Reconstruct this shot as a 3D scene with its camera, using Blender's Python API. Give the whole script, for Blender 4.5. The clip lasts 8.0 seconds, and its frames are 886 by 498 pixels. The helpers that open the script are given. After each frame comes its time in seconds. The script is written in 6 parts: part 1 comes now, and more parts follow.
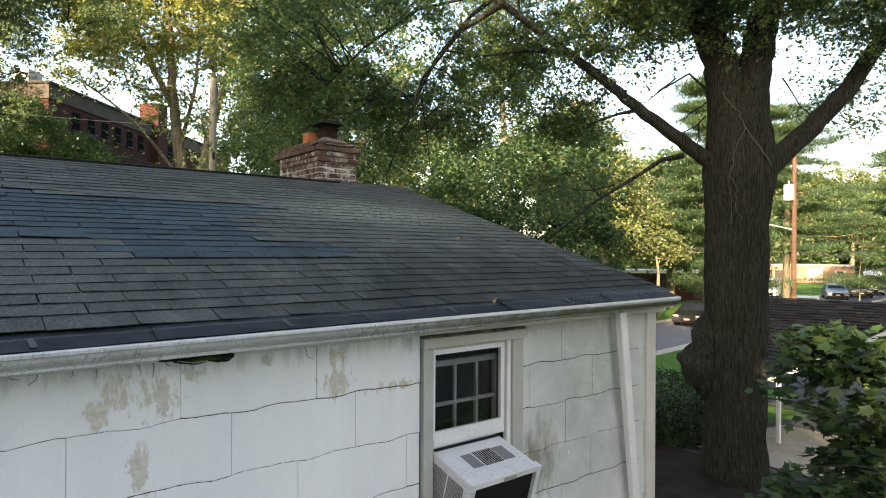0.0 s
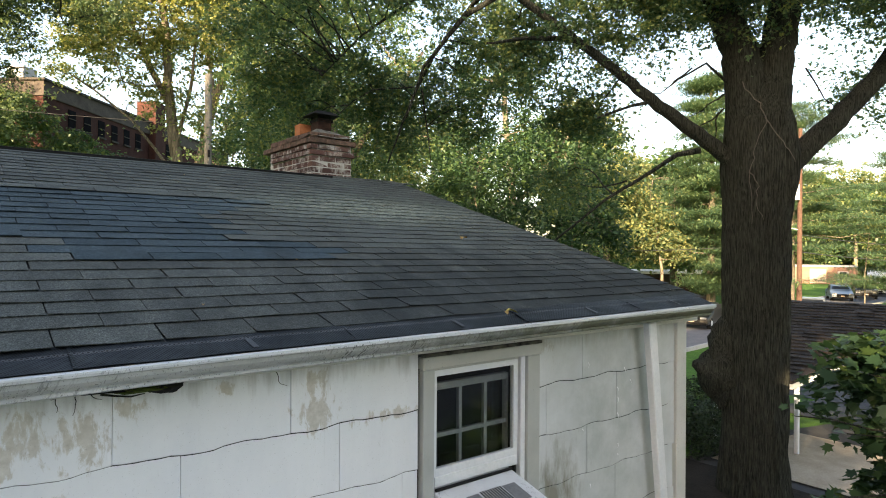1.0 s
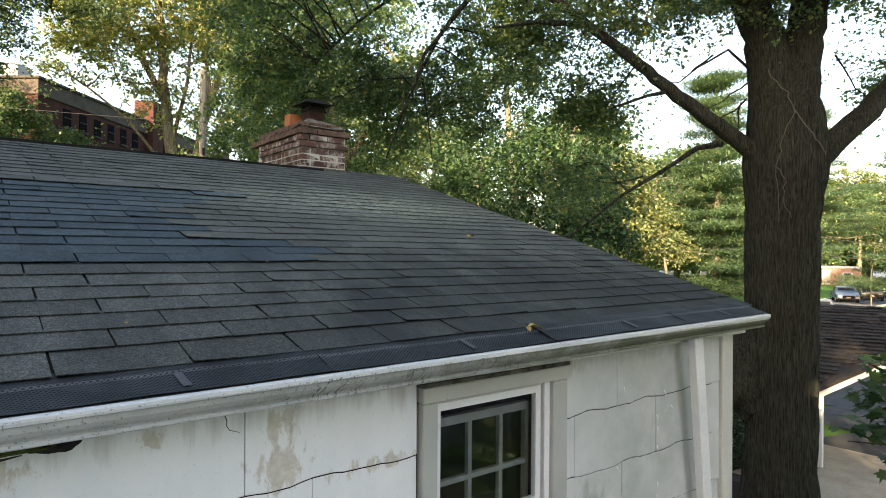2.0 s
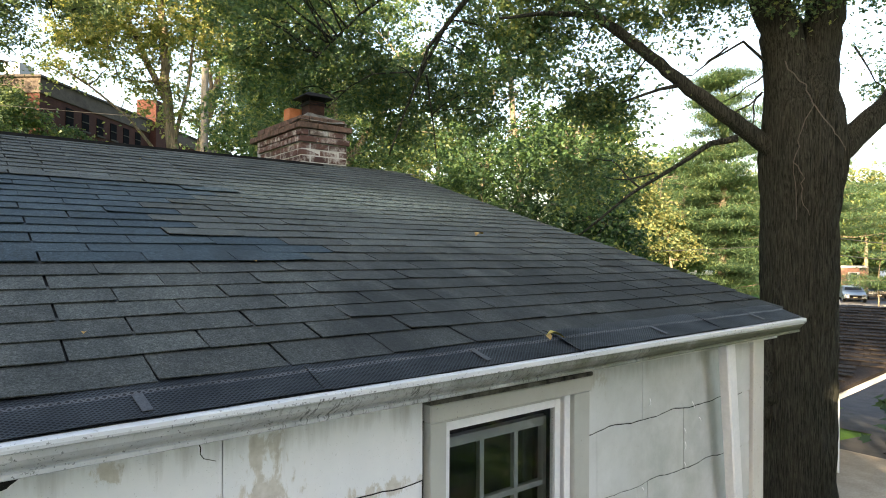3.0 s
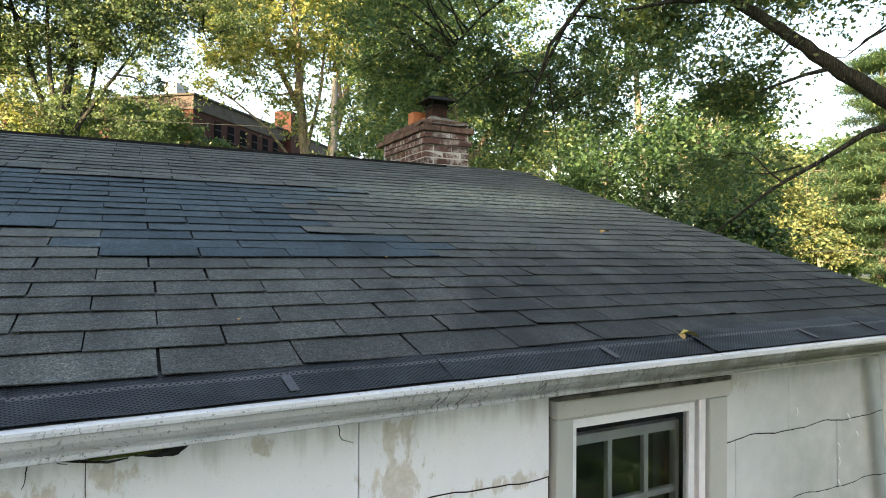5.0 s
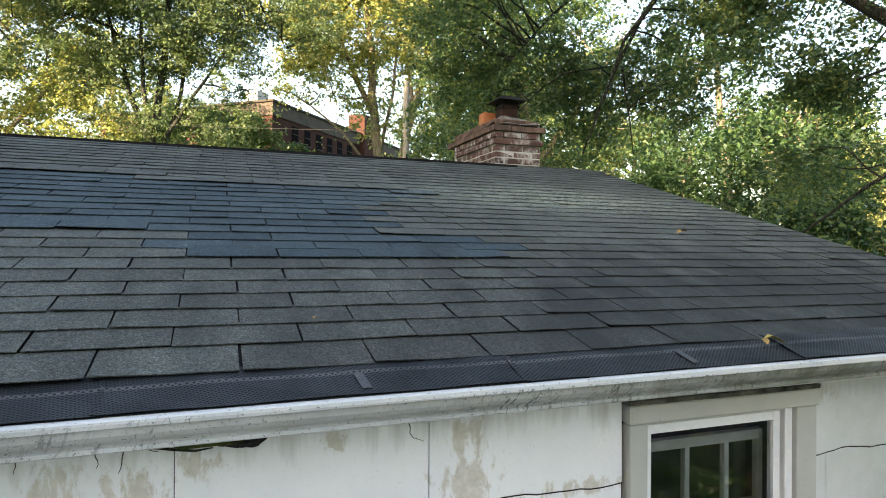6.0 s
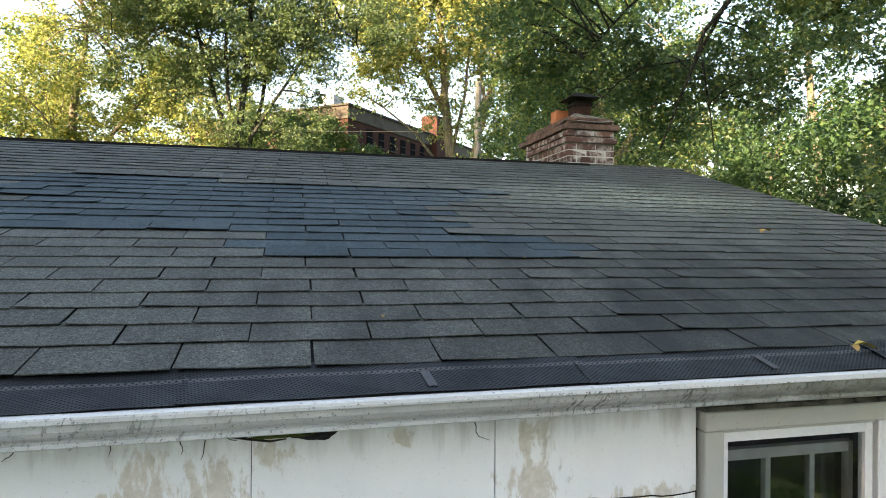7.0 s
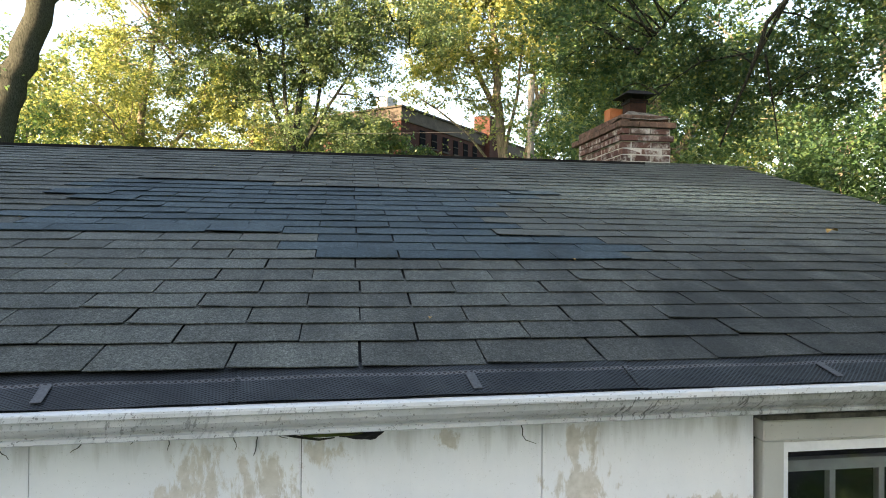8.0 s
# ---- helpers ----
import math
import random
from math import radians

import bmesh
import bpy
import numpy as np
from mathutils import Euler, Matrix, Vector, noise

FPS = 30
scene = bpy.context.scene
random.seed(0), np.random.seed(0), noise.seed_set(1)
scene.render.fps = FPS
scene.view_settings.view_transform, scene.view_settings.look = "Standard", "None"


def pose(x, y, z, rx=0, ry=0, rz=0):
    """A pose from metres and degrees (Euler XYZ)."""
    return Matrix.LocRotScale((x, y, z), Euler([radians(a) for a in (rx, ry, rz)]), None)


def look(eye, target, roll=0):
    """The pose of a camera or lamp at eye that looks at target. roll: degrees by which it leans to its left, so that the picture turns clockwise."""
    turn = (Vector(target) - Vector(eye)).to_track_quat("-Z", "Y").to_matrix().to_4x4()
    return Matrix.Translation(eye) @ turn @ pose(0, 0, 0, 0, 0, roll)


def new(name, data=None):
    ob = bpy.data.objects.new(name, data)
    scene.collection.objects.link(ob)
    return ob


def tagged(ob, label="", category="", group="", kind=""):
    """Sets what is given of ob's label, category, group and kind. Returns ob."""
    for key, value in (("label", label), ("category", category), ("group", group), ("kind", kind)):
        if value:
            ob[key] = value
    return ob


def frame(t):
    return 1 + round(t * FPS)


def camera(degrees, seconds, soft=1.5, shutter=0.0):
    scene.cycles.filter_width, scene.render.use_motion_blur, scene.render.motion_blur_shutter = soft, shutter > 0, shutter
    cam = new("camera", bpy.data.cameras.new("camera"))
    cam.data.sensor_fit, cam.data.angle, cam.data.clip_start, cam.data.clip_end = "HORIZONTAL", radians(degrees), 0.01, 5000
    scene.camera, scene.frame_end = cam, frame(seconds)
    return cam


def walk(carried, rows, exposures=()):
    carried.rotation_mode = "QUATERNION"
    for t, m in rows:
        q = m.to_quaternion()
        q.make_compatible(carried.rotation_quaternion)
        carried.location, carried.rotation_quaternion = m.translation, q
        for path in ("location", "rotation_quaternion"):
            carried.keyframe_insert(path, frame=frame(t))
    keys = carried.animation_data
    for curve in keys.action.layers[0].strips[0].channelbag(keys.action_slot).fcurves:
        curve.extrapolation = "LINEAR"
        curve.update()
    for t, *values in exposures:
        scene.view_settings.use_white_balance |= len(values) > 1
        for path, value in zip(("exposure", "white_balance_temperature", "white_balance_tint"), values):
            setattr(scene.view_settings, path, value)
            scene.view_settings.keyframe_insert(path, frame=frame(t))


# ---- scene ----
cam = camera(71.4, 8.0, 1.0)
# seconds, eye in metres, yaw, pitch and roll in degrees
ROWS = [
    (0.0, -1.506, -2.618, 0.314, -38.52, 0.15, -0.33),
    (0.5, -1.337, -2.407, 0.320, -38.47, 0.10, -0.35),
    (1.0, -1.179, -2.189, 0.319, -38.47, 0.15, -0.41),
    (1.5, -0.983, -1.933, 0.316, -38.42, 0.23, -0.41),
    (3.0, -0.673, -1.498, 0.310, -38.06, 0.20, -0.38),
    (3.5, -0.693, -1.502, 0.303, -36.00, 0.20, -0.34),
    (4.0, -0.704, -1.507, 0.301, -33.54, 0.18, -0.35),
    (5.5, -0.697, -1.502, 0.289, -23.47, 0.26, -0.41),
    (6.0, -0.698, -1.511, 0.293, -20.38, 0.23, -0.40),
    (6.5, -0.689, -1.524, 0.294, -17.36, 0.21, -0.37),
    (7.0, -0.686, -1.526, 0.293, -13.67, 0.18, -0.47),
    (7.5, -0.679, -1.528, 0.295, -10.73, 0.20, -0.43),
    (8.0, -0.669, -1.532, 0.298, -8.75, 0.17, -0.41),
]
walk(cam, [(t, pose(x, y, z, 90 + pitch, roll, yaw)) for t, x, y, z, yaw, pitch, roll in ROWS],
     exposures=[(0.0, 2.28, 7650, 14), (1.6, 2.32, 7650, 14), (3.0, 2.58, 7650, 14), (8.0, 2.71, 7750, 14)])

# ---- world and sun ----
SUN_AZ, SUN_EL = 243.0, 17.0          # degrees clockwise from +y, degrees above the horizon
world = bpy.data.worlds.new("world")
scene.world = world
world.use_nodes = True
wn = world.node_tree
wn.nodes.clear()
w_out = wn.nodes.new("ShaderNodeOutputWorld")
w_bg = wn.nodes.new("ShaderNodeBackground")
w_sky = wn.nodes.new("ShaderNodeTexSky")
w_sky.sky_type = 'NISHITA'
w_sky.sun_disc = False
w_sky.sun_elevation = radians(SUN_EL)
w_sky.sun_rotation = radians(SUN_AZ)
w_sky.dust_density = 2.5
w_sky.air_density = 1.0
w_bg.inputs["Strength"].default_value = 0.15
wn.links.new(w_sky.outputs["Color"], w_bg.inputs["Color"])
wn.links.new(w_bg.outputs["Background"], w_out.inputs["Surface"])

sun = new("sun", bpy.data.lights.new("sun", 'SUN'))
sun.data.energy = 5.0
sun.data.angle = radians(0.6)
sun.data.color = (1.0, 0.85, 0.62)
_az, _el = radians(SUN_AZ), radians(SUN_EL)
to_sun = Vector((math.sin(_az) * math.cos(_el), math.cos(_az) * math.cos(_el), math.sin(_el)))
sun.matrix_world = look(to_sun * 60, (0, 0, 0))


# ---- materials ----
def material(name, base, rough=0.7, metal=0.0):
    """A principled material; returns it with its node tree and shader."""
    m = bpy.data.materials.new(name)
    m.use_nodes = True
    nt = m.node_tree
    sh = nt.nodes["Principled BSDF"]
    sh.inputs["Base Color"].default_value = (*base, 1)
    sh.inputs["Roughness"].default_value = rough
    sh.inputs["Metallic"].default_value = metal
    if rough >= 0.7:
        sh.inputs["Specular IOR Level"].default_value = 0.12
    return m, nt, sh


def coords(nt, scale=(1, 1, 1), kind="pos"):
    if kind == "pos":
        src = nt.nodes.new("ShaderNodeNewGeometry").outputs["Position"]
    else:
        src = nt.nodes.new("ShaderNodeTexCoord").outputs["Object"]
    mp = nt.nodes.new("ShaderNodeMapping")
    mp.inputs["Scale"].default_value = scale
    nt.links.new(src, mp.inputs["Vector"])
    return mp.outputs["Vector"]


def noise_tex(nt, vec, scale, detail=4.0, rough=0.55, dist=0.0):
    n = nt.nodes.new("ShaderNodeTexNoise")
    n.inputs["Scale"].default_value = scale
    n.inputs["Detail"].default_value = detail
    n.inputs["Roughness"].default_value = rough
    n.inputs["Distortion"].default_value = dist
    nt.links.new(vec, n.inputs["Vector"])
    return n.outputs["Fac"]


def ramp(nt, fac, *stops):
    r = nt.nodes.new("ShaderNodeValToRGB")
    el = r.color_ramp.elements
    while len(el) < len(stops):
        el.new(0.5)
    for e, (pos, col) in zip(el, stops):
        e.position = pos
        e.color = (*col, 1) if len(col) == 3 else col
    nt.links.new(fac, r.inputs["Fac"])
    return r.outputs["Color"]


def mix(nt, fac, a, b, mode='MIX'):
    m = nt.nodes.new("ShaderNodeMix")
    m.data_type = 'RGBA'
    m.blend_type = mode
    for sock, v in ((m.inputs[0], fac), (m.inputs[6], a), (m.inputs[7], b)):
        if isinstance(v, (int, float)):
            sock.default_value = v
        elif isinstance(v, tuple):
            sock.default_value = (*v, 1)
        else:
            nt.links.new(v, sock)
    return m.outputs[2]


def maths(nt, op, a, b=None, c=None, clamp=False):
    m = nt.nodes.new("ShaderNodeMath")
    m.operation = op
    m.use_clamp = clamp
    for sock, v in zip(m.inputs, (a, b, c)):
        if v is None:
            continue
        if isinstance(v, (int, float)):
            sock.default_value = v
        else:
            nt.links.new(v, sock)
    return m.outputs[0]


def bump(nt, sh, height, strength=0.3, dist=0.01):
    b = nt.nodes.new("ShaderNodeBump")
    b.inputs["Strength"].default_value = strength
    b.inputs["Distance"].default_value = dist
    nt.links.new(height, b.inputs["Height"])
    nt.links.new(b.outputs["Normal"], sh.inputs["Normal"])


def obj_random(nt):
    return nt.nodes.new("ShaderNodeObjectInfo").outputs["Random"]


def island_random(nt):
    return nt.nodes.new("ShaderNodeNewGeometry").outputs["Random Per Island"]


def simple(name, c1, c2, scale, rough=0.8, bump_s=0.2, bump_scale=None, metal=0.0, bdist=0.005):
    """Two-tone mottled material with fine relief."""
    m, nt, sh = material(name, c1, rough, metal)
    v = coords(nt)
    n1 = noise_tex(nt, v, scale, 5, 0.6)
    n2 = noise_tex(nt, v, bump_scale or scale * 9, 3, 0.6)
    col = ramp(nt, n1, (0.3, c1), (0.7, c2))
    col = mix(nt, 0.35, col, ramp(nt, n2, (0.35, (0.35, 0.35, 0.35)), (0.65, (0.65, 0.65, 0.65))), 'OVERLAY')
    nt.links.new(col, sh.inputs["Base Color"])
    if bump_s:
        bump(nt, sh, n2, bump_s, bdist)
    return m


def shingle_mat(name, dark, light, island=False):
    """Asphalt shingle: mineral granules, tab-to-tab shade, lichen-worn streaks."""
    m, nt, sh = material(name, dark, 0.82)
    v = coords(nt)
    gran = noise_tex(nt, v, 210, 3, 0.8)
    speck = noise_tex(nt, v, 75, 3, 0.75)
    blot = noise_tex(nt, v, 3.2, 5, 0.65)
    rnd = island_random(nt) if island else obj_random(nt)
    col = mix(nt, rnd, dark, light)
    col = mix(nt, 0.75, col, ramp(nt, blot, (0.3, (0.36, 0.36, 0.36)), (0.72, (0.62, 0.62, 0.62))), 'OVERLAY')
    col = mix(nt, 0.8, col, ramp(nt, gran, (0.38, (0.1, 0.1, 0.1)), (0.58, (0.55, 0.55, 0.55)), (0.70, (1.0, 1.0, 1.0))), 'OVERLAY')
    col = mix(nt, 0.5, col, ramp(nt, speck, (0.36, (0.25, 0.25, 0.25)), (0.52, (0.5, 0.5, 0.5)), (0.68, (0.92, 0.92, 0.9))), 'OVERLAY')
    # pale worn granules round a spot on the upper slope, of an uneven outline
    sep = nt.nodes.new("ShaderNodeSeparateXYZ")
    nt.links.new(v, sep.inputs[0])
    dx = maths(nt, 'MULTIPLY', maths(nt, 'SUBTRACT', sep.outputs[0], 1.5), 0.82)
    dy = maths(nt, 'MULTIPLY', maths(nt, 'SUBTRACT', sep.outputs[1], 2.05), 1.8)
    d2 = maths(nt, 'ADD', maths(nt, 'MULTIPLY', dx, dx), maths(nt, 'MULTIPLY', dy, dy))
    near = maths(nt, 'POWER', 2.718, maths(nt, 'MULTIPLY', d2, -1.6))
    wear = maths(nt, 'MULTIPLY', near, maths(nt, 'GREATER_THAN', noise_tex(nt, coords(nt, (0.7, 1.4, 1)), 34, 5, 0.9), 0.495))
    col = mix(nt, maths(nt, 'MULTIPLY', wear, 0.85), col, (0.29, 0.32, 0.25))
    # shade towards the eave and corner, painted as dark algae blotches and streaks
    ax = maths(nt, 'MULTIPLY', maths(nt, 'SUBTRACT', sep.outputs[0], 2.0), 0.38)
    ay = maths(nt, 'MULTIPLY', maths(nt, 'SUBTRACT', sep.outputs[1], 0.1), 1.15)
    eave_shade = maths(nt, 'POWER', 2.718, maths(nt, 'MULTIPLY', maths(nt, 'ADD', maths(nt, 'MULTIPLY', ax, ax), maths(nt, 'MULTIPLY', ay, ay)), -1.0))
    run = maths(nt, 'ADD', maths(nt, 'MULTIPLY', eave_shade, 0.5), noise_tex(nt, coords(nt, (1, 0.3, 1)), 5, 5, 0.65))
    col = mix(nt, ramp(nt, run, (0.60, (0, 0, 0)), (0.96, (0.8, 0.8, 0.8))), col, (0.024, 0.028, 0.029))
    nt.links.new(col, sh.inputs["Base Color"])
    bump(nt, sh, gran, 0.6, 0.004)
    sh.inputs["Specular IOR Level"].default_value = 0.15
    return m


def siding_mat():
    """White paint on cement shingles: thin, chalky, peeled to a tan primer in drips."""
    m, nt, sh = material("white_siding_paint", (0.75, 0.76, 0.76), 0.6)
    v = coords(nt)
    sep = nt.nodes.new("ShaderNodeSeparateXYZ")
    nt.links.new(v, sep.inputs[0])
    drip = noise_tex(nt, coords(nt, (1, 1, 0.42)), 21, 8, 0.72, 0.3)
    # patches where the paint has come away: x, z, half width, half height
    total = None
    for px, pz, sx, sz in ((-0.06, -0.31, 0.095, 0.10), (-0.07, -0.2, 0.05, 0.06), (-0.42, -0.17, 0.035, 0.04), (-1.08, -0.32, 0.05, 0.07), (-0.86, -0.28, 0.09, 0.1), (-1.02, -0.22, 0.05, 0.08), (-0.72, -0.2, 0.05, 0.04),
                           (-0.93, -0.56, 0.045, 0.12), (0.3, -0.38, 0.18, 0.03), (1.2, -0.17, 0.12, 0.05)):
        ax = maths(nt, 'DIVIDE', maths(nt, 'SUBTRACT', sep.outputs[0], px), sx)
        az = maths(nt, 'DIVIDE', maths(nt, 'SUBTRACT', sep.outputs[2], pz), sz)
        g = maths(nt, 'POWER', 2.718, maths(nt, 'MULTIPLY', maths(nt, 'ADD', maths(nt, 'MULTIPLY', ax, ax), maths(nt, 'MULTIPLY', az, az)), -0.7))
        total = g if total is None else maths(nt, 'MAXIMUM', total, g)
    mask = maths(nt, 'ADD', maths(nt, 'MULTIPLY', total, 0.30), drip)
    peel = ramp(nt, mask, (0.675, (0, 0, 0)), (0.75, (1, 1, 1)))
    fine = noise_tex(nt, v, 40, 4, 0.6)
    broad = noise_tex(nt, coords(nt, (1, 1, 0.3)), 3.0, 4, 0.6)
    paint = ramp(nt, broad, (0.3, (0.75, 0.77, 0.795)), (0.7, (0.84, 0.855, 0.87)))
    tan = ramp(nt, fine, (0.3, (0.54, 0.51, 0.455)), (0.7, (0.66, 0.63, 0.575)))
    col = mix(nt, peel, paint, tan)
    col = mix(nt, 0.25, col, ramp(nt, fine, (0.3, (0.4, 0.4, 0.4)), (0.7, (0.6, 0.6, 0.6))), 'OVERLAY')
    # grey mildew and the wall end's shade, painted together with a cloudy outline
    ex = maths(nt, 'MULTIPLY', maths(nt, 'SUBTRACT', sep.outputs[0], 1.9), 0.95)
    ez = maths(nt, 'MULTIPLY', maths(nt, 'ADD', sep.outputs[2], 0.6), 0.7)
    end_shade_mildew = maths(nt, 'POWER', 2.718, maths(nt, 'MULTIPLY', maths(nt, 'ADD', maths(nt, 'MULTIPLY', ex, ex), maths(nt, 'MULTIPLY', ez, ez)), -1.0))
    end_shade_mildew = maths(nt, 'MULTIPLY', end_shade_mildew, ramp(nt, noise_tex(nt, v, 4, 5, 0.65), (0.25, (0.6, 0.6, 0.6)), (0.62, (1, 1, 1))))
    col = mix(nt, maths(nt, 'MULTIPLY', end_shade_mildew, 0.86), col, (0.29, 0.325, 0.305))
    # green-brown mildew that climbs the wall beside the air conditioner
    gx = maths(nt, 'DIVIDE', maths(nt, 'SUBTRACT', sep.outputs[0], 1.36), 0.17)
    gz = maths(nt, 'DIVIDE', maths(nt, 'ADD', sep.outputs[2], 0.98), 0.26)
    gd = maths(nt, 'POWER', 2.718, maths(nt, 'MULTIPLY', maths(nt, 'ADD', maths(nt, 'MULTIPLY', gx, gx), maths(nt, 'MULTIPLY', gz, gz)), -0.8))
    moss = ramp(nt, maths(nt, 'ADD', maths(nt, 'MULTIPLY', gd, 0.5), noise_tex(nt, coords(nt, (1, 1, 0.35)), 14, 6, 0.7)), (0.68, (0, 0, 0)), (1.05, (0.8, 0.8, 0.8)))
    col = mix(nt, moss, col, (0.16, 0.145, 0.09))
    # brown run-off stains and the eave's shade, painted in tongues from the wall's top
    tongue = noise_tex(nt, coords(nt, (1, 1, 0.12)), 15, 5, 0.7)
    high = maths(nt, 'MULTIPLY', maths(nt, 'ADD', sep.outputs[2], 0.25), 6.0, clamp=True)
    stain_shade = ramp(nt, maths(nt, 'ADD', maths(nt, 'MULTIPLY', high, 0.5), tongue), (0.66, (0, 0, 0)), (1.05, (0.55, 0.55, 0.55)))
    col = mix(nt, stain_shade, col, (0.26, 0.24, 0.2))
    grime = maths(nt, 'MULTIPLY', maths(nt, 'GREATER_THAN', noise_tex(nt, v, 150, 3, 0.7), 0.66), 0.25)
    col = mix(nt, grime, col, (0.2, 0.2, 0.17))
    nt.links.new(col, sh.inputs["Base Color"])
    bump(nt, sh, maths(nt, 'SUBTRACT', noise_tex(nt, coords(nt, (1, 1, 0.12)), 30, 3, 0.6), maths(nt, 'MULTIPLY', peel, 0.6)), 0.25, 0.003)
    return m


def trim_mat(name="trim_paint", base=(0.60, 0.60, 0.56), dirt=(0.14, 0.14, 0.1), amount=0.59, run=0.0):
    """Weathered pale paint with black mildew specks."""
    m, nt, sh = material(name, base, 0.55)
    v = coords(nt)
    broad = noise_tex(nt, v, 4, 5, 0.65)
    spk = noise_tex(nt, v, 105, 3, 0.7)
    where = noise_tex(nt, v, 3.1, 4, 0.65)
    col = ramp(nt, broad, (0.3, tuple(c * 0.82 for c in base)), (0.7, base))
    f = maths(nt, 'MULTIPLY', ramp(nt, spk, (amount + 0.04, (0, 0, 0)), (amount + 0.08, (1, 1, 1))), ramp(nt, where, (0.42, (0, 0, 0)), (0.62, (1, 1, 1))))
    col = mix(nt, f, col, dirt)
    if run:
        # brown-black run-off grime plus shade painted below the lip, heavier rightwards, in patches
        sep = nt.nodes.new("ShaderNodeSeparateXYZ")
        nt.links.new(v, sep.inputs[0])
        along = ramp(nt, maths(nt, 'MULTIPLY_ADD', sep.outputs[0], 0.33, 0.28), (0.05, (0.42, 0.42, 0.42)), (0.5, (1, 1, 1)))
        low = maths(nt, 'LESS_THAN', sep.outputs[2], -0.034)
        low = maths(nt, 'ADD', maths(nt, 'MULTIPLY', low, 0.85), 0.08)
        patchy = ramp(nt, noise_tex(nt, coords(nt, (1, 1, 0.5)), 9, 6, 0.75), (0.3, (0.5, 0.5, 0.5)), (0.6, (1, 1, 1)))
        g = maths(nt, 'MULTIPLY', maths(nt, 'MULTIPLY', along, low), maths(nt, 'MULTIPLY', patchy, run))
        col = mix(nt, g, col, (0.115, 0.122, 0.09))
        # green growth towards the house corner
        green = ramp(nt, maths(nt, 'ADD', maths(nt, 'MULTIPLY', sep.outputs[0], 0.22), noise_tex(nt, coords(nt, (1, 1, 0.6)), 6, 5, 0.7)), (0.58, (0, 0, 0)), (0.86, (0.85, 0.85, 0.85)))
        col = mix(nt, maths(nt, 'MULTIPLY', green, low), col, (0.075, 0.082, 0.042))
        # slanting black strokes in patches, small dots elsewhere
        slant = nt.nodes.new("ShaderNodeCombineXYZ")
        nt.links.new(maths(nt, 'MULTIPLY_ADD', sep.outputs[2], -0.4, sep.outputs[0]), slant.inputs[0])
        nt.links.new(maths(nt, 'MULTIPLY', sep.outputs[2], 0.3), slant.inputs[2])
        stroke = ramp(nt, noise_tex(nt, slant.outputs[0], 80, 4, 0.7, 0.15), (0.54, (0, 0, 0)), (0.60, (1, 1, 1)))
        spots = ramp(nt, noise_tex(nt, coords(nt, (1, 0.3, 0.3)), 2.6, 4, 0.7), (0.46, (0, 0, 0)), (0.58, (1, 1, 1)))
        dots = ramp(nt, noise_tex(nt, v, 130, 2, 0.6), (0.63, (0, 0, 0)), (0.67, (0.8, 0.8, 0.8)))
        stroke = maths(nt, 'MAXIMUM', maths(nt, 'MULTIPLY', stroke, spots), dots)
        body = maths(nt, 'LESS_THAN', sep.outputs[2], -0.030)
        col = mix(nt, maths(nt, 'MULTIPLY', stroke, maths(nt, 'MULTIPLY', body, 0.8)), col, (0.028, 0.028, 0.022))
    nt.links.new(col, sh.inputs["Base Color"])
    bump(nt, sh, spk, 0.1, 0.002)
    return m


def brick_mat():
    m, nt, sh = material("old_red_brick", (0.25, 0.09, 0.06), 0.9)
    v = coords(nt)
    rnd = obj_random(nt)
    col = ramp(nt, rnd, (0.0, (0.072, 0.044, 0.039)), (0.4, (0.115, 0.062, 0.052)), (0.8, (0.145, 0.085, 0.070)), (1.0, (0.115, 0.088, 0.076)))
    eff = noise_tex(nt, v, 9, 6, 0.75)
    col = mix(nt, ramp(nt, eff, (0.49, (0, 0, 0)), (0.64, (0.8, 0.8, 0.8))), col, (0.52, 0.49, 0.45))
    col = mix(nt, 0.5, col, ramp(nt, noise_tex(nt, v, 90, 3, 0.6), (0.3, (0.3, 0.3, 0.3)), (0.7, (0.65, 0.65, 0.65))), 'OVERLAY')
    nt.links.new(col, sh.inputs["Base Color"])
    bump(nt, sh, noise_tex(nt, v, 70, 4, 0.7), 0.6, 0.006)
    return m


def leaf_mat(name, stops, trans=0.35, rough=0.55):
    """Leaves: each its own tint, light passing through the blade."""
    m, nt, sh = material(name, stops[0][1], rough)
    rnd = island_random(nt)
    big = noise_tex(nt, coords(nt), 0.35, 2, 0.5)
    fac = maths(nt, 'ADD', maths(nt, 'MULTIPLY', rnd, 0.78), maths(nt, 'MULTIPLY', big, 0.22))
    col = ramp(nt, fac, *stops)
    nt.links.new(col, sh.inputs["Base Color"])
    sh.inputs["Specular IOR Level"].default_value = 0.5
    tr = nt.nodes.new("ShaderNodeBsdfTranslucent")
    nt.links.new(mix(nt, 1.0, col, (1.0, 1.0, 0.7), 'MULTIPLY'), tr.inputs["Color"])
    ms = nt.nodes.new("ShaderNodeMixShader")
    ms.inputs[0].default_value = trans
    out = nt.nodes["Material Output"]
    nt.links.new(sh.outputs[0], ms.inputs[1])
    nt.links.new(tr.outputs[0], ms.inputs[2])
    nt.links.new(ms.outputs[0], out.inputs["Surface"])
    return m


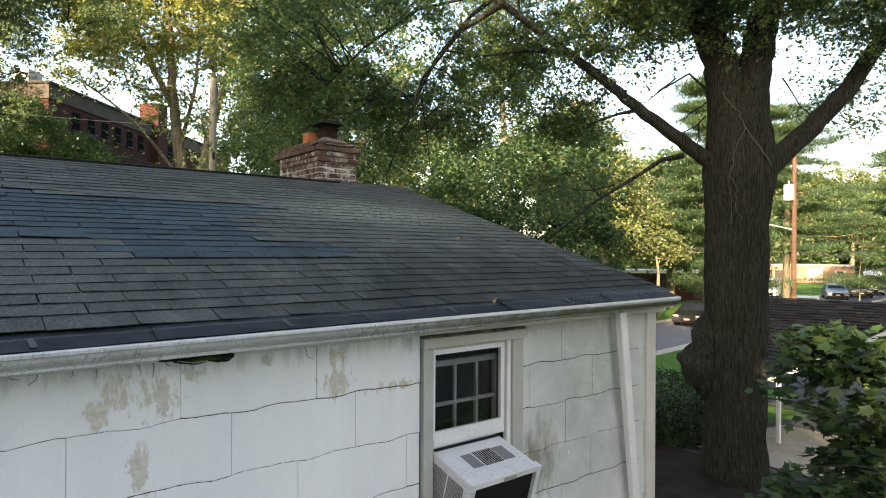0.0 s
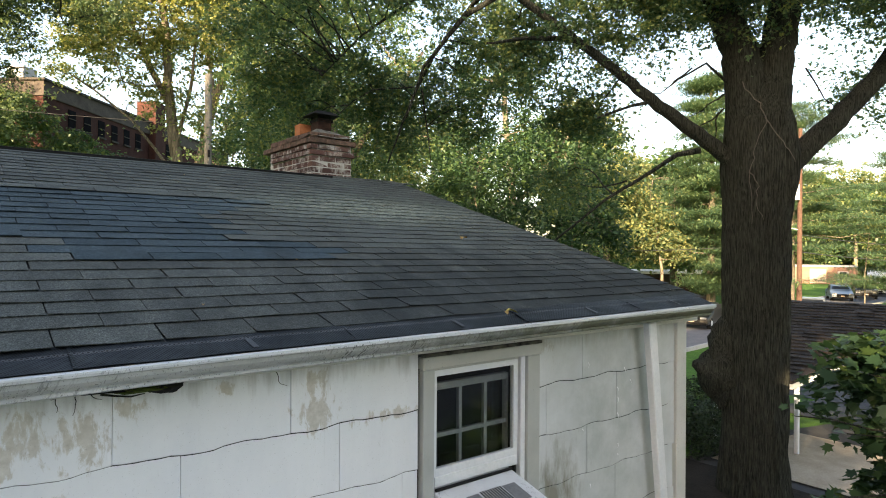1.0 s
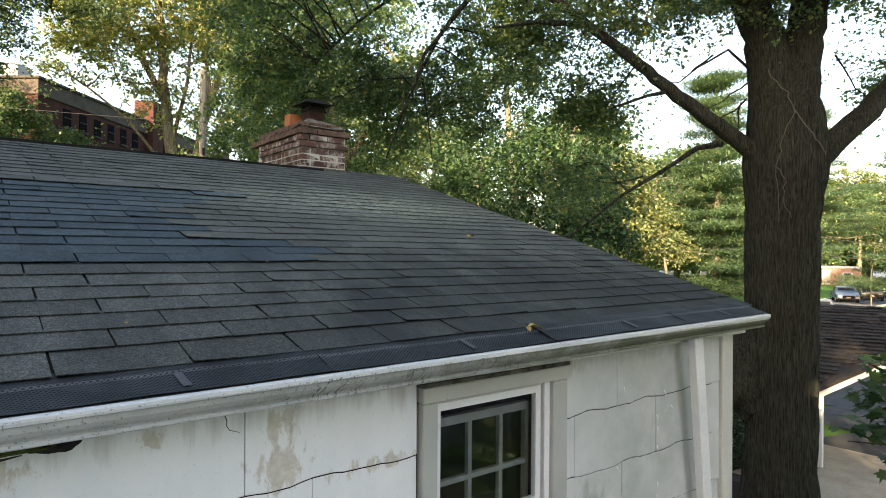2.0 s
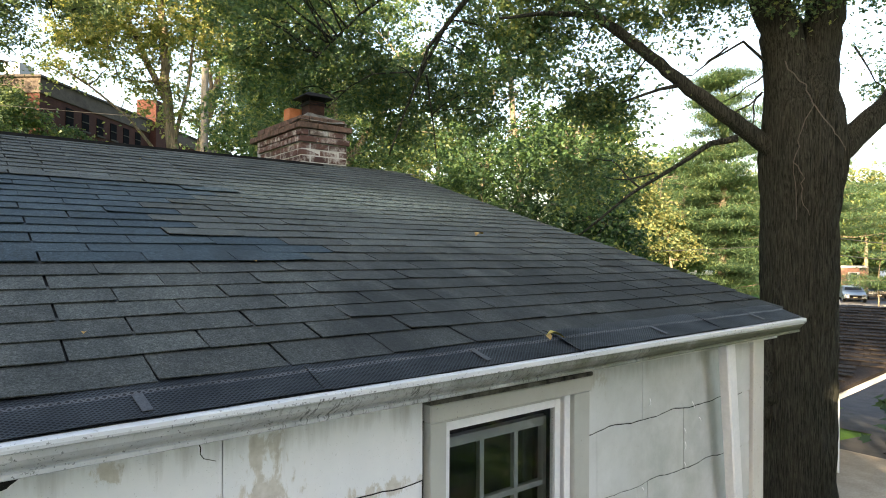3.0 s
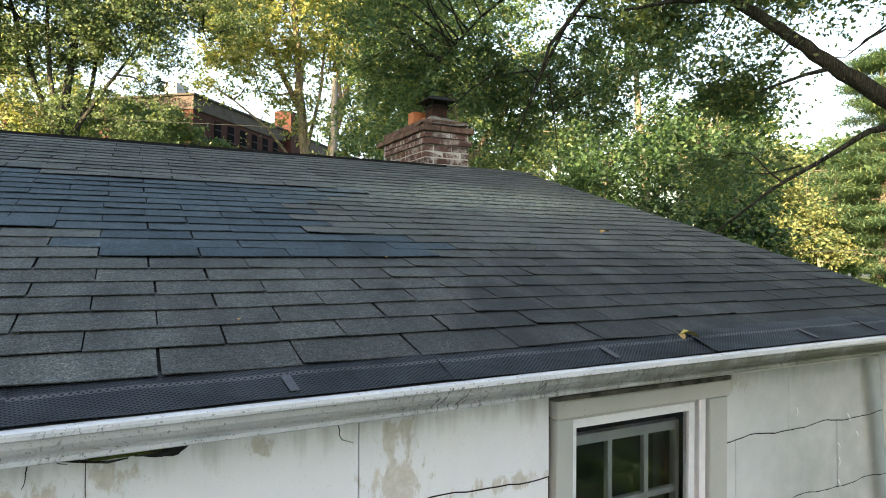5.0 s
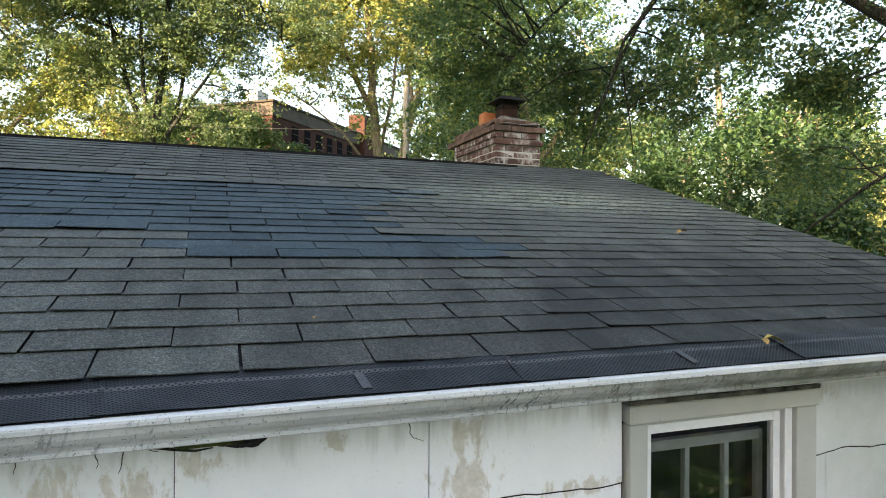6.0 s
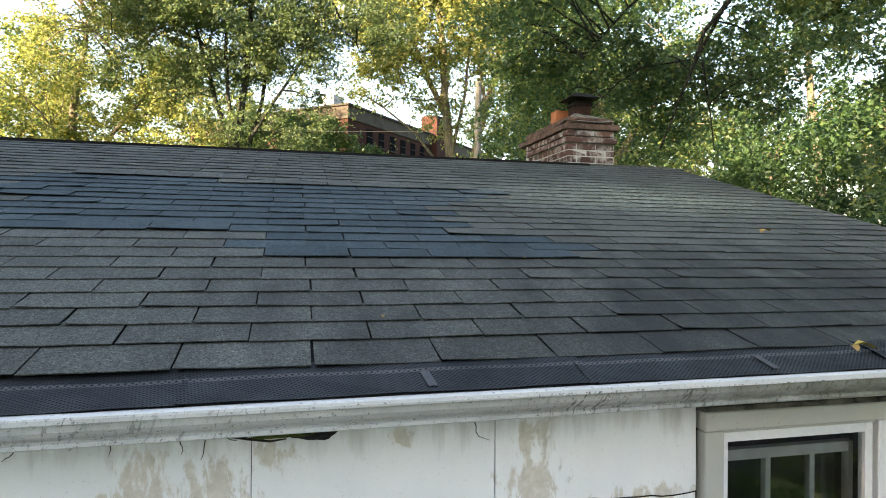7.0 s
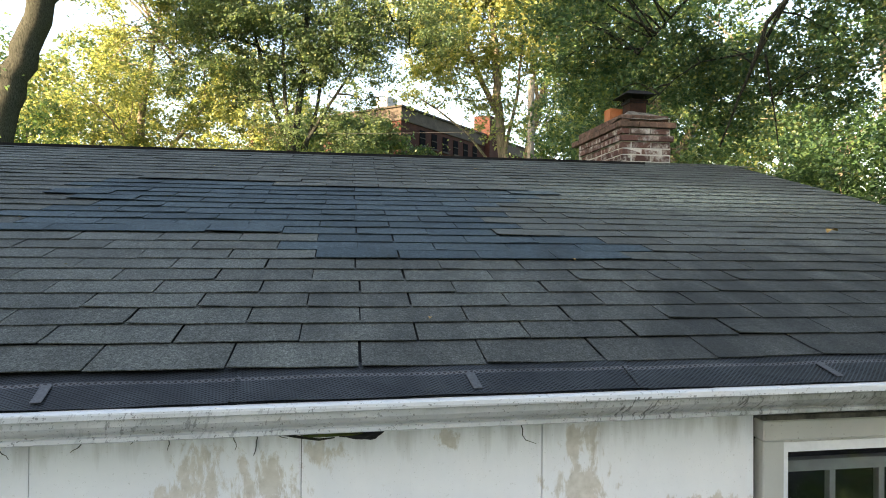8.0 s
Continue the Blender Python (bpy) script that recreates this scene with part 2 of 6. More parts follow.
def bark_mat(name, dark, light, scale=1.0):
    m, nt, sh = material(name, dark, 0.95)
    v = coords(nt, (1, 1, 0.07))
    ridge = noise_tex(nt, v, 42 * scale, 5, 0.65, 0.5)
    col = ramp(nt, ridge, (0.38, dark), (0.64, light))
    col = mix(nt, 0.5, col, ramp(nt, noise_tex(nt, coords(nt), 2.5, 4, 0.6), (0.3, (0.35, 0.37, 0.33)), (0.7, (0.6, 0.58, 0.55))), 'OVERLAY')
    nt.links.new(col, sh.inputs["Base Color"])
    bump(nt, sh, ridge, 1.0, 0.05)
    return m


SHINGLE = shingle_mat("charcoal_shingle", (0.090, 0.098, 0.092), (0.126, 0.138, 0.128))
SHINGLE_FAR = shingle_mat("charcoal_shingle_joined", (0.090, 0.098, 0.092), (0.126, 0.138, 0.128), True)
SHINGLE_NEW = shingle_mat("blue_black_shingle", (0.052, 0.077, 0.092), (0.074, 0.105, 0.122))
SHINGLE_NEW_FAR = shingle_mat("blue_black_shingle_joined", (0.052, 0.077, 0.092), (0.074, 0.105, 0.122), True)
DECK = simple("black_felt", (0.012, 0.012, 0.012), (0.02, 0.02, 0.02), 8, 0.95, 0.2)
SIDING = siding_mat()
TRIM = trim_mat()
TRIM_TAN = trim_mat("worn_trim_paint", (0.455, 0.468, 0.438), (0.2, 0.19, 0.15), 0.63)
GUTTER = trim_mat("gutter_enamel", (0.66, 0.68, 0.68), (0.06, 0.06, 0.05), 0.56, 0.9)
TRIM_GRIME = trim_mat("grimy_head_trim", (0.50, 0.50, 0.465), (0.10, 0.095, 0.075), 0.60)
# near-black for the shadow and grime between gutter and head casing
HEAD_SHADE = simple("head_shade_black", (0.012, 0.012, 0.010), (0.16, 0.155, 0.13), 22, 0.9, 0.4)
VINYL = simple("white_vinyl", (0.66, 0.68, 0.69), (0.74, 0.75, 0.76), 6, 0.4, 0.05)
BRICK = brick_mat()
MORTAR = simple("pale_mortar", (0.42, 0.40, 0.37), (0.56, 0.54, 0.5), 14, 0.95, 0.5)
MORTAR_DARK = simple("weathered_mortar_wash", (0.05, 0.052, 0.040), (0.24, 0.225, 0.20), 13, 0.95, 0.6)
CLAY = simple("orange_clay_flue", (0.34, 0.12, 0.05), (0.44, 0.18, 0.085), 10, 0.85, 0.2)
BLACK_METAL = simple("black_painted_metal", (0.008, 0.008, 0.008), (0.016, 0.015, 0.015), 10, 0.7, 0.1)
OAK_BARK = bark_mat("oak_bark", (0.018, 0.0185, 0.0155), (0.078, 0.081, 0.068), 1.7)
VINE_STEM = simple("dead_vine", (0.09, 0.08, 0.07), (0.16, 0.145, 0.13), 20, 0.9, 0.3)
TREE_BARK = bark_mat("grey_bark", (0.10, 0.085, 0.065), (0.26, 0.22, 0.17), 0.6)
OAK_LEAF = leaf_mat("oak_leaf", [(0.1, (0.052, 0.112, 0.062)), (0.55, (0.12, 0.20, 0.098)), (0.95, (0.33, 0.35, 0.11))], 0.56, 0.4)
MAPLE_LEAF = leaf_mat("maple_leaf", [(0.15, (0.025, 0.062, 0.026)), (0.7, (0.05, 0.105, 0.036)), (0.95, (0.11, 0.165, 0.045))], 0.4)
YELLOW_LEAF = leaf_mat("yellow_green_leaf", [(0.2, (0.09, 0.155, 0.08)), (0.55, (0.20, 0.24, 0.10)), (0.9, (0.39, 0.365, 0.15))], 0.6)
# brighter copy of the yellow-green leaf, with low sun put into its colour
SUNLIT_LEAF = leaf_mat("sunlit_yellow_green_leaf", [(0.2, (0.13, 0.19, 0.08)), (0.55, (0.27, 0.295, 0.115)), (0.9, (0.46, 0.43, 0.165))], 0.6)
GREEN_LEAF = leaf_mat("green_leaf", [(0.15, (0.055, 0.115, 0.055)), (0.6, (0.12, 0.195, 0.085)), (0.97, (0.28, 0.30, 0.10))], 0.6, 0.42)
GREY_LEAF = leaf_mat("grey_green_leaf", [(0.2, (0.08, 0.135, 0.075)), (0.75, (0.155, 0.21, 0.11)), (0.95, (0.27, 0.29, 0.12))], 0.6)
PINE_LEAF = leaf_mat("pine_needle", [(0.2, (0.045, 0.10, 0.058)), (0.7, (0.10, 0.175, 0.08)), (0.95, (0.24, 0.27, 0.10))], 0.45)
HEDGE_LEAF = leaf_mat("hedge_leaf", [(0.2, (0.016, 0.034, 0.014)), (0.9, (0.04, 0.07, 0.024))], 0.25)
GRASS = simple("lawn_grass", (0.045, 0.11, 0.018), (0.08, 0.17, 0.03), 3, 0.9, 0.8, 60, bdist=0.03)
SOIL = simple("dark_soil", (0.017, 0.015, 0.012), (0.036, 0.03, 0.024), 3, 0.95, 0.6, 30, bdist=0.03)
ASPHALT = simple("asphalt", (0.045, 0.045, 0.047), (0.07, 0.07, 0.072), 2, 0.9, 0.4, 80)
DRIVE_SLAB = simple("sandy_concrete", (0.30, 0.25, 0.19), (0.42, 0.36, 0.28), 2.5, 0.9, 0.3, 40)
CONCRETE = simple("concrete", (0.35, 0.34, 0.31), (0.45, 0.43, 0.4), 3, 0.9, 0.3, 60)
GLASS, _nt, _sh = material("window_glass", (0.9, 0.95, 0.95), 0.03)
_sh.inputs["Transmission Weight"].default_value = 1.0
_sh.inputs["IOR"].default_value = 1.45
DARK_GLASS, _nt, _sh = material("dark_glass", (0.01, 0.012, 0.014), 0.3)
_sh.inputs["Specular IOR Level"].default_value = 0.25
ROAD_TAR = simple("worn_road_asphalt", (0.125, 0.126, 0.135), (0.165, 0.165, 0.175), 2, 0.85, 0.4, 80)
PARAPET = simple("weathered_brown_band", (0.055, 0.045, 0.038), (0.085, 0.070, 0.060), 1.5, 0.9, 0.3, 14)
DARK_PAINT = simple("dark_brown_paint", (0.035, 0.03, 0.026), (0.06, 0.052, 0.045), 3, 0.8, 0.2)
FAR_WINDOW = simple("unlit_far_window", (0.005, 0.005, 0.006), (0.009, 0.009, 0.010), 3, 0.9, 0.0)
FAR_WINDOW.node_tree.nodes["Principled BSDF"].inputs["Specular IOR Level"].default_value = 0.02
# brighter brick, with the low sun on the facade put into its colour
PINK_BRICK = simple("sunlit_pink_brick", (0.20, 0.105, 0.08), (0.28, 0.16, 0.12), 2, 0.9, 0.3, 12)
# shade on the long far face is put into this dark brick colour
FAR_BRICK = simple("shaded_red_brick", (0.034, 0.015, 0.012), (0.058, 0.024, 0.019), 2, 0.9, 0.3, 12)
FAR_TAN = simple("pale_brick", (0.42, 0.32, 0.25), (0.5, 0.4, 0.3), 2, 0.9, 0.3, 12)
GREY_PAINT = simple("grey_paint", (0.3, 0.3, 0.3), (0.36, 0.36, 0.35), 3, 0.7, 0.1)
BROWN_SHINGLE = shingle_mat("brown_shingle", (0.030, 0.024, 0.020), (0.060, 0.048, 0.041), True)
WOOD_POLE = simple("weathered_pole", (0.055, 0.032, 0.024), (0.095, 0.058, 0.043), 3, 0.9, 0.4, 30)
GREY_POLE = simple("grey_pole", (0.12, 0.115, 0.10), (0.19, 0.18, 0.16), 3, 0.9, 0.4, 30)
GALV = simple("galvanised_metal", (0.5, 0.52, 0.53), (0.6, 0.62, 0.63), 4, 0.45, 0.05, metal=0.4)
RUBBER = simple("rubber", (0.02, 0.02, 0.02), (0.03, 0.03, 0.03), 9, 0.8, 0.1)
WIRE, _nt, _sh = material("black_cable", (0.02, 0.02, 0.02), 0.6)


# ---- building helpers ----
def link_mesh(name, me, mat, parent=None, label="", smooth=False):
    if mat is not None and not me.materials:
        me.materials.append(mat)
    ob = new(name, me)
    if parent is not None:
        ob.parent = parent
    if label:
        ob["label"] = label
    if smooth:
        me.polygons.foreach_set("use_smooth", [True] * len(me.polygons))
    return ob


def part(name, bm, mat, parent=None, label="", smooth=False):
    """Links a bmesh as one mesh object under a thing or a part."""
    me = bpy.data.meshes.new(name)
    bm.to_mesh(me)
    bm.free()
    return link_mesh(name, me, mat, parent, label, smooth)


def thing(name, at=(0, 0, 0), label="", category="", group="", kind=""):
    ob = new(name)
    ob.location = at
    ob.empty_display_size = 0.1
    return tagged(ob, label, category, group, kind)


def box_bm(x0, x1, y0, y1, z0, z1, bevel=0.0, bm=None, seg=1):
    own = bm is None
    bm = bm or bmesh.new()
    r = bmesh.ops.create_cube(bm, size=1.0)
    vs = r["verts"]
    for v in vs:
        v.co = Vector(((x0 + x1) / 2 + v.co.x * (x1 - x0), (y0 + y1) / 2 + v.co.y * (y1 - y0), (z0 + z1) / 2 + v.co.z * (z1 - z0)))
    if bevel > 0:
        es = [e for e in bm.edges if e.verts[0] in vs and e.verts[1] in vs] if not own else bm.edges[:]
        bmesh.ops.bevel(bm, geom=es, offset=bevel, segments=seg, affect='EDGES', profile=0.5)
    return bm


def prism_bm(profile, x0, x1, axis='x', bm=None):
    """Extrudes a closed 2D profile along an axis: (y, z) along x, or (x, z) along y, or (x, y) along z."""
    bm = bm or bmesh.new()

    def at(p, s):
        return {'x': (s, p[0], p[1]), 'y': (p[0], s, p[1]), 'z': (p[0], p[1], s)}[axis]
    a = [bm.verts.new(at(p, x0)) for p in profile]
    b = [bm.verts.new(at(p, x1)) for p in profile]
    n = len(profile)
    for i in range(n):
        bm.faces.new((a[i], a[(i + 1) % n], b[(i + 1) % n], b[i]))
    bm.faces.new(a[::-1])
    bm.faces.new(b)
    bmesh.ops.recalc_face_normals(bm, faces=bm.faces[:])
    return bm


def cyl_bm(p, q, r0, r1=None, sides=12, bm=None):
    bm = bm or bmesh.new()
    r1 = r0 if r1 is None else r1
    p, q = Vector(p), Vector(q)
    d = q - p
    m = Matrix.Translation((p + q) / 2) @ d.to_track_quat('Z', 'Y').to_matrix().to_4x4()
    bmesh.ops.create_cone(bm, cap_ends=True, segments=sides, radius1=r0, radius2=r1, depth=d.length, matrix=m)
    return bm


class Soup:
    """Collects vertices and faces for one mesh."""

    def __init__(self):
        self.v, self.f, self.n = [], [], 0

    def add(self, verts, faces):
        verts = np.asarray(verts, float)
        self.f += [tuple(i + self.n for i in f) for f in faces]
        self.v.append(verts)
        self.n += len(verts)

    def tube(self, pts, radii, sides=7):
        pts = [Vector(p) for p in pts]
        rings = []
        for i, p in enumerate(pts):
            d = (pts[min(i + 1, len(pts) - 1)] - pts[max(i - 1, 0)]).normalized()
            u = d.orthogonal().normalized() if i == 0 else (u - d * u.dot(d)).normalized()
            w = d.cross(u)
            rings.append([p + (u * math.cos(2 * math.pi * k / sides) + w * math.sin(2 * math.pi * k / sides)) * radii[i] for k in range(sides)])
        vs = [tuple(c) for r in rings for c in r]
        fs = []
        for i in range(len(pts) - 1):
            for k in range(sides):
                a, b = i * sides + k, i * sides + (k + 1) % sides
                fs.append((a, b, b + sides, a + sides))
        fs.append(tuple(range(sides))[::-1])
        fs.append(tuple(range((len(pts) - 1) * sides, len(pts) * sides)))
        self.add(vs, fs)

    def mesh(self, name):
        me = bpy.data.meshes.new(name)
        me.from_pydata(np.concatenate(self.v).tolist(), [], self.f)
        me.update()
        return me


LEAF_SHAPES = {
    "oval": [(0, 0, 0), (0.28, 0.45, 0.06), (0, 1, -0.05), (-0.28, 0.45, 0.06)],
    "oak": [(0, 0, 0), (0.22, 0.22, 0.03), (0.13, 0.38, 0.02), (0.36, 0.58, 0.06), (0.16, 0.72, 0.0), (0, 1, -0.06), (-0.16, 0.72, 0.0), (-0.36, 0.58, 0.06), (-0.13, 0.38, 0.02), (-0.22, 0.22, 0.03)],
    "maple": [(0, 0, 0), (0.42, 0.02, 0.0), (0.30, 0.2, 0.03), (0.62, 0.52, 0.05), (0.34, 0.5, 0.03), (0.3, 0.66, 0.02), (0.12, 0.62, 0.0), (0, 1.0, -0.06),
              (-0.12, 0.62, 0.0), (-0.3, 0.66, 0.02), (-0.34, 0.5, 0.03), (-0.62, 0.52, 0.05), (-0.30, 0.2, 0.03), (-0.42, 0.02, 0.0)],
    "needle": [(-0.09, 0, 0), (0.09, 0, 0), (0.03, 1, -0.1), (-0.03, 1, -0.1)],
}


def leaves_mesh(name, centres, size, rng, shape="oval", droop=0.35, flat=0.6):
    """One mesh of many leaf blades, each its own island."""
    tpl = np.array(LEAF_SHAPES[shape])
    n, k = len(centres), len(tpl)
    ang = rng.uniform(0, 2 * math.pi, n)
    dip = rng.normal(-droop, 0.45, n)
    d = np.stack([np.cos(ang) * np.cos(dip), np.sin(ang) * np.cos(dip), np.sin(dip)], 1)
    up = rng.normal(0, 1, (n, 3)) * (1 - flat)
    up[:, 2] += flat
    s = np.cross(d, up)
    s /= np.linalg.norm(s, axis=1)[:, None] + 1e-9
    u = np.cross(s, d)
    sz = size * rng.uniform(0.65, 1.3, n)
    v = centres[:, None, :] + sz[:, None, None] * (tpl[None, :, 0:1] * s[:, None, :] + tpl[None, :, 1:2] * d[:, None, :] + tpl[None, :, 2:3] * u[:, None, :])
    me = bpy.data.meshes.new(name)
    me.vertices.add(n * k)
    me.vertices.foreach_set("co", v.reshape(-1).astype(np.float32))
    me.loops.add(n * k)
    me.loops.foreach_set("vertex_index", np.arange(n * k, dtype=np.int32))
    me.polygons.add(n)
    me.polygons.foreach_set("loop_start", np.arange(0, n * k, k, dtype=np.int32))
    me.polygons.foreach_set("loop_total", np.full(n, k, dtype=np.int32))
    me.update(calc_edges=True)
    return me


def in_blobs(blobs, n, rng, shell=0.55):
    """n places in ellipsoids (x, y, z, rx, ry, rz), more of them near the skin."""
    b = np.array(blobs, float)
    vol = b[:, 3] * b[:, 4] * b[:, 5]
    pick = rng.choice(len(b), n, p=vol ** 0.95 / np.sum(vol ** 0.95))
    d = rng.normal(0, 1, (n, 3))
    d /= np.linalg.norm(d, axis=1)[:, None]
    r = rng.uniform(shell ** 3, 1, n) ** (1 / 3)
    return b[pick, :3] + d * r[:, None] * b[pick, 3:6]


def clumped(centres, per, radius, rng, sprays=6):
    """Leaves in flattened pads of uneven size round the centres, gathered along a few sprays in each pad."""
    n = len(centres)
    size = radius * np.exp(rng.normal(0, 0.4, n))
    tips = rng.normal(0, 1, (n, sprays, 3)) * np.array([1.25, 1.25, 0.5]) * size[:, None, None]
    tips[:, :, 2] -= 0.22 * np.linalg.norm(tips[:, :, :2], axis=2)
    k = rng.integers(0, sprays, (n, per))
    along = rng.uniform(0.25, 1.1, (n, per, 1))
    at = tips[np.arange(n)[:, None], k] * along + rng.normal(0, 0.2, (n, per, 3)) * size[:, None, None]
    return (np.asarray(centres)[:, None, :] + at).reshape(-1, 3)


def wander(p, q, steps, amount, rng, sag=0.0):
    p, q = np.array(p, float), np.array(q, float)
    out = []
    L = np.linalg.norm(q - p)
    off = np.zeros(3)
    for i in range(steps + 1):
        t = i / steps
        out.append(tuple(p + (q - p) * t + off * math.sin(math.pi * t) + np.array([0, 0, sag * L * math.sin(math.pi * t)])))
        off = off + rng.normal(0, amount * L / steps, 3)
    return out


def make_tree(name, base, limbs, blobs, leaf, bark, label, clusters=700, per=26, leaf_size=0.2, spread=0.35, seed=1, twigs=45, shape="oval", shell=0.45, group="", gap=0.0, boughs=3):
    """A tree: limbs are (points, start radius, end radius); the crown's clumps hang on twigs that spring from the limbs."""
    rng = np.random.default_rng(seed)
    t = thing(name, base, label, "tree", group)
    inv = Matrix.Translation(-Vector(base))
    wood = Soup()
    nodes = []
    for pts, r0, r1 in limbs:
        n = len(pts)
        fine, rad = [], []
        for i in range(n - 1):
            for k in range(4):
                f = k / 4
                fine.append(np.array(pts[i]) * (1 - f) + np.array(pts[i + 1]) * f + rng.normal(0, 0.12 * r0, 3))
                rad.append(r0 + (r1 - r0) * (i + f) / (n - 1))
        fine.append(np.array(pts[-1], float))
        rad.append(r1)
        wood.tube([tuple(p) for p in fine], rad, 10 if r0 > 0.12 else 6)
        nodes += [tuple(p) for p in fine[len(fine) // 3:]]
    # boughs from the limbs into each mass of leaves
    for bl in blobs:
        for _ in range(boughs):
            q = np.array(bl[:3]) + rng.normal(0, 0.45, 3) * np.array(bl[3:6])
            nd = np.array(nodes)
            d = np.linalg.norm(nd - q, axis=1) + np.maximum(nd[:, 2] - q[2], 0) * 0.8
            p = nd[int(np.argmin(d))]
            L = np.linalg.norm(q - p)
            way = wander(p, q, 8, 0.3, rng, -0.06)
            wood.tube(way, list(np.linspace(min(0.02 * L + 0.015, 0.09), 0.012, 9)), 6)
            nodes += [np.array(w) for w in way[2:]]
    cl = in_blobs(blobs, clusters, rng, shell)
    # gaps: drop clumps where a coarse field is low
    keep = np.array([noise.noise(Vector(c) * (0.9 / max(spread * 2.2, 0.3)) * 0.55 + Vector((seed, 0, 0))) > gap for c in cl])
    cl = cl[keep]
    nod = np.array(nodes)
    for c in cl[rng.choice(len(cl), min(twigs, len(cl)), replace=False)]:
        d = np.linalg.norm(nod - c, axis=1)
        j = int(np.argmin(d + rng.uniform(0, 0.3, len(d)) * d.mean()))
        L = d[j]
        wood.tube(wander(nod[j], c, 5, 0.25, rng, 0.05), list(np.linspace(min(0.012 * L + 0.008, 0.07), 0.006, 6)), 5)
    trunk = link_mesh("trunk", wood.mesh(name + "_trunk"), bark, t, smooth=True)
    trunk.matrix_local = inv
    crown = link_mesh("crown", leaves_mesh(name + "_crown", clumped(cl, per, spread, rng), leaf_size, rng, shape), leaf, t)
    crown.matrix_local = inv
    return t


# ---- ground, road, driveway ----
def ground_z(x, y):
    """The plot falls gently towards the street."""
    t = min(max((x - 8.0) / 14.0, 0.0), 1.0)
    t = t * t * (3 - 2 * t)
    return -3.1 - 1.1 * t


def sheet(name, xs, ys, lift, mat, label, zf=None, rough=0.0):
    s = Soup()
    vs = [(x, y, (zf or ground_z)(x, y) + lift + rough * noise.noise(Vector((x * 0.6, y * 0.6, 3)))) for y in ys for x in xs]
    nx = len(xs)
    s.add(vs, [(j * nx + i, j * nx + i + 1, (j + 1) * nx + i + 1, (j + 1) * nx + i) for j in range(len(ys) - 1) for i in range(nx - 1)])
    return tagged(link_mesh(name, s.mesh(name), mat), label, name, kind="structure")


_near = [v * 1.0 for v in range(-30, 61)]
ground = sheet("ground", [-2500, -600, -150, -60] + _near + [80, 130, 300, 900, 2500], [-2500, -600, -150, -60] + _near + [80, 130, 300, 900, 2500], 0.0, GRASS,
               "green mown lawn sloping gently down to the street", rough=0.03)


def road_y(x):
    return 15.3 + 0.1 * (x - 22.8)


def strip(name, x0, x1, off0, off1, lift, mat, label, step=2.0):
    s = Soup()
    xs = np.arange(x0, x1 + 0.01, step)
    vs = []
    for x in xs:
        z = -4.2 if x > 22 else ground_z(x, 0)
        vs += [(x, road_y(x) + off0, z + lift), (x, road_y(x) + off1, z + lift)]
    s.add(vs, [(2 * i, 2 * i + 2, 2 * i + 3, 2 * i + 1) for i in range(len(xs) - 1)])
    return tagged(link_mesh(name, s.mesh(name), mat), label, name, kind="structure")


road = strip("road", 6, 140, -2.5, 2.9, 0.045, ROAD_TAR, "grey asphalt residential street between concrete kerbs")


def kerb(x0, x1, off):
    s = Soup()
    xs = np.arange(x0, x1 + 0.01, 2.0)
    for a, b in zip(xs[:-1], xs[1:]):
        za, zb = ground_z(a, 0), ground_z(b, 0)
        ya, yb = road_y(a) + off, road_y(b) + off
        v = [(a, ya - 0.09, za - 0.1), (a, ya + 0.09, za - 0.1), (a, ya + 0.09, za + 0.15), (a, ya - 0.09, za + 0.15),
             (b, yb - 0.09, zb - 0.1), (b, yb + 0.09, zb - 0.1), (b, yb + 0.09, zb + 0.15), (b, yb - 0.09, zb + 0.15)]
        s.add(v, [(0, 1, 2, 3), (4, 7, 6, 5), (0, 4, 5, 1), (1, 5, 6, 2), (2, 6, 7, 3), (3, 7, 4, 0)])
    return tagged(link_mesh("kerb", s.mesh("kerb"), CONCRETE), "pale concrete kerb along the street edge", "kerb", kind="structure")


kerb(6, 140, -2.6)
kerb(6, 140, 3.0)
# its unseen stretch to the south keeps lawn green off wall and glass
driveway = sheet("driveway", [-9 + 1.0 * i for i in range(34)], [-17.0, -12.0, -7.0, -4.0, -2.0, -0.9, 0.6, 2.0, 3.3], 0.03, ASPHALT, "dark asphalt driveway beside the old oak")
sheet("driveway", [15.0 + 1.0 * i for i in range(10)], [3.3, 4.2, 5.2], 0.03, ASPHALT, "dark asphalt apron beside the carport")
sheet("driveway", [19.0 + 1.0 * i for i in range(8)], [5.2, 7.0, 9.0], 0.03, ASPHALT, "dark asphalt apron behind the carport")
concrete_apron = sheet("concrete_apron", [8.6 + 0.5 * i for i in range(8)], [-0.6 + 0.6 * i for i in range(7)], 0.05, DRIVE_SLAB, "sandy concrete apron dappled with low sun beside the oak")
# unseen pale sheet added to bounce light up onto the house wall
path = sheet("path", [-9.0 + 1.0 * i for i in range(13)], [-7.0, -5.0, -3.0, -1.5, -0.05], 0.05, CONCRETE, "pale concrete sheet added to bounce light onto the house wall")
soil_bed = sheet("soil_bed", [2.7 + 0.55 * i for i in range(11)], [-0.1 + 0.5 * i for i in range(10)], 0.07, SOIL, "bare dark soil under the oak beside the house", rough=0.05)

# ---- house ----
WX0, WX1, DEPTH, FLOOR_Z = -6.2, 2.60, 7.16, -3.1
SLOPE, ROOF_A, RIDGE_Y = 0.293, 0.045, 3.58
RIDGE_Z = ROOF_A + SLOPE * RIDGE_Y
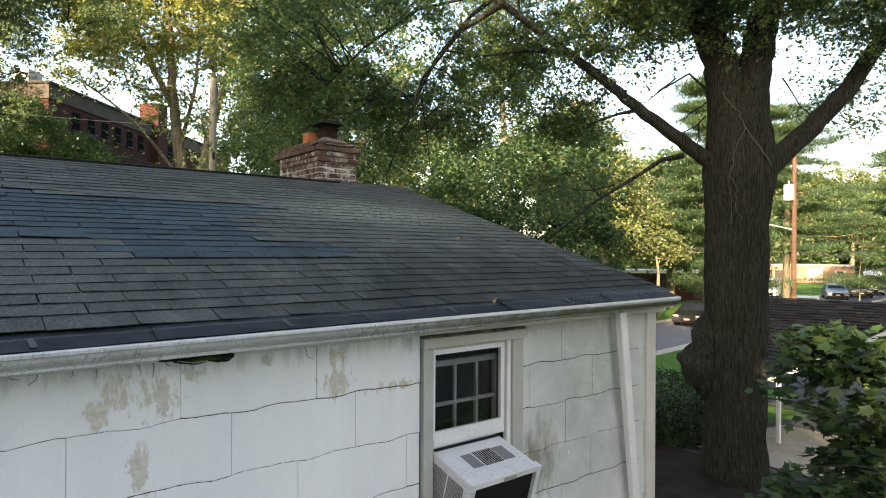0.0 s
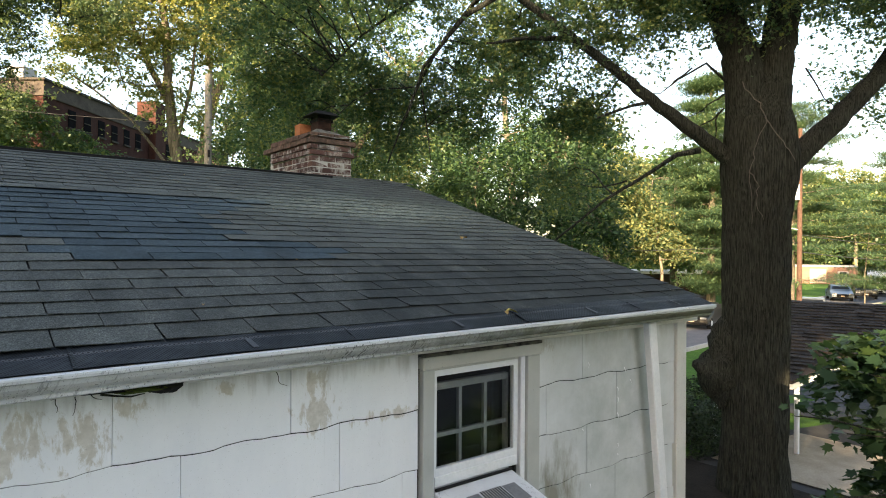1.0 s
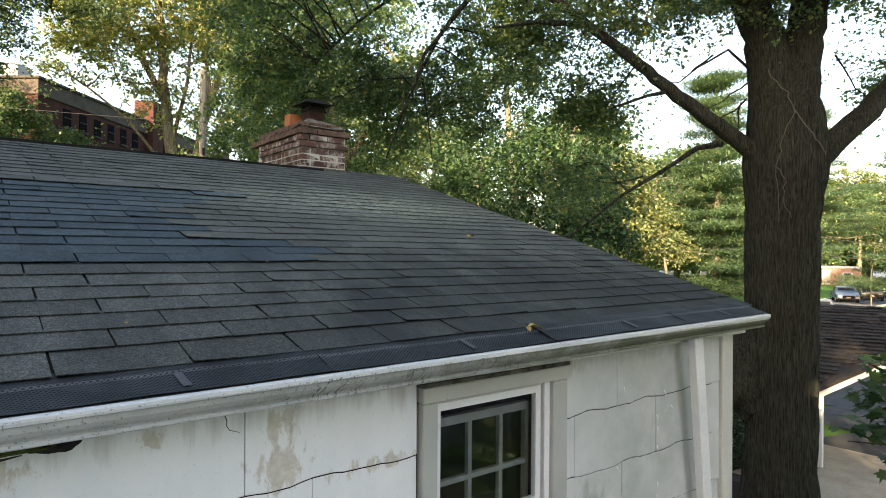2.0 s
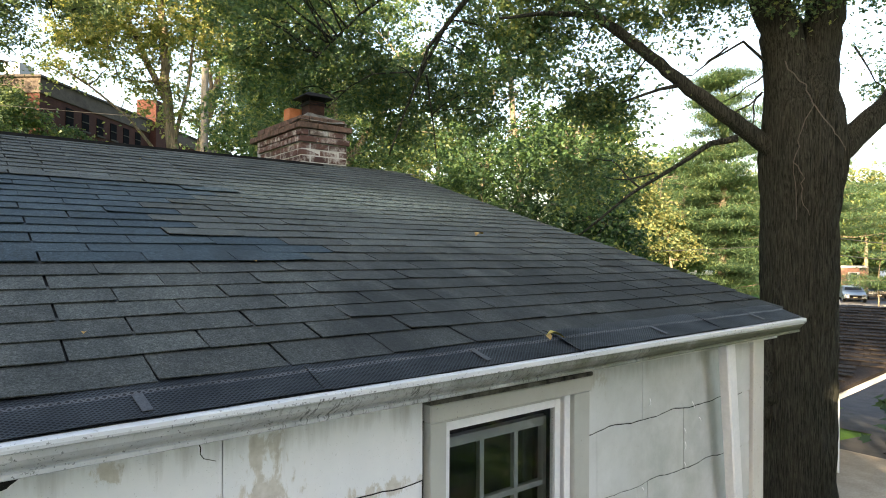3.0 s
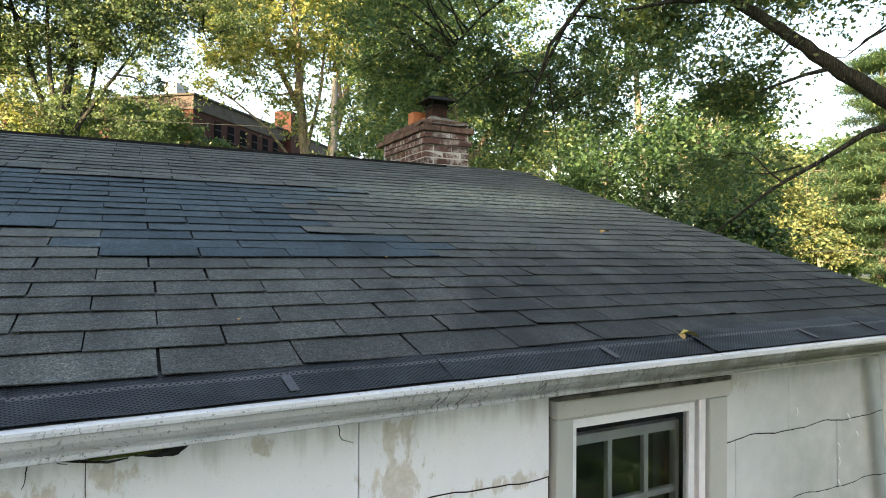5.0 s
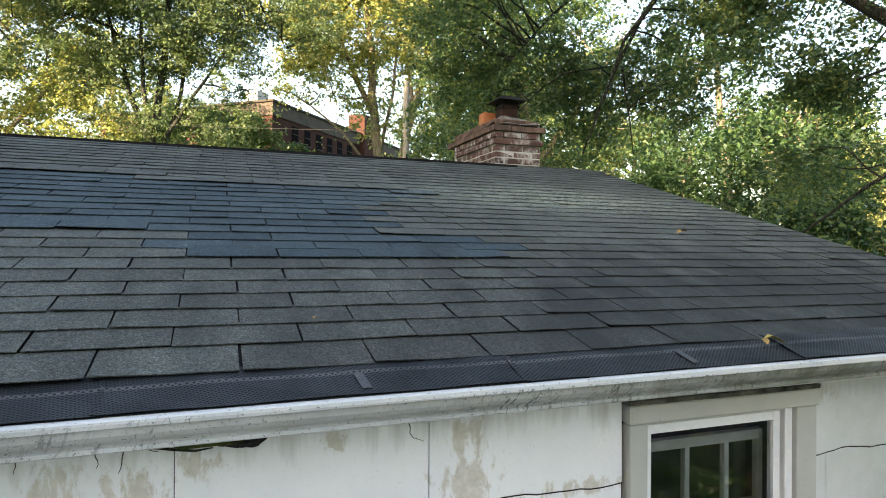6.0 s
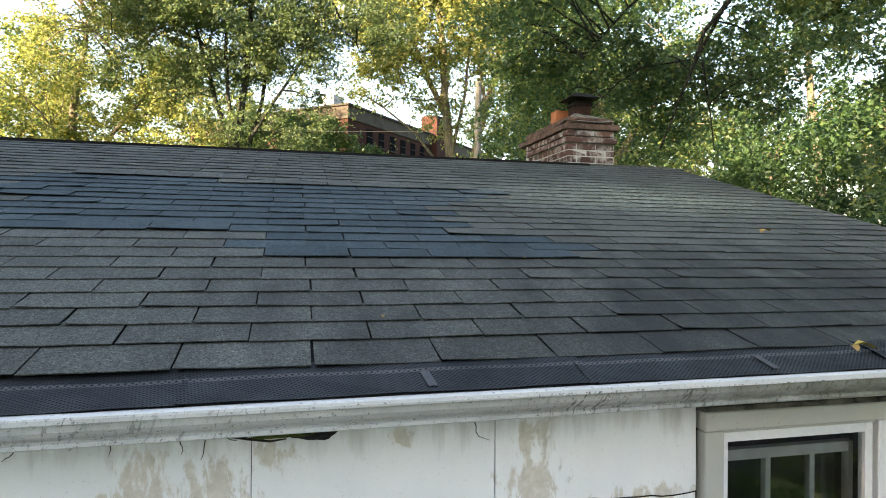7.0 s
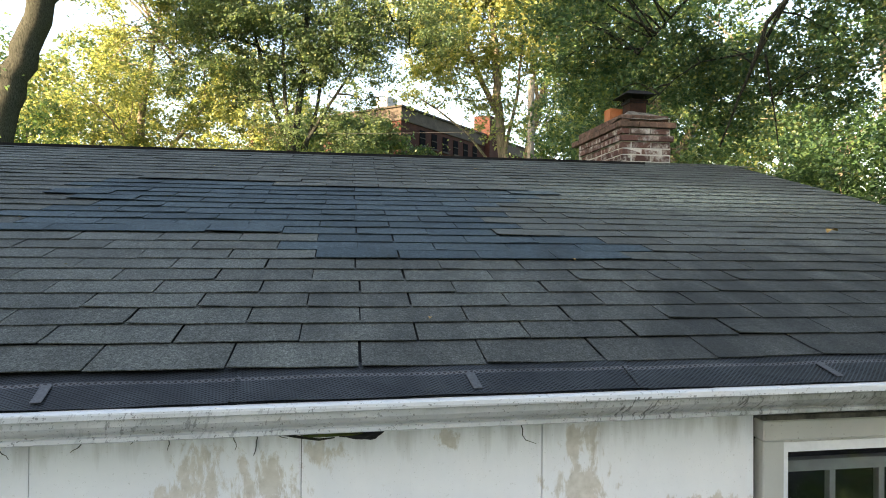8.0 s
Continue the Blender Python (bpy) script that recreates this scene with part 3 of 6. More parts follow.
house = thing("house", (WX0 / 2 + WX1 / 2, RIDGE_Y, FLOOR_Z), "small old house with white cement-shingle siding and a charcoal shingle roof", "house")


def hpart(name, bm, mat, label="", smooth=False, parent=None):
    ob = part(name, bm, mat, parent or house, label, smooth)
    if ob.parent is house:
        ob.location = -house.location
    return ob


# walls; the front wall is built round its window opening
OX0, OX1, OZ0, OZ1 = 0.50, 1.075, -1.26, -0.215
bm = bmesh.new()
for a, b, c, d in ((WX0, OX0, FLOOR_Z, -0.02), (OX1, WX1 - 0.02, FLOOR_Z, -0.02), (OX0, OX1, FLOOR_Z, OZ0), (OX0, OX1, OZ1, -0.02)):
    box_bm(a, b, 0.022, 0.16, c, d, bm=bm)
front_wall = hpart("front_wall", bm, DECK)
gable = [(0.0, FLOOR_Z), (DEPTH, FLOOR_Z), (DEPTH, -0.02), (RIDGE_Y, RIDGE_Z - 0.1), (0.0, -0.02)]
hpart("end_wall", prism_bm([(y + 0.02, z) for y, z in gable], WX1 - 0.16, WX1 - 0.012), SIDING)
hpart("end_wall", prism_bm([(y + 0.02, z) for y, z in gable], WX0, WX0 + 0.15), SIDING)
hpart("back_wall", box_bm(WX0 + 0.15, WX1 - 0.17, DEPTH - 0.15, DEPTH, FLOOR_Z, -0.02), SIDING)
# the room's darkness is put into near-black brown walls
ROOM = simple("unlit_room_brown", (0.025, 0.02, 0.016), (0.045, 0.037, 0.03), 3, 0.9, 0.1)
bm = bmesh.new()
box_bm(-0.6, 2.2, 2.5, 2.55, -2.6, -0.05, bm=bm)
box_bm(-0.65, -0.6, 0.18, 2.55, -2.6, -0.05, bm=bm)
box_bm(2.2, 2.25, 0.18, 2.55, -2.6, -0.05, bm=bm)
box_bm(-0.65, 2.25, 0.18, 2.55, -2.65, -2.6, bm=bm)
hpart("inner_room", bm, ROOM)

# wavy-butted cement shingles
_wave = random.Random(5)


def butt(x, c):
    """The wavy lower edge of course c."""
    return 0.0055 * math.sin(x * 15 + c * 1.7) + 0.003 * math.sin(x * 29 + c * 4.1) + 0.0012 * math.sin(x * 71 + c)


def siding_piece(a, b, z, h, c):
    """One shingle of course c between a and b, its head tucked under the wavy butt above."""
    n = max(4, int((b - a) / 0.035))
    bm = bmesh.new()
    rows = []
    off = _wave.uniform(-0.0015, 0.0015)
    tip = _wave.uniform(-0.002, 0.001)
    for i in range(n + 1):
        x = a + 0.0011 + (b - a - 0.0022) * i / n
        lo, hi = butt(x, c) + off, h + butt(x, c - 1) - 0.0036
        rows.append([bm.verts.new((x, yy + tip, z + zz)) for yy, zz in ((0.0055, hi), (0.003, lo + 0.003), (0.005, lo), (0.02, lo + 0.001), (0.02, hi - 0.022))])
    for p, q in zip(rows[:-1], rows[1:]):
        for k in range(4):
            bm.faces.new((p[k], p[k + 1], q[k + 1], q[k]))
    bm.faces.new(rows[0][::-1])
    bm.faces.new(rows[-1])
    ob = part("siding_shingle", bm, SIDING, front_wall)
    return ob


def siding_run(x_lo, x_hi, z, h, phase, c):
    """One course of shingles, 0.61 m each, cut at both ends."""
    k = math.floor((x_lo - phase) / 0.608)
    while phase + k * 0.608 < x_hi - 0.01:
        a, b = max(x_lo, phase + k * 0.608), min(x_hi, phase + (k + 1) * 0.608)
        if b - a > 0.02:
            siding_piece(a, b, z, h, c)
        k += 1


LEFT_PH = [-0.17, 0.04, -0.26, 0.02, -0.2, 0.06]
RIGHT_PH = [1.556, 1.87, 1.60, 1.862, 1.57, 1.86]
z = -0.38
for c in range(10):
    h = 0.268
    siding_run(WX0, 0.429, z, h, LEFT_PH[c % 6], c)
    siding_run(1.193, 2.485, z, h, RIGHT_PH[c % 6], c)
    if z < -1.3:
        siding_run(0.435, 1.19, z, h, 0.5 + 0.3 * (c % 2), c)
    z -= 0.268
FLAKE = simple("lifted_paint", (0.78, 0.79, 0.8), (0.84, 0.84, 0.84), 20, 0.6, 0.1)
_fl = random.Random(17)
for fx, fz in ((1.866, -0.47), (1.872, -0.53), (1.868, -0.62), (1.874, -0.80), (1.870, -0.86), (1.60, -0.30), (1.62, -0.98), (1.93, -0.36), (1.99, -0.44), (1.55, -0.66), (2.54, -0.55), (2.53, -0.8), (-0.2, -0.7), (0.22, -0.48), (-0.62, -0.55)):
    n, L = 5, _fl.uniform(0.012, 0.035)
    s = Soup()
    lean = _fl.uniform(-0.5, 0.5)
    vs = []
    for i in range(n + 1):
        t = i / n
        for w in (-0.002, 0.002):
            vs.append((fx + w * (1.4 - t) + lean * L * t * t, -0.004 - 0.006 * math.sin(t * 2.6), fz - L * t))
    vs += [(a, b + 0.0012, c) for a, b, c in vs]
    m = 2 * (n + 1)
    fs = []
    for i in range(n):
        a = 2 * i
        fs += [(a, a + 1, a + 3, a + 2), (m + a, m + a + 2, m + a + 3, m + a + 1), (a, a + 2, m + a + 2, m + a), (a + 1, m + a + 1, m + a + 3, a + 3)]
    s.add(vs, fs)
    link_mesh("paint_flake", s.mesh("paint_flake"), FLAKE, front_wall)
hpart("corner_board", box_bm(2.488, 2.60, -0.014, 0.022, FLOOR_Z, -0.06, 0.004), TRIM, "worn white corner board")
hpart("frieze_board", box_bm(WX0, WX1 + 0.06, -0.012, 0.02, -0.135, -0.02), TRIM)
hpart("fascia", box_bm(WX0, WX1 + 0.08, -0.045, -0.014, -0.13, 0.006, 0.003), TRIM)

# window, its casing and sash
window = hpart("window", box_bm(OX0, OX1, 0.10, 0.15, -0.235, -0.22), TRIM_TAN, "white storm window in worn casing above the air conditioner")
CAS = window
hpart("head_casing", box_bm(0.437, 1.19, -0.027, 0.018, -0.208, -0.1525, 0.004), TRIM_GRIME, parent=CAS)
# dark strip added in place of the gutter's shadow and grime
hpart("drip_cap", box_bm(0.432, 1.195, -0.030, 0.018, -0.152, -0.1365, 0.003), HEAD_SHADE, "dark strip for gutter shadow and grime over the casing", parent=CAS)
hpart("side_casing", box_bm(0.440, 0.503, -0.022, 0.018, -1.30, -0.210, 0.003), TRIM_TAN, parent=CAS)
hpart("side_casing", box_bm(1.098, 1.186, -0.022, 0.018, -1.30, -0.210, 0.003), TRIM_TAN, parent=CAS)
hpart("jamb", box_bm(1.064, 1.0955, -0.006, 0.09, -1.28, -0.212, 0.003), VINYL, parent=CAS)
# black strips fill the open channels, their shade put into the colour
hpart("channel", box_bm(1.051, 1.063, 0.026, 0.09, -1.28, -0.222), DECK, "black strip for the shaded storm-window channel", parent=CAS)
hpart("channel", box_bm(0.5035, 0.5055, -0.004, 0.09, -1.28, -0.212), DECK, parent=CAS)
hpart("stop", box_bm(0.506, 1.05, -0.004, 0.028, -0.2205, -0.2115, 0.002), TRIM_GRIME, parent=CAS)
hpart("window_sill", box_bm(0.43, 1.20, -0.06, 0.12, -1.32, -1.285, 0.006), TRIM, parent=CAS)


def ring_bm(x0, x1, z0, z1, w, y0, y1, wb=None):
    bm = bmesh.new()
    wb = wb or w
    box_bm(x0, x0 + w, y0, y1, z0, z1, bm=bm)
    box_bm(x1 - w, x1, y0, y1, z0, z1, bm=bm)
    box_bm(x0 + w, x1 - w, y0 + 0.001, y1, z1 - w, z1, bm=bm)
    box_bm(x0 + w, x1 - w, y0 + 0.001, y1, z0, z0 + wb, bm=bm)
    return bm


hpart("storm_frame", ring_bm(0.506, 1.05, -0.752, -0.222, 0.028, 0.004, 0.03, 0.085), VINYL, "white storm window frame", parent=CAS)
hpart("bottom_rail", box_bm(0.52, 1.036, -0.004, 0.003, -0.745, -0.70, 0.002), VINYL, parent=CAS)
pane = hpart("pane", box_bm(0.534, 1.022, 0.016, 0.020, -0.667, -0.25), GLASS, "storm glass reflecting trees", parent=CAS)
pane.visible_shadow = False
hpart("sash", ring_bm(0.53, 1.068, -0.76, -0.30, 0.032, 0.075, 0.105), GREY_PAINT, parent=CAS)
for mx in (0.735, 0.898):
    hpart("muntin", box_bm(mx - 0.009, mx + 0.009, 0.078, 0.1, -0.73, -0.33), GREY_PAINT, parent=CAS)
hpart("muntin", box_bm(0.56, 1.037, 0.077, 0.101, -0.553, -0.534), GREY_PAINT, parent=CAS)
inner = hpart("pane", box_bm(0.56, 1.037, 0.086, 0.09, -0.73, -0.33), GLASS, parent=CAS)
inner.visible_shadow = False

# gutter: an open trough with a moulded front, black mesh guard in panels
GX1 = 2.587
# outer skin first lip, then inner; close the section
prof = [(-0.046, -0.004), (-0.050, -0.086), (-0.172, -0.084), (-0.176, -0.072), (-0.186, -0.063), (-0.199, -0.052), (-0.202, -0.030), (-0.195, -0.030), (-0.194, -0.0205), (-0.214, -0.021), (-0.219, -0.0235), (-0.220, -0.036), (-0.209, -0.040),
        (-0.207, -0.054), (-0.196, -0.066), (-0.184, -0.075), (-0.182, -0.079), (-0.189, -0.081), (-0.190, -0.089), (-0.182, -0.093), (-0.045, -0.095)]
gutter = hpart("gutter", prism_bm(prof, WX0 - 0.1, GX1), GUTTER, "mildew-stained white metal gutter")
gutter.rotation_euler = (0, -0.006, 0)
cap_prof = [(-0.046, -0.002), (-0.219, -0.022), (-0.220, -0.038), (-0.207, -0.054), (-0.186, -0.076), (-0.188, -0.092), (-0.046, -0.096)]
hpart("end_cap", prism_bm(cap_prof, GX1 - 0.001, GX1 + 0.004), GUTTER, parent=gutter)


def guard_mat():
    """Black plastic with fine slots."""
    m, nt, sh = material("black_slotted_plastic", (0.02, 0.02, 0.023), 0.55)
    sh.inputs["Specular IOR Level"].default_value = 0.15
    ck = nt.nodes.new("ShaderNodeTexVoronoi")
    ck.feature = 'DISTANCE_TO_EDGE'
    ck.inputs["Scale"].default_value = 1.0
    ck.inputs["Randomness"].default_value = 0.05
    turn_ = nt.nodes.new("ShaderNodeMapping")
    turn_.inputs["Rotation"].default_value = (0, 0, radians(38))
    turn_.inputs["Scale"].default_value = (125, 125, 1)
    nt.links.new(coords(nt, (0.8, 1.25, 0)), turn_.inputs["Vector"])
    nt.links.new(turn_.outputs["Vector"], ck.inputs["Vector"])
    hole = ramp(nt, ck.outputs["Distance"], (0.13, (1, 1, 1)), (0.2, (0, 0, 0)))
    dust = noise_tex(nt, coords(nt), 5, 4, 0.6)
    col = mix(nt, hole, (0.002, 0.002, 0.003), ramp(nt, dust, (0.35, (0.020, 0.025, 0.030)), (0.72, (0.060, 0.070, 0.079))))
    sp_ = nt.nodes.new("ShaderNodeSeparateXYZ")
    nt.links.new(coords(nt), sp_.inputs[0])
    rib = maths(nt, 'LESS_THAN', maths(nt, 'ABSOLUTE', maths(nt, 'ADD', sp_.outputs[1], 0.104)), 0.0055)
    col = mix(nt, maths(nt, 'MULTIPLY', rib, maths(nt, 'MULTIPLY', maths(nt, 'ADD', maths(nt, 'MULTIPLY', hole, 0.7), 0.3), dust)), col, (0.16, 0.165, 0.18))
    nt.links.new(col, sh.inputs["Base Color"])
    bump(nt, sh, hole, 0.5, 0.002)
    return m


GUARD = guard_mat()
CLIP = simple("grey_dusty_plastic", (0.02, 0.021, 0.024), (0.07, 0.073, 0.08), 160, 0.5, 0.1)


def guard_mesh(w):
    ys = [(-0.030, 0.030), (-0.070, 0.0215), (-0.094, 0.0155), (-0.102, 0.0155), (-0.106, 0.0115), (-0.150, -0.003), (-0.190, -0.0155), (-0.198, -0.0165)]
    n = 8
    s = Soup()
    xs = [0.0, 0.012] + [w * i / n for i in range(1, n)] + [w + 0.02]
    n += 1
    vs = [(x, y, z + 0.0015 * math.sin(i * 1.9 + y * 40) + 0.0045 * max(0.0, 1 - x / 0.012)) for y, z in ys for i, x in enumerate(xs)]
    lo = [(x, y, z - 0.004) for x, y, z in vs]
    m = len(vs)
    fs = []
    for j in range(len(ys) - 1):
        for i in range(n):
            a = j * (n + 1) + i
            fs.append((a, a + n + 1, a + n + 2, a + 1))
            fs.append((m + a, m + a + 1, m + a + n + 2, m + a + n + 1))
    for j in range(len(ys) - 1):
        for i in (0, n):
            a = j * (n + 1) + i
            fs.append((a, m + a, m + a + n + 1, a + n + 1))
    s.add(vs + lo, fs)
    me = s.mesh("gutter_guard")
    me.materials.append(GUARD)
    return me


g_full, g_last = guard_mesh(0.912), guard_mesh(GX1 - 1.832)
clip_bm = box_bm(-0.011, 0.011, -0.165, -0.093, 0.0, 0.002, 0.0008)
clip_me = bpy.data.meshes.new("guard_clip")
clip_bm.to_mesh(clip_me)
clip_bm.free()
clip_me.materials.append(CLIP)
for k in range(-6, 3):
    x = 0.914 * k
    if x + 0.9 > GX1 + 0.3:
        continue
    ob = new("gutter_guard", g_last if k == 2 else g_full)
    ob.parent = gutter
    ob.location = (x, 0, 0.002 if k % 2 else 0.0)
    ob["label"] = "black slotted gutter guard panel"
    for cx in ((0.52,) if k < 2 else (0.4,)):
        c = new("guard_clip", clip_me)
        c.parent = gutter
        c.location = (x + cx, -0.02, 0.042)
        c.rotation_euler = (radians(17.8), 0, radians(6))

# downspout on its slant
ds = bmesh.new()
box_bm(-0.036, 0.036, -0.024, 0.024, -2.95, 0.0, 0.006, bm=ds)
down = hpart("downspout", ds, VINYL, "white rectangular downspout leaning on the wall")
down.location = Vector((2.035, -0.105, -0.09)) - house.location
down.rotation_euler = (radians(1.6), radians(-9.5), 0)
for zz in (-1.6, -2.4):
    hpart("strap", box_bm(-0.04, 0.04, -0.028, 0.03, zz - 0.012, zz + 0.012, 0.003), TRIM, parent=down)

# roof deck
RX0, RX1 = WX0 - 0.15, 2.715
th = 0.075
deck_prof = [(-0.05, ROOF_A - SLOPE * 0.05 - 0.012), (RIDGE_Y, RIDGE_Z - 0.012), (2 * RIDGE_Y + 0.05, ROOF_A - SLOPE * 0.05 - 0.012),
             (2 * RIDGE_Y + 0.05, ROOF_A - SLOPE * 0.05 - th), (RIDGE_Y, RIDGE_Z - th - 0.012), (-0.03, ROOF_A - SLOPE * 0.03 - th)]
roof = hpart("roof", prism_bm(deck_prof, RX0, RX1 - 0.012), DECK, "charcoal asphalt-shingle gable roof with a blue-black patch")
hpart("rake_board", prism_bm([(-0.04, ROOF_A - 0.10), (RIDGE_Y, RIDGE_Z - 0.115), (RIDGE_Y, RIDGE_Z - 0.025), (-0.04, ROOF_A - 0.02)], WX1 + 0.02, WX1 + 0.045), TRIM, parent=roof)

# asphalt tabs
EXPO = 0.1135                 # level distance between courses
TAB = 0.305
SL = math.atan(SLOPE)
_tabs = random.Random(11)


def tab_mesh(w, seed, mat):
    r = random.Random(seed)
    d, t = 0.150, 0.003
    n = 4
    bm = bmesh.new()
    rows = []
    lift = r.uniform(0.0, 0.0015)
    cor = (r.choice((0, 0, 0.004)), r.choice((0, 0, 0.004)))
    for (v, zz) in ((0.0, 0.0060), (0.05, 0.0050), (d, 0.0005)):
        rows.append([bm.verts.new((w * i / n + (r.uniform(-0.0015, 0.0015) if 0 < i < n else 0), v + (r.uniform(-0.0015, 0.0015) if v == 0 else 0),
                                   zz + (lift + cor[0] * (1 - i / n) ** 3 + cor[1] * (i / n) ** 3 if v == 0 else 0))) for i in range(n + 1)])
    low = [bm.verts.new((v.co.x, v.co.y + 0.001, v.co.z - t)) for v in rows[0]]
    for a, b in zip(rows[:-1], rows[1:]):
        for i in range(n):
            bm.faces.new((a[i], a[i + 1], b[i + 1], b[i]))
    for i in range(n):
        bm.faces.new((low[i], low[i + 1], rows[0][i + 1], rows[0][i]))
    for k in (0, n):
        side = [bm.verts.new((rows[j][k].co.x, rows[j][k].co.y, rows[j][k].co.z - t)) for j in (1, 2)]
        f1 = [low[k], rows[0][k], rows[1][k], side[0]]
        f2 = [side[0], rows[1][k], rows[2][k], side[1]]
        for f in (f1, f2):
            bm.faces.new(f if k else f[::-1])
    me = bpy.data.meshes.new("roof_shingle")
    bm.to_mesh(me)
    bm.free()
    me.materials.append(mat)
    return me


def in_patch(x, y):
    """The mended part of the roof, in newer blue-black tabs."""
    if y < 0.70 or y > (2.2 if x < -1.0 else 2.05):
        return False
    if y < 1.10:
        return -0.83 < x < 0.62 - 0.75 * (y - 0.70) and not (y > 1.0 and x > 0.35)
    return (-1.95 + 0.15 * math.sin(y * 9)) < x < (0.12 + max(0.0, (y - 1.62)) * 1.0)


VAR = 7
tab_old = [tab_mesh(TAB - 0.0055, s, SHINGLE) for s in range(VAR)]
tab_new = [tab_mesh(TAB - 0.0045, s + 50, SHINGLE_NEW) for s in range(VAR)]
ROT = Euler((SL, 0, 0))
far_old, far_new = Soup(), Soup()
M_ROT = np.array(ROT.to_matrix())
courses = int((RIDGE_Y + 0.055) / EXPO) + 1
_count = 0
for c in range(courses):
    y = -0.066 + (0.0 if c == 0 else 0.022) + EXPO * c
    if y > 3.465:
        break
    phase = -0.635 if c % 2 == 0 else -0.79
    phase += _tabs.uniform(-0.008, 0.008)
    k0 = math.floor((RX0 - phase) / TAB)
    k = k0
    while phase + k * TAB < RX1 - 0.02:
        a = phase + k * TAB
        k += 1
        if a < RX0 - 0.1:
            continue
        w = min(TAB, RX1 - a)
        new_tab = in_patch(a + TAB / 2, y + 0.03)
        jx, jy, jr = _tabs.uniform(-0.002, 0.002), _tabs.uniform(-0.002, 0.002), _tabs.uniform(-0.005, 0.005)
        src = tab_new[_tabs.randrange(VAR)] if new_tab else tab_old[_tabs.randrange(VAR)]
        loc = Vector((a + jx, y + jy, ROOF_A + SLOPE * (y + jy) - 0.004 + 0.004 * noise.noise(Vector((a * 0.9, y * 0.9, 0)))))
        if new_tab != in_patch(a + TAB / 2, y + 0.03 - EXPO) and y > 0.3:
            loc.z += 0.004 + 0.003 * _tabs.random()
        if y < 1.75 and -2.0 < a < 2.5 and w > TAB - 0.001 and _count < 300:
            ob = new("roof_shingle", src)
            ob.parent = roof
            ob.location = loc
            ob.rotation_euler = (SL, 0, jr)
            _count += 1
        else:
            co = np.array([v.co for v in src.vertices])
            if w < TAB - 0.001:
                co[:, 0] = np.minimum(co[:, 0], w)
            co = co @ M_ROT.T + np.array(loc)
            (far_new if new_tab else far_old).add(co, [tuple(p.vertices) for p in src.polygons])
for s, mat in ((far_old, SHINGLE_FAR), (far_new, SHINGLE_NEW_FAR)):
    if s.n:
        ob = link_mesh("shingle_field", s.mesh("shingle_field"), mat, roof)
        ob["kind"] = "stuff"
# plain rear slope and ridge caps
bm = prism_bm([(RIDGE_Y, RIDGE_Z), (2 * RIDGE_Y + 0.06, ROOF_A - 0.01), (2 * RIDGE_Y + 0.06, ROOF_A - 0.016), (RIDGE_Y, RIDGE_Z - 0.008)], RX0, RX1)
hpart("rear_slope", bm, SHINGLE, parent=roof)
cap_me = {}
for i in range(3):
    bm = prism_bm([(-0.12, -0.022 + 0.001 * i), (0.0, 0.0), (0.13, -0.13 * SLOPE + 0.004), (0.13, -0.13 * SLOPE - 0.002), (0.0, -0.006), (-0.12, -0.027)], 0.0, 0.30)
    for v in bm.verts:
        if v.co.x > 0.1:
            v.co.z -= 0.006
    me = bpy.data.meshes.new("ridge_cap")
    bm.to_mesh(me)
    bm.free()
    me.materials.append(SHINGLE)
    cap_me[i] = me
x = RX0
while x < RX1 - 0.05:
    ob = new("ridge_cap", cap_me[_tabs.randrange(3)])
    ob.parent = roof
    ob.location = (x, RIDGE_Y, RIDGE_Z + (-0.007 if x < 1.72 else -0.006) + 0.003 * noise.noise(Vector((x * 0.5, 2.0, 0))))
    ob.rotation_euler = (_tabs.uniform(-0.02, 0.02), 0, 0)
    x += 0.142

hpart("ridge_vent", prism_bm([(RIDGE_Y - 0.137, RIDGE_Z - 0.056), (RIDGE_Y, RIDGE_Z - 0.01), (RIDGE_Y + 0.118, RIDGE_Z - 0.05), (RIDGE_Y + 0.118, RIDGE_Z - 0.018), (RIDGE_Y, RIDGE_Z - 0.006), (RIDGE_Y - 0.137, RIDGE_Z - 0.020)], RX0, 1.85), DECK, "black ridge vent", parent=roof)

# chimney
CX0, CX1, CY0, CY1, CZ0 = 2.036, 2.56, 4.30, 5.48, 0.5
chimney = hpart("chimney", box_bm(CX0 + 0.005, CX1 - 0.005, CY0 + 0.005, CY1 - 0.004, CZ0, 1.66), MORTAR, "old red brick chimney with crumbling mortar")


def brick_mesh(lx, ly, seed):
    r = random.Random(seed)
    bm = box_bm(0, lx, 0, ly, 0, 0.057, 0.004)
    for v in bm.verts:
        v.co += Vector((r.uniform(-1, 1), r.uniform(-1, 1), r.uniform(-1, 1))) * 0.002
    me = bpy.data.meshes.new("brick")
    bm.to_mesh(me)
    bm.free()
    me.materials.append(BRICK)
    return me


bx = [brick_mesh(0.198, 0.095, s) for s in range(4)]
by = [brick_mesh(0.095, 0.198, s + 9) for s in range(4)]
hx = [brick_mesh(0.095, 0.095, s + 20) for s in range(3)]
_br = random.Random(3)
BRICK_OLD = simple("sooty_crumbling_brick", (0.055, 0.042, 0.034), (0.20, 0.125, 0.095), 17, 0.95, 0.7)
old_of = {}
for me in bx + by + hx:
    c_ = me.copy()
    c_.materials.clear()
    c_.materials.append(BRICK_OLD)
    old_of[me.name] = c_


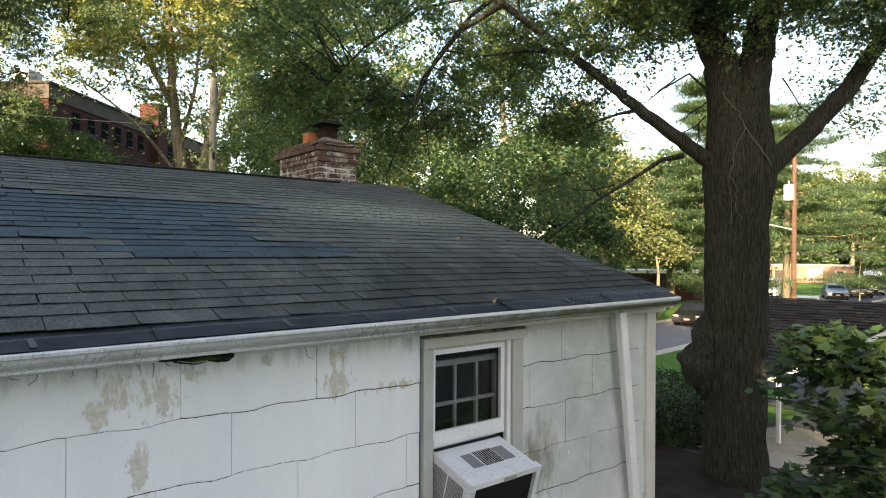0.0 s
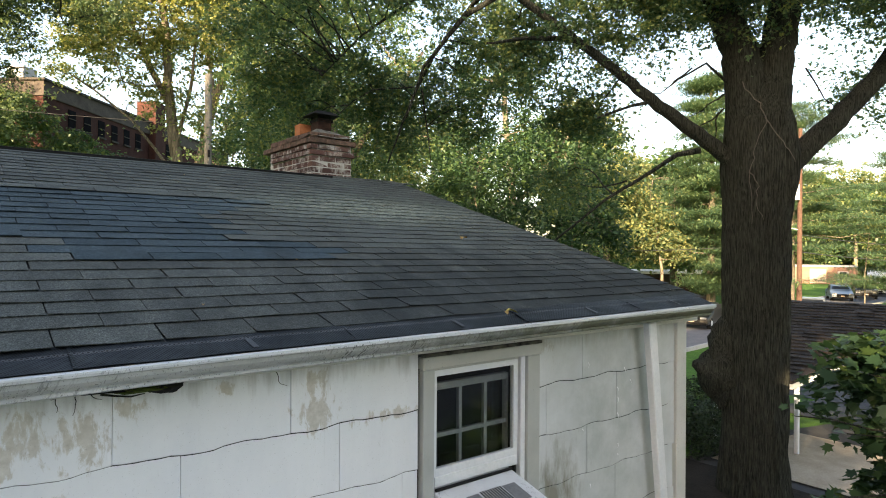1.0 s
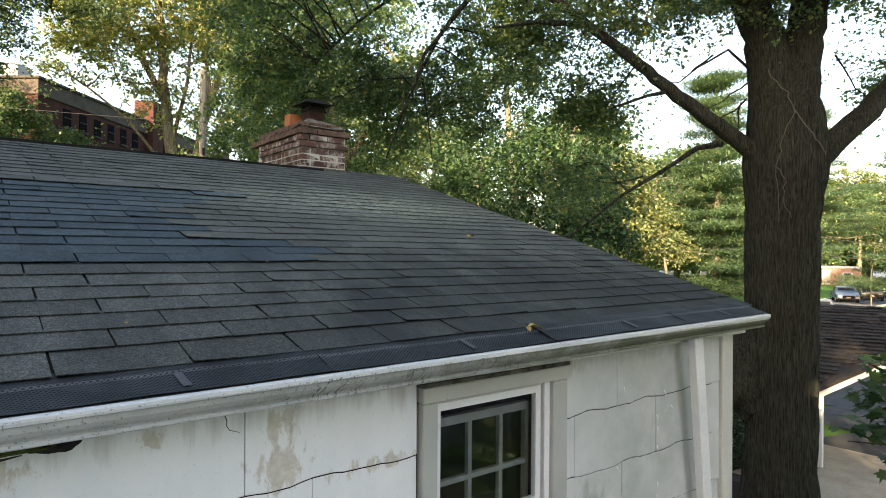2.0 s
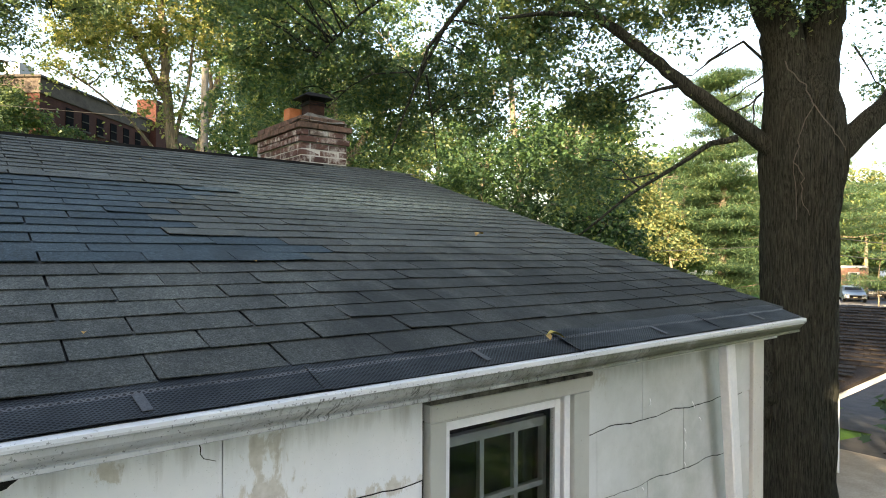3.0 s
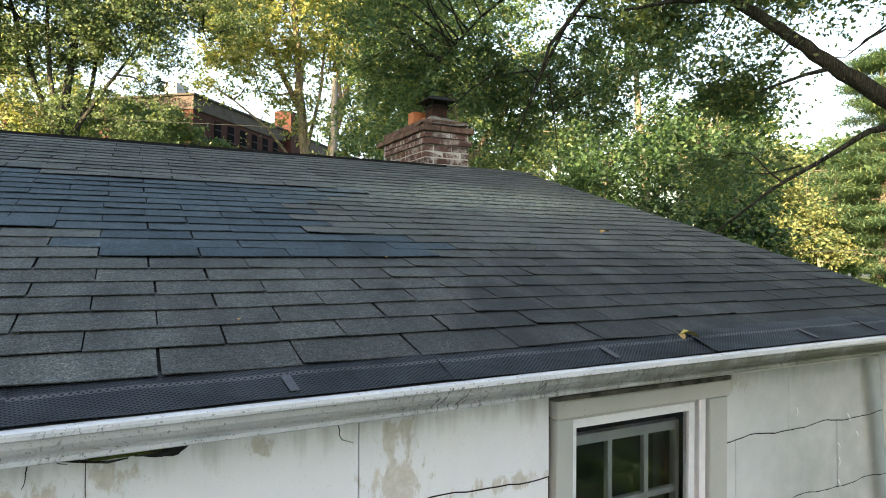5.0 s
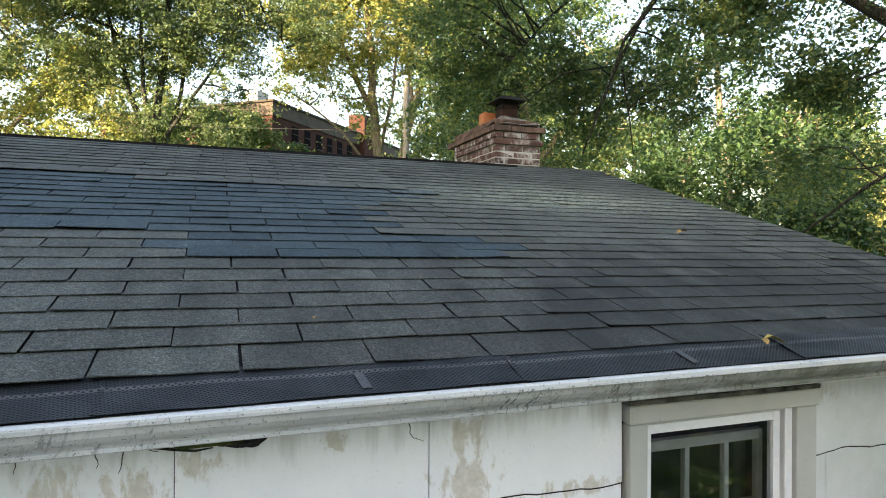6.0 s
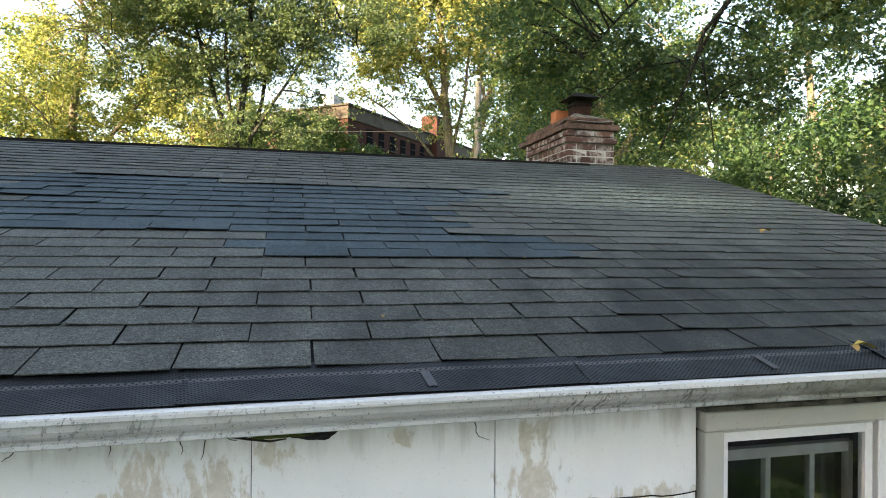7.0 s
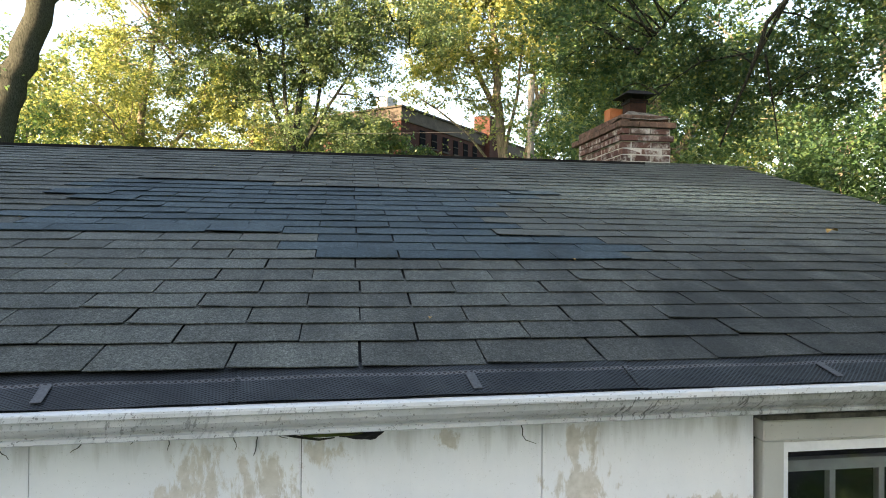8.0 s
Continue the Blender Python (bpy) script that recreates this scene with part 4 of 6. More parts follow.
def lay(me, x, y, z):
    ob = new("brick", old_of[me.name] if z > 1.53 else me)
    ob.parent = chimney
    ob.location = (x + _br.uniform(-0.003, 0.003), y + _br.uniform(-0.003, 0.003), z)
    ob.rotation_euler = (0, 0, _br.uniform(-0.015, 0.015))


row = 0
z = 0.88
while z < 1.655:
    out = 0.042 if z > 1.53 else (0.022 if z > 1.40 else 0.0)
    if z > 1.60:
        out = 0.02
    x0, x1, y0, y1 = CX0 - out, CX1 + out, CY0 - out, CY1 + out
    # front run
    x = x0
    if row % 2:
        lay(hx[_br.randrange(3)], x, y0, z)
        x += 0.106
    while x < x1 - 0.12:
        lay(bx[_br.randrange(4)], min(x, x1 - 0.198), y0, z)
        x += 0.209
    if x1 - x > 0.05:
        lay(hx[_br.randrange(3)], x1 - 0.095, y0 + 0.001, z + 0.0005)
    # side run
    y = y0 + (0.105 if row % 2 else 0.209) * (1 if row % 2 else 0.5)
    while y < y1 - 0.1:
        lay(by[_br.randrange(4)], x0, y, z)
        y += 0.209
    row += 1
    z += 0.0672
# mortar wash, flue tile and metal hood
wash = bmesh.new()
r1 = [(CX0 - 0.03, CY0 - 0.03, 1.625), (CX1 + 0.02, CY0 - 0.03, 1.64), (CX1 + 0.02, CY1 + 0.03, 1.63), (CX0 - 0.03, CY1 + 0.03, 1.56)]
r2 = [(CX0 + 0.13, CY0 + 0.14, 1.745), (CX1 - 0.12, CY0 + 0.14, 1.735), (CX1 - 0.12, CY1 - 0.2, 1.74), (CX0 + 0.13, CY1 - 0.2, 1.74)]
va, vb = [wash.verts.new(p) for p in r1], [wash.verts.new(p) for p in r2]
for i in range(4):
    wash.faces.new((va[i], va[(i + 1) % 4], vb[(i + 1) % 4], vb[i]))
wash.faces.new(vb)
wash.faces.new(va[::-1])
bmesh.ops.subdivide_edges(wash, edges=wash.edges[:], cuts=5, use_grid_fill=True)
for v in wash.verts:
    v.co += 0.03 * noise.noise_vector(v.co * 8)
hpart("mortar_wash", wash, MORTAR_DARK, parent=chimney)
flue = bmesh.new()
for a, b, c, d in ((2.125, 2.275, 4.79, 4.81), (2.125, 2.275, 4.92, 4.94), (2.125, 2.145, 4.81, 4.92), (2.255, 2.275, 4.81, 4.92)):
    box_bm(a, b, c, d, 1.68, 1.855, bm=flue)
hpart("flue_tile", flue, CLAY, "orange clay flue tile", parent=chimney)
RUST_METAL = simple("rusty_dark_metal", (0.018, 0.011, 0.009), (0.05, 0.024, 0.016), 14, 0.75, 0.3)
hood = hpart("chimney_hood", box_bm(2.215, 2.40, 4.50, 4.685, 1.72, 1.90, 0.01), RUST_METAL, "black metal chimney hood", parent=chimney)
hb = bmesh.new()
hpart("hood_band", ring_bm(2.205, 2.41, 1.855, 1.885, 0.006, 4.49, 4.695), BLACK_METAL, parent=hood)
for px_, py_ in ((2.225, 4.51), (2.39, 4.51), (2.225, 4.675), (2.39, 4.675)):
    hpart("hood_leg", box_bm(px_ - 0.008, px_ + 0.008, py_ - 0.008, py_ + 0.008, 1.895, 1.935), BLACK_METAL, parent=hood)
a = [hb.verts.new(p) for p in ((2.13, 4.42, 1.928), (2.475, 4.42, 1.928), (2.475, 4.765, 1.928), (2.13, 4.765, 1.928))]
b = [hb.verts.new(p) for p in ((2.21, 4.50, 1.985), (2.40, 4.50, 1.985), (2.40, 4.69, 1.985), (2.21, 4.69, 1.985))]
for i in range(4):
    hb.faces.new((a[i], a[(i + 1) % 4], b[(i + 1) % 4], b[i]))
hb.faces.new(b)
hb.faces.new(a[::-1])
bmesh.ops.bevel(hb, geom=hb.edges[:], offset=0.004, segments=1, affect='EDGES')
hpart("hood_lid", hb, BLACK_METAL, parent=hood)

# window air conditioner, sunk outwards
ac = thing("air_conditioner", (0.757, 0.0, -1.25), "grimy white window air conditioner sagging out of the window", "air conditioner")


def ac_part(name, bm, mat, label="", parent=None):
    if parent is None:
        bmesh.ops.transform(bm, matrix=Matrix.Translation((0, 0, 0.49)) @ Matrix.Rotation(radians(15.5), 4, 'X'), verts=bm.verts[:])
        return part(name, bm, mat, ac, label)
    bmesh.ops.transform(bm, matrix=Matrix.Translation((0, 0, 0.49)) @ Matrix.Rotation(radians(15.5), 4, 'X'), verts=bm.verts[:])
    return part(name, bm, mat, parent, label)


AC_WHITE = trim_mat("ac_enamel", (0.70, 0.715, 0.73), (0.10, 0.10, 0.09), 0.54)
body = ac_part("body", box_bm(-0.245, 0.245, -0.31, 0.10, -0.40, 0.0, 0.01, seg=2), AC_WHITE, "white steel case")
ac_part("front_bezel", ring_bm(-0.25, 0.25, -0.41, 0.003, 0.03, -0.345, -0.30, 0.03), AC_WHITE, parent=body)
ac_part("coil", box_bm(-0.222, 0.222, -0.322, -0.312, -0.38, -0.026), BLACK_METAL, "dark condenser coil", parent=body)
ac_part("name_plate", box_bm(-0.03, 0.06, -0.349, -0.3455, -0.026, -0.003, 0.001), GREY_PAINT, "grey badge with a dark plain bar", parent=body)
VENT = simple("vent_grey", (0.16, 0.165, 0.17), (0.22, 0.22, 0.23), 60, 0.6, 0.3)
ac_part("top_mesh", box_bm(-0.13, -0.06, -0.22, -0.10, 0.0, 0.003), VENT, parent=body)
ac_part("top_mesh", box_bm(0.09, 0.17, -0.22, -0.10, 0.0, 0.003), VENT, parent=body)
for i in range(9):
    x = -0.043 + i * 0.0150
    ac_part("louvre", box_bm(x - 0.0035, x + 0.0035, -0.225, -0.095, 0.0005, 0.003), BLACK_METAL, parent=body)
for i in range(24):
    y = -0.28 + i * 0.0105
    if i == 12:
        continue
    ac_part("side_slot", box_bm(-0.2475, -0.244, y - 0.003, y + 0.003, -0.34, -0.05), VENT, parent=body)
ac_part("dirt_seam", box_bm(-0.24, 0.24, -0.018, -0.002, 0.001, 0.012, 0.003), BLACK_METAL, "dark dirt along the sash", parent=body)


# ---- the old oak ----
def oak_trunk_mesh():
    """Furrowed trunk with a burl on one side and a swelling fork."""
    s = Soup()
    rings, sides = 150, 132
    vs = []
    for i in range(rings + 1):
        t = i / rings
        z = -3.35 + 6.2 * t
        cx = 7.63 + 0.05 * t + 0.03 * math.sin(z * 1.3)
        cy = 1.88 - 0.05 * t
        r = 0.425 + 0.09 * max(0, (-2.3 - z)) ** 1.5 + 0.07 * math.exp(-((z - 1.5) / 0.5) ** 2)
        if z > 2.1:
            r -= 0.55 * (z - 2.1) ** 1.5
        for k in range(sides):
            a = 2 * math.pi * k / sides
            ca, sa = math.cos(a), math.sin(a)
            fur = abs(noise.noise(Vector((ca * 9.5, sa * 9.5, z * 1.3)))) + 0.55 * abs(noise.noise(Vector((ca * 19, sa * 19, z * 2.6))))
            rr = r - 0.02 + 0.055 * fur + 0.03 * noise.noise(Vector((ca * 1.2, sa * 1.2, z * 0.8)))
            vs.append((cx + ca * rr, cy + sa * rr, z))
    fs = [(i * sides + k, i * sides + (k + 1) % sides, (i + 1) * sides + (k + 1) % sides, (i + 1) * sides + k) for i in range(rings) for k in range(sides)]
    s.add(vs, fs)
    return s


def lump(s, centre, r, seed, squash=(1, 1, 1)):
    vs, fs = [], []
    nu, nv = 20, 14
    for j in range(nv + 1):
        th = math.pi * j / nv
        for i in range(nu):
            ph = 2 * math.pi * i / nu
            d = Vector((math.sin(th) * math.cos(ph), math.sin(th) * math.sin(ph), math.cos(th)))
            rr = r * (1 + 0.35 * noise.noise(d * 1.7 + Vector((seed, 0, 0))) + 0.18 * noise.noise(d * 5 + Vector((0, seed, 0))))
            vs.append((centre[0] + d.x * rr * squash[0], centre[1] + d.y * rr * squash[1], centre[2] + d.z * rr * squash[2]))
    for j in range(nv):
        for i in range(nu):
            fs.append((j * nu + i, (j + 1) * nu + i, (j + 1) * nu + (i + 1) % nu, j * nu + (i + 1) % nu))
    s.add(vs, fs)


OB = (7.65, 1.88, -3.2)
oak = thing("oak_tree", OB, "large old oak with furrowed dark bark and a burl", "tree")


def oak_part(name, me, mat, label=""):
    ob = link_mesh(name, me, mat, oak, label, smooth=(mat is OAK_BARK))
    ob.location = -Vector(OB)
    return ob


rng = np.random.default_rng(21)
ts = oak_trunk_mesh()
trunk = oak_part("trunk", ts.mesh("oak_trunk"), OAK_BARK)
bs = Soup()
lump(bs, (7.20, 2.20, -1.36), 0.27, 3, (1, 1, 1.05))
lump(bs, (7.34, 2.12, -1.0), 0.27, 8, (0.85, 0.85, 1.5))
lump(bs, (7.28, 2.12, -1.6), 0.19, 5, (1, 1, 1.2))
oak_part("burl", bs.mesh("burl"), OAK_BARK, "knobbly burl")
# main limbs: points, start and end radius
OAK_ARMS = [
    ([(7.62, 1.90, 1.35), (7.34, 2.08, 1.64), (6.89, 2.45, 2.07), (6.49, 2.77, 2.45), (6.09, 3.08, 2.87), (5.36, 3.66, 3.56), (4.7, 4.2, 4.2)], 0.135, 0.045),
    ([(7.75, 1.80, 1.25), (8.08, 1.50, 1.66), (8.52, 1.15, 2.2), (8.93, 0.83, 2.76), (9.37, 0.47, 3.59), (9.9, 0.1, 4.6)], 0.185, 0.10),
    ([(7.6, 1.9, 1.6), (7.54, 1.95, 2.6), (7.42, 2.05, 3.3), (7.2, 2.22, 4.0), (6.8, 2.8, 5.3)], 0.33, 0.16),
    ([(7.72, 1.82, 1.6), (7.80, 1.75, 2.6), (7.88, 1.68, 3.3), (8.05, 1.55, 4.2), (8.4, 1.4, 5.6)], 0.33, 0.16),
    ([(6.85, 2.25, 1.72), (6.6, 2.45, 1.66), (6.32, 2.65, 1.43), (5.81, 3.06, 1.02), (5.26, 3.5, 0.44)], 0.045, 0.012),
    ([(7.3, 2.1, 2.7), (7.0, 2.25, 2.95), (6.7, 2.5, 2.72), (6.5, 2.6, 2.55)], 0.022, 0.008),
    ([(6.5, 2.76, 2.44), (6.2, 2.9, 2.35), (5.7, 3.1, 2.15)], 0.035, 0.012),
    ([(4.9, 4.0, 4.0), (4.4, 4.4, 3.6), (4.0, 4.8, 2.9), (3.85, 5.0, 2.2)], 0.05, 0.012),
    ([(5.6, 3.5, 3.3), (4.9, 3.6, 3.2), (4.2, 3.7, 3.0)], 0.05, 0.014),
    ([(4.8, 4.1, 4.1), (5.1, 5.0, 4.15), (4.93, 5.69, 3.58), (4.55, 5.75, 2.85), (4.34, 5.79, 2.33), (4.09, 5.83, 1.67)], 0.042, 0.012),
    ([(4.66, 5.73, 2.9), (4.72, 5.72, 2.5), (4.78, 5.72, 2.19), (4.84, 5.71, 1.68)], 0.018, 0.007),
    ([(4.8, 4.2, 4.2), (4.2, 5.2, 4.1), (3.64, 5.89, 3.57), (3.32, 5.94, 3.2), (3.03, 5.98, 2.87)], 0.03, 0.009),
    ([(4.5, 5.75, 2.9), (3.83, 5.86, 2.77), (3.5, 5.91, 2.55), (3.18, 5.96, 2.22)], 0.014, 0.006),
]
nodes = []
for pts, r0, r1 in OAK_ARMS:
    s = Soup()
    fine, rad = [], []
    for i in range(len(pts) - 1):
        for k in range(5):
            f = k / 5
            fine.append(np.array(pts[i]) * (1 - f) + np.array(pts[i + 1]) * f + rng.normal(0, 0.06 * r0, 3))
            rad.append(r0 + (r1 - r0) * ((i + f) / (len(pts) - 1)) ** 0.8)
    fine.append(np.array(pts[-1], float))
    rad.append(r1)
    s.tube([tuple(p) for p in fine], rad, 20 if r0 > 0.1 else 8)
    oak_part("limb", s.mesh("limb"), OAK_BARK)
    nodes += fine[len(fine) // 3:]
# crown over the roof: clumps along drooping sprays
OAK_BLOBS = [
    (5.2, 5.0, 4.2, 1.6, 1.4, 0.8), (3.4, 6.6, 4.2, 1.8, 1.8, 1.4), (6.2, 4.2, 4.0, 1.6, 1.5, 0.9), (7.2, 2.4, 4.6, 1.8, 1.6, 0.9),
    (9.3, 0.6, 4.4, 1.6, 1.4, 0.8), (8.6, 2.6, 4.9, 1.5, 1.5, 0.9), (4.6, 6.6, 2.6, 1.1, 1.0, 0.9), (3.0, 7.6, 2.6, 1.0, 1.0, 1.0),
    (5.9, 4.9, 2.4, 0.8, 0.8, 0.7), (10.0, 1.2, 2.9, 0.7, 0.7, 0.6),
    (6.3, 4.1, 2.3, 0.8, 0.8, 0.8), (5.1, 6.2, 2.7, 1.1, 1.1, 0.9),
    (6.6, 1.9, 4.1, 1.0, 0.8, 0.45), (7.3, 1.0, 4.05, 1.0, 0.7, 0.4), (8.3, 0.6, 3.9, 0.9, 0.7, 0.4), (9.0, 0.2, 3.4, 0.5, 0.5, 0.5), (8.6, 0.9, 3.1, 0.35, 0.35, 0.3), (5.9, 3.5, 3.0, 0.7, 0.6, 0.6), (5.4, 3.9, 2.5, 0.6, 0.6, 0.5), (6.4, 3.0, 3.3, 0.6, 0.5, 0.4), (5.7, 3.9, 3.7, 0.9, 0.8, 0.5), (5.2, 3.9, 2.3, 0.5, 0.5, 0.5), (5.1, 4.3, 3.0, 0.6, 0.6, 0.4), (5.6, 3.8, 1.7, 0.4, 0.4, 0.4), (6.0, 3.5, 3.95, 0.6, 0.6, 0.35), (5.95, 3.75, 2.55, 0.5, 0.45, 0.45), (6.15, 3.6, 3.3, 0.55, 0.5, 0.4), (6.1, 4.0, 1.45, 0.45, 0.45, 0.45), (5.9, 4.0, 3.3, 0.5, 0.5, 0.4),
    (6.7, 2.4, 3.4, 0.55, 0.45, 0.3), (7.3, 1.75, 3.5, 0.6, 0.35, 0.28), (8.15, 1.1, 3.2, 0.35, 0.35, 0.35), (6.4, 4.2, 2.3, 0.6, 0.6, 0.6), (6.65, 4.5, 1.3, 0.5, 0.5, 0.5), (6.8, 2.8, 4.05, 0.7, 0.6, 0.3),
    (6.5, 3.9, 3.0, 0.6, 0.5, 0.5), (6.0, 3.9, 2.1, 0.6, 0.5, 0.6), (6.7, 3.9, 1.6, 0.35, 0.4, 0.45), (5.8, 3.9, 1.2, 0.45, 0.45, 0.5), (5.1, 3.9, 2.6, 0.6, 0.5, 0.5),
]
# unseen leaf masses added to shade the roof and the wall's right end
OAK_SHADE_BLOBS = [
    (5.2, -3.2, 4.4, 2.2, 2.2, 1.3), (4.2, -4.8, 3.2, 1.6, 1.6, 1.5), (6.8, -4.2, 2.6, 1.8, 1.8, 1.8),
    (6.5, -1.2, 6.8, 3.6, 2.6, 1.4), (8.5, 2.5, 8.0, 4.5, 4.0, 1.8), (3.8, 1.6, 6.6, 3.0, 2.8, 1.1), (4.8, -0.6, 5.6, 2.0, 1.8, 0.9), (3.2, 1.0, 5.3, 2.2, 2.0, 0.8), (2.8, -1.2, 5.2, 1.6, 1.3, 0.7), (10.5, -2.0, 6.0, 2.6, 2.6, 1.4),
    (4.2, -3.2, 2.4, 1.5, 1.0, 1.3), (5.6, -2.9, 1.2, 1.3, 0.8, 1.2),
]
cl = np.concatenate([in_blobs(OAK_BLOBS, 3600, rng, 0.1), in_blobs(OAK_SHADE_BLOBS, 2600, rng, 0.1)])
keep = np.array([noise.noise(Vector(c) * 1.15) > 0.045 for c in cl])
cl = cl[keep]
nod = np.array(nodes)
low_ = cl[(cl[:, 2] < 4.7) & (cl[:, 1] > 1.5)]
for c in low_[rng.choice(len(low_), 45, replace=False)]:
    d = np.linalg.norm(nod - c, axis=1)
    j = int(np.argmin(d + rng.uniform(0, 0.5, len(d))))
    L = d[j]
    tw = Soup()
    tw.tube(wander(nod[j], c, 10, 0.16, rng, 0.08), list(np.linspace(min(0.006 * L + 0.006, 0.022), 0.004, 11)), 5)
    oak_part("twig", tw.mesh("twig"), OAK_BARK)
oak_part("crown", leaves_mesh("oak_crown", clumped(cl, 84, 0.23, rng), 0.066, rng, "oak"), OAK_LEAF, "dark green lobed leaves")

# pale dead vines on the trunk
for pts in ([(7.12, 1.82, 2.62), (7.22, 1.62, 2.3), (7.27, 1.55, 2.05), (7.18, 1.66, 1.75), (7.15, 1.72, 1.4), (7.2, 1.7, 1.0), (7.14, 1.7, 0.6)],
            [(7.26, 1.57, 2.1), (7.36, 1.42, 1.85), (7.46, 1.32, 1.62), (7.56, 1.28, 1.5)], [(7.16, 1.72, 1.4), (7.24, 1.64, 1.2), (7.2, 1.66, 0.95), (7.3, 1.55, 0.7)]):
    s = Soup()
    fine = []
    for i in range(len(pts) - 1):
        for k in range(4):
            fine.append(tuple(np.array(pts[i]) * (1 - k / 4) + np.array(pts[i + 1]) * k / 4 + rng.normal(0, 0.01, 3)))
    s.tube(fine, list(np.linspace(0.0075, 0.004, len(fine))), 6)
    oak_part("vine", s.mesh("vine"), VINE_STEM, "pale dead vine stem")
# bare dead twigs by the fork
for a_, b_ in (((7.3, 2.15, 2.55), (6.75, 2.5, 2.15)), ((7.3, 2.15, 2.35), (6.95, 2.4, 1.85)), ((7.25, 2.2, 2.3), (7.1, 2.3, 1.75)), ((6.9, 2.4, 2.9), (6.3, 2.9, 2.5)), ((8.1, 1.4, 2.9), (8.5, 1.15, 2.2)), ((6.1, 2.9, 1.3), (5.6, 3.3, 1.25))):
    s = Soup()
    s.tube(wander(a_, b_, 6, 0.25, rng, -0.05), list(np.linspace(0.014, 0.004, 7)), 5)
    oak_part("dead_twig", s.mesh("dead_twig"), OAK_BARK)

# ---- foreground maple sprays ----
mp_base = (4.9, -2.2, -3.1)
maple = thing("maple_sapling", mp_base, "young maple with broad dark green leaves", "tree")
rng = np.random.default_rng(4)
MAPLE_TIPS = [(4.0, -0.62, -0.55), (4.2, -0.75, -0.25), (3.95, -0.5, -1.0), (3.8, -0.4, -1.45), (4.35, -0.85, -1.2), (4.5, -0.3, -0.5), (4.8, -0.15, -1.1), (4.1, -0.75, -1.7), (3.6, -0.3, -1.5), (3.75, -0.2, -0.9), (4.3, -0.3, -0.45)]


def maple_wood(name, pts, radii, sides):
    s = Soup()
    s.tube(pts, radii, sides)
    ob = link_mesh(name, s.mesh("maple_" + name), OAK_BARK, maple, smooth=True)
    ob.location = -Vector(mp_base)


maple_wood("trunk", [(4.9, -2.2, -3.15), (4.92, -2.2, -2.2), (4.88, -2.22, -1.2), (5.0, -2.4, -0.2), (5.0, -2.8, 1.2), (5.2, -3.2, 3.0)], [0.09, 0.08, 0.07, 0.06, 0.04, 0.02], 9)
for tip in MAPLE_TIPS:
    maple_wood("branch", wander((4.9, -2.2, -2.6 + rng.uniform(0, 1.2)), tip, 8, 0.2, rng, 0.06), list(np.linspace(0.022, 0.004, 9)), 6)
mc = in_blobs([(4.25, -0.78, -0.55, 0.42, 0.35, 0.28), (4.45, -0.86, -1.0, 0.32, 0.3, 0.22), (4.05, -0.66, -1.72, 0.5, 0.36, 0.2), (4.75, -0.35, -0.75, 0.4, 0.35, 0.35), (4.8, -0.8, -1.4, 0.5, 0.5, 0.4), (3.78, -0.42, -1.62, 0.22, 0.2, 0.12), (3.95, -0.5, -0.75, 0.22, 0.2, 0.2), (3.62, -0.32, -1.56, 0.2, 0.2, 0.14), (4.4, -0.4, -0.42, 0.35, 0.3, 0.16), (3.85, -0.3, -0.85, 0.16, 0.16, 0.12)], 300, rng, 0.1)
mc = mc[np.array([noise.noise(Vector(c) * 2.6) > -0.1 for c in mc])]
# unseen upper crown added to shade the wall's right end
mc = np.concatenate([mc, in_blobs([(4.3, -2.7, 0.8, 1.3, 1.1, 1.5), (5.5, -3.5, 2.2, 1.6, 1.6, 1.8), (4.4, -4.4, 1.0, 1.4, 1.3, 1.8), (3.6, -3.4, 2.4, 1.3, 1.2, 1.0), (4.2, -2.7, 1.6, 1.3, 1.1, 1.6), (3.4, -2.9, 3.4, 1.6, 1.3, 1.0)], 1150, rng, 0.1)])
crown = link_mesh("crown", leaves_mesh("maple_crown", clumped(mc, 11, 0.12, rng, 4), 0.11, rng, "maple", 0.3, 0.75), MAPLE_LEAF, maple)
crown.location = -Vector(mp_base)

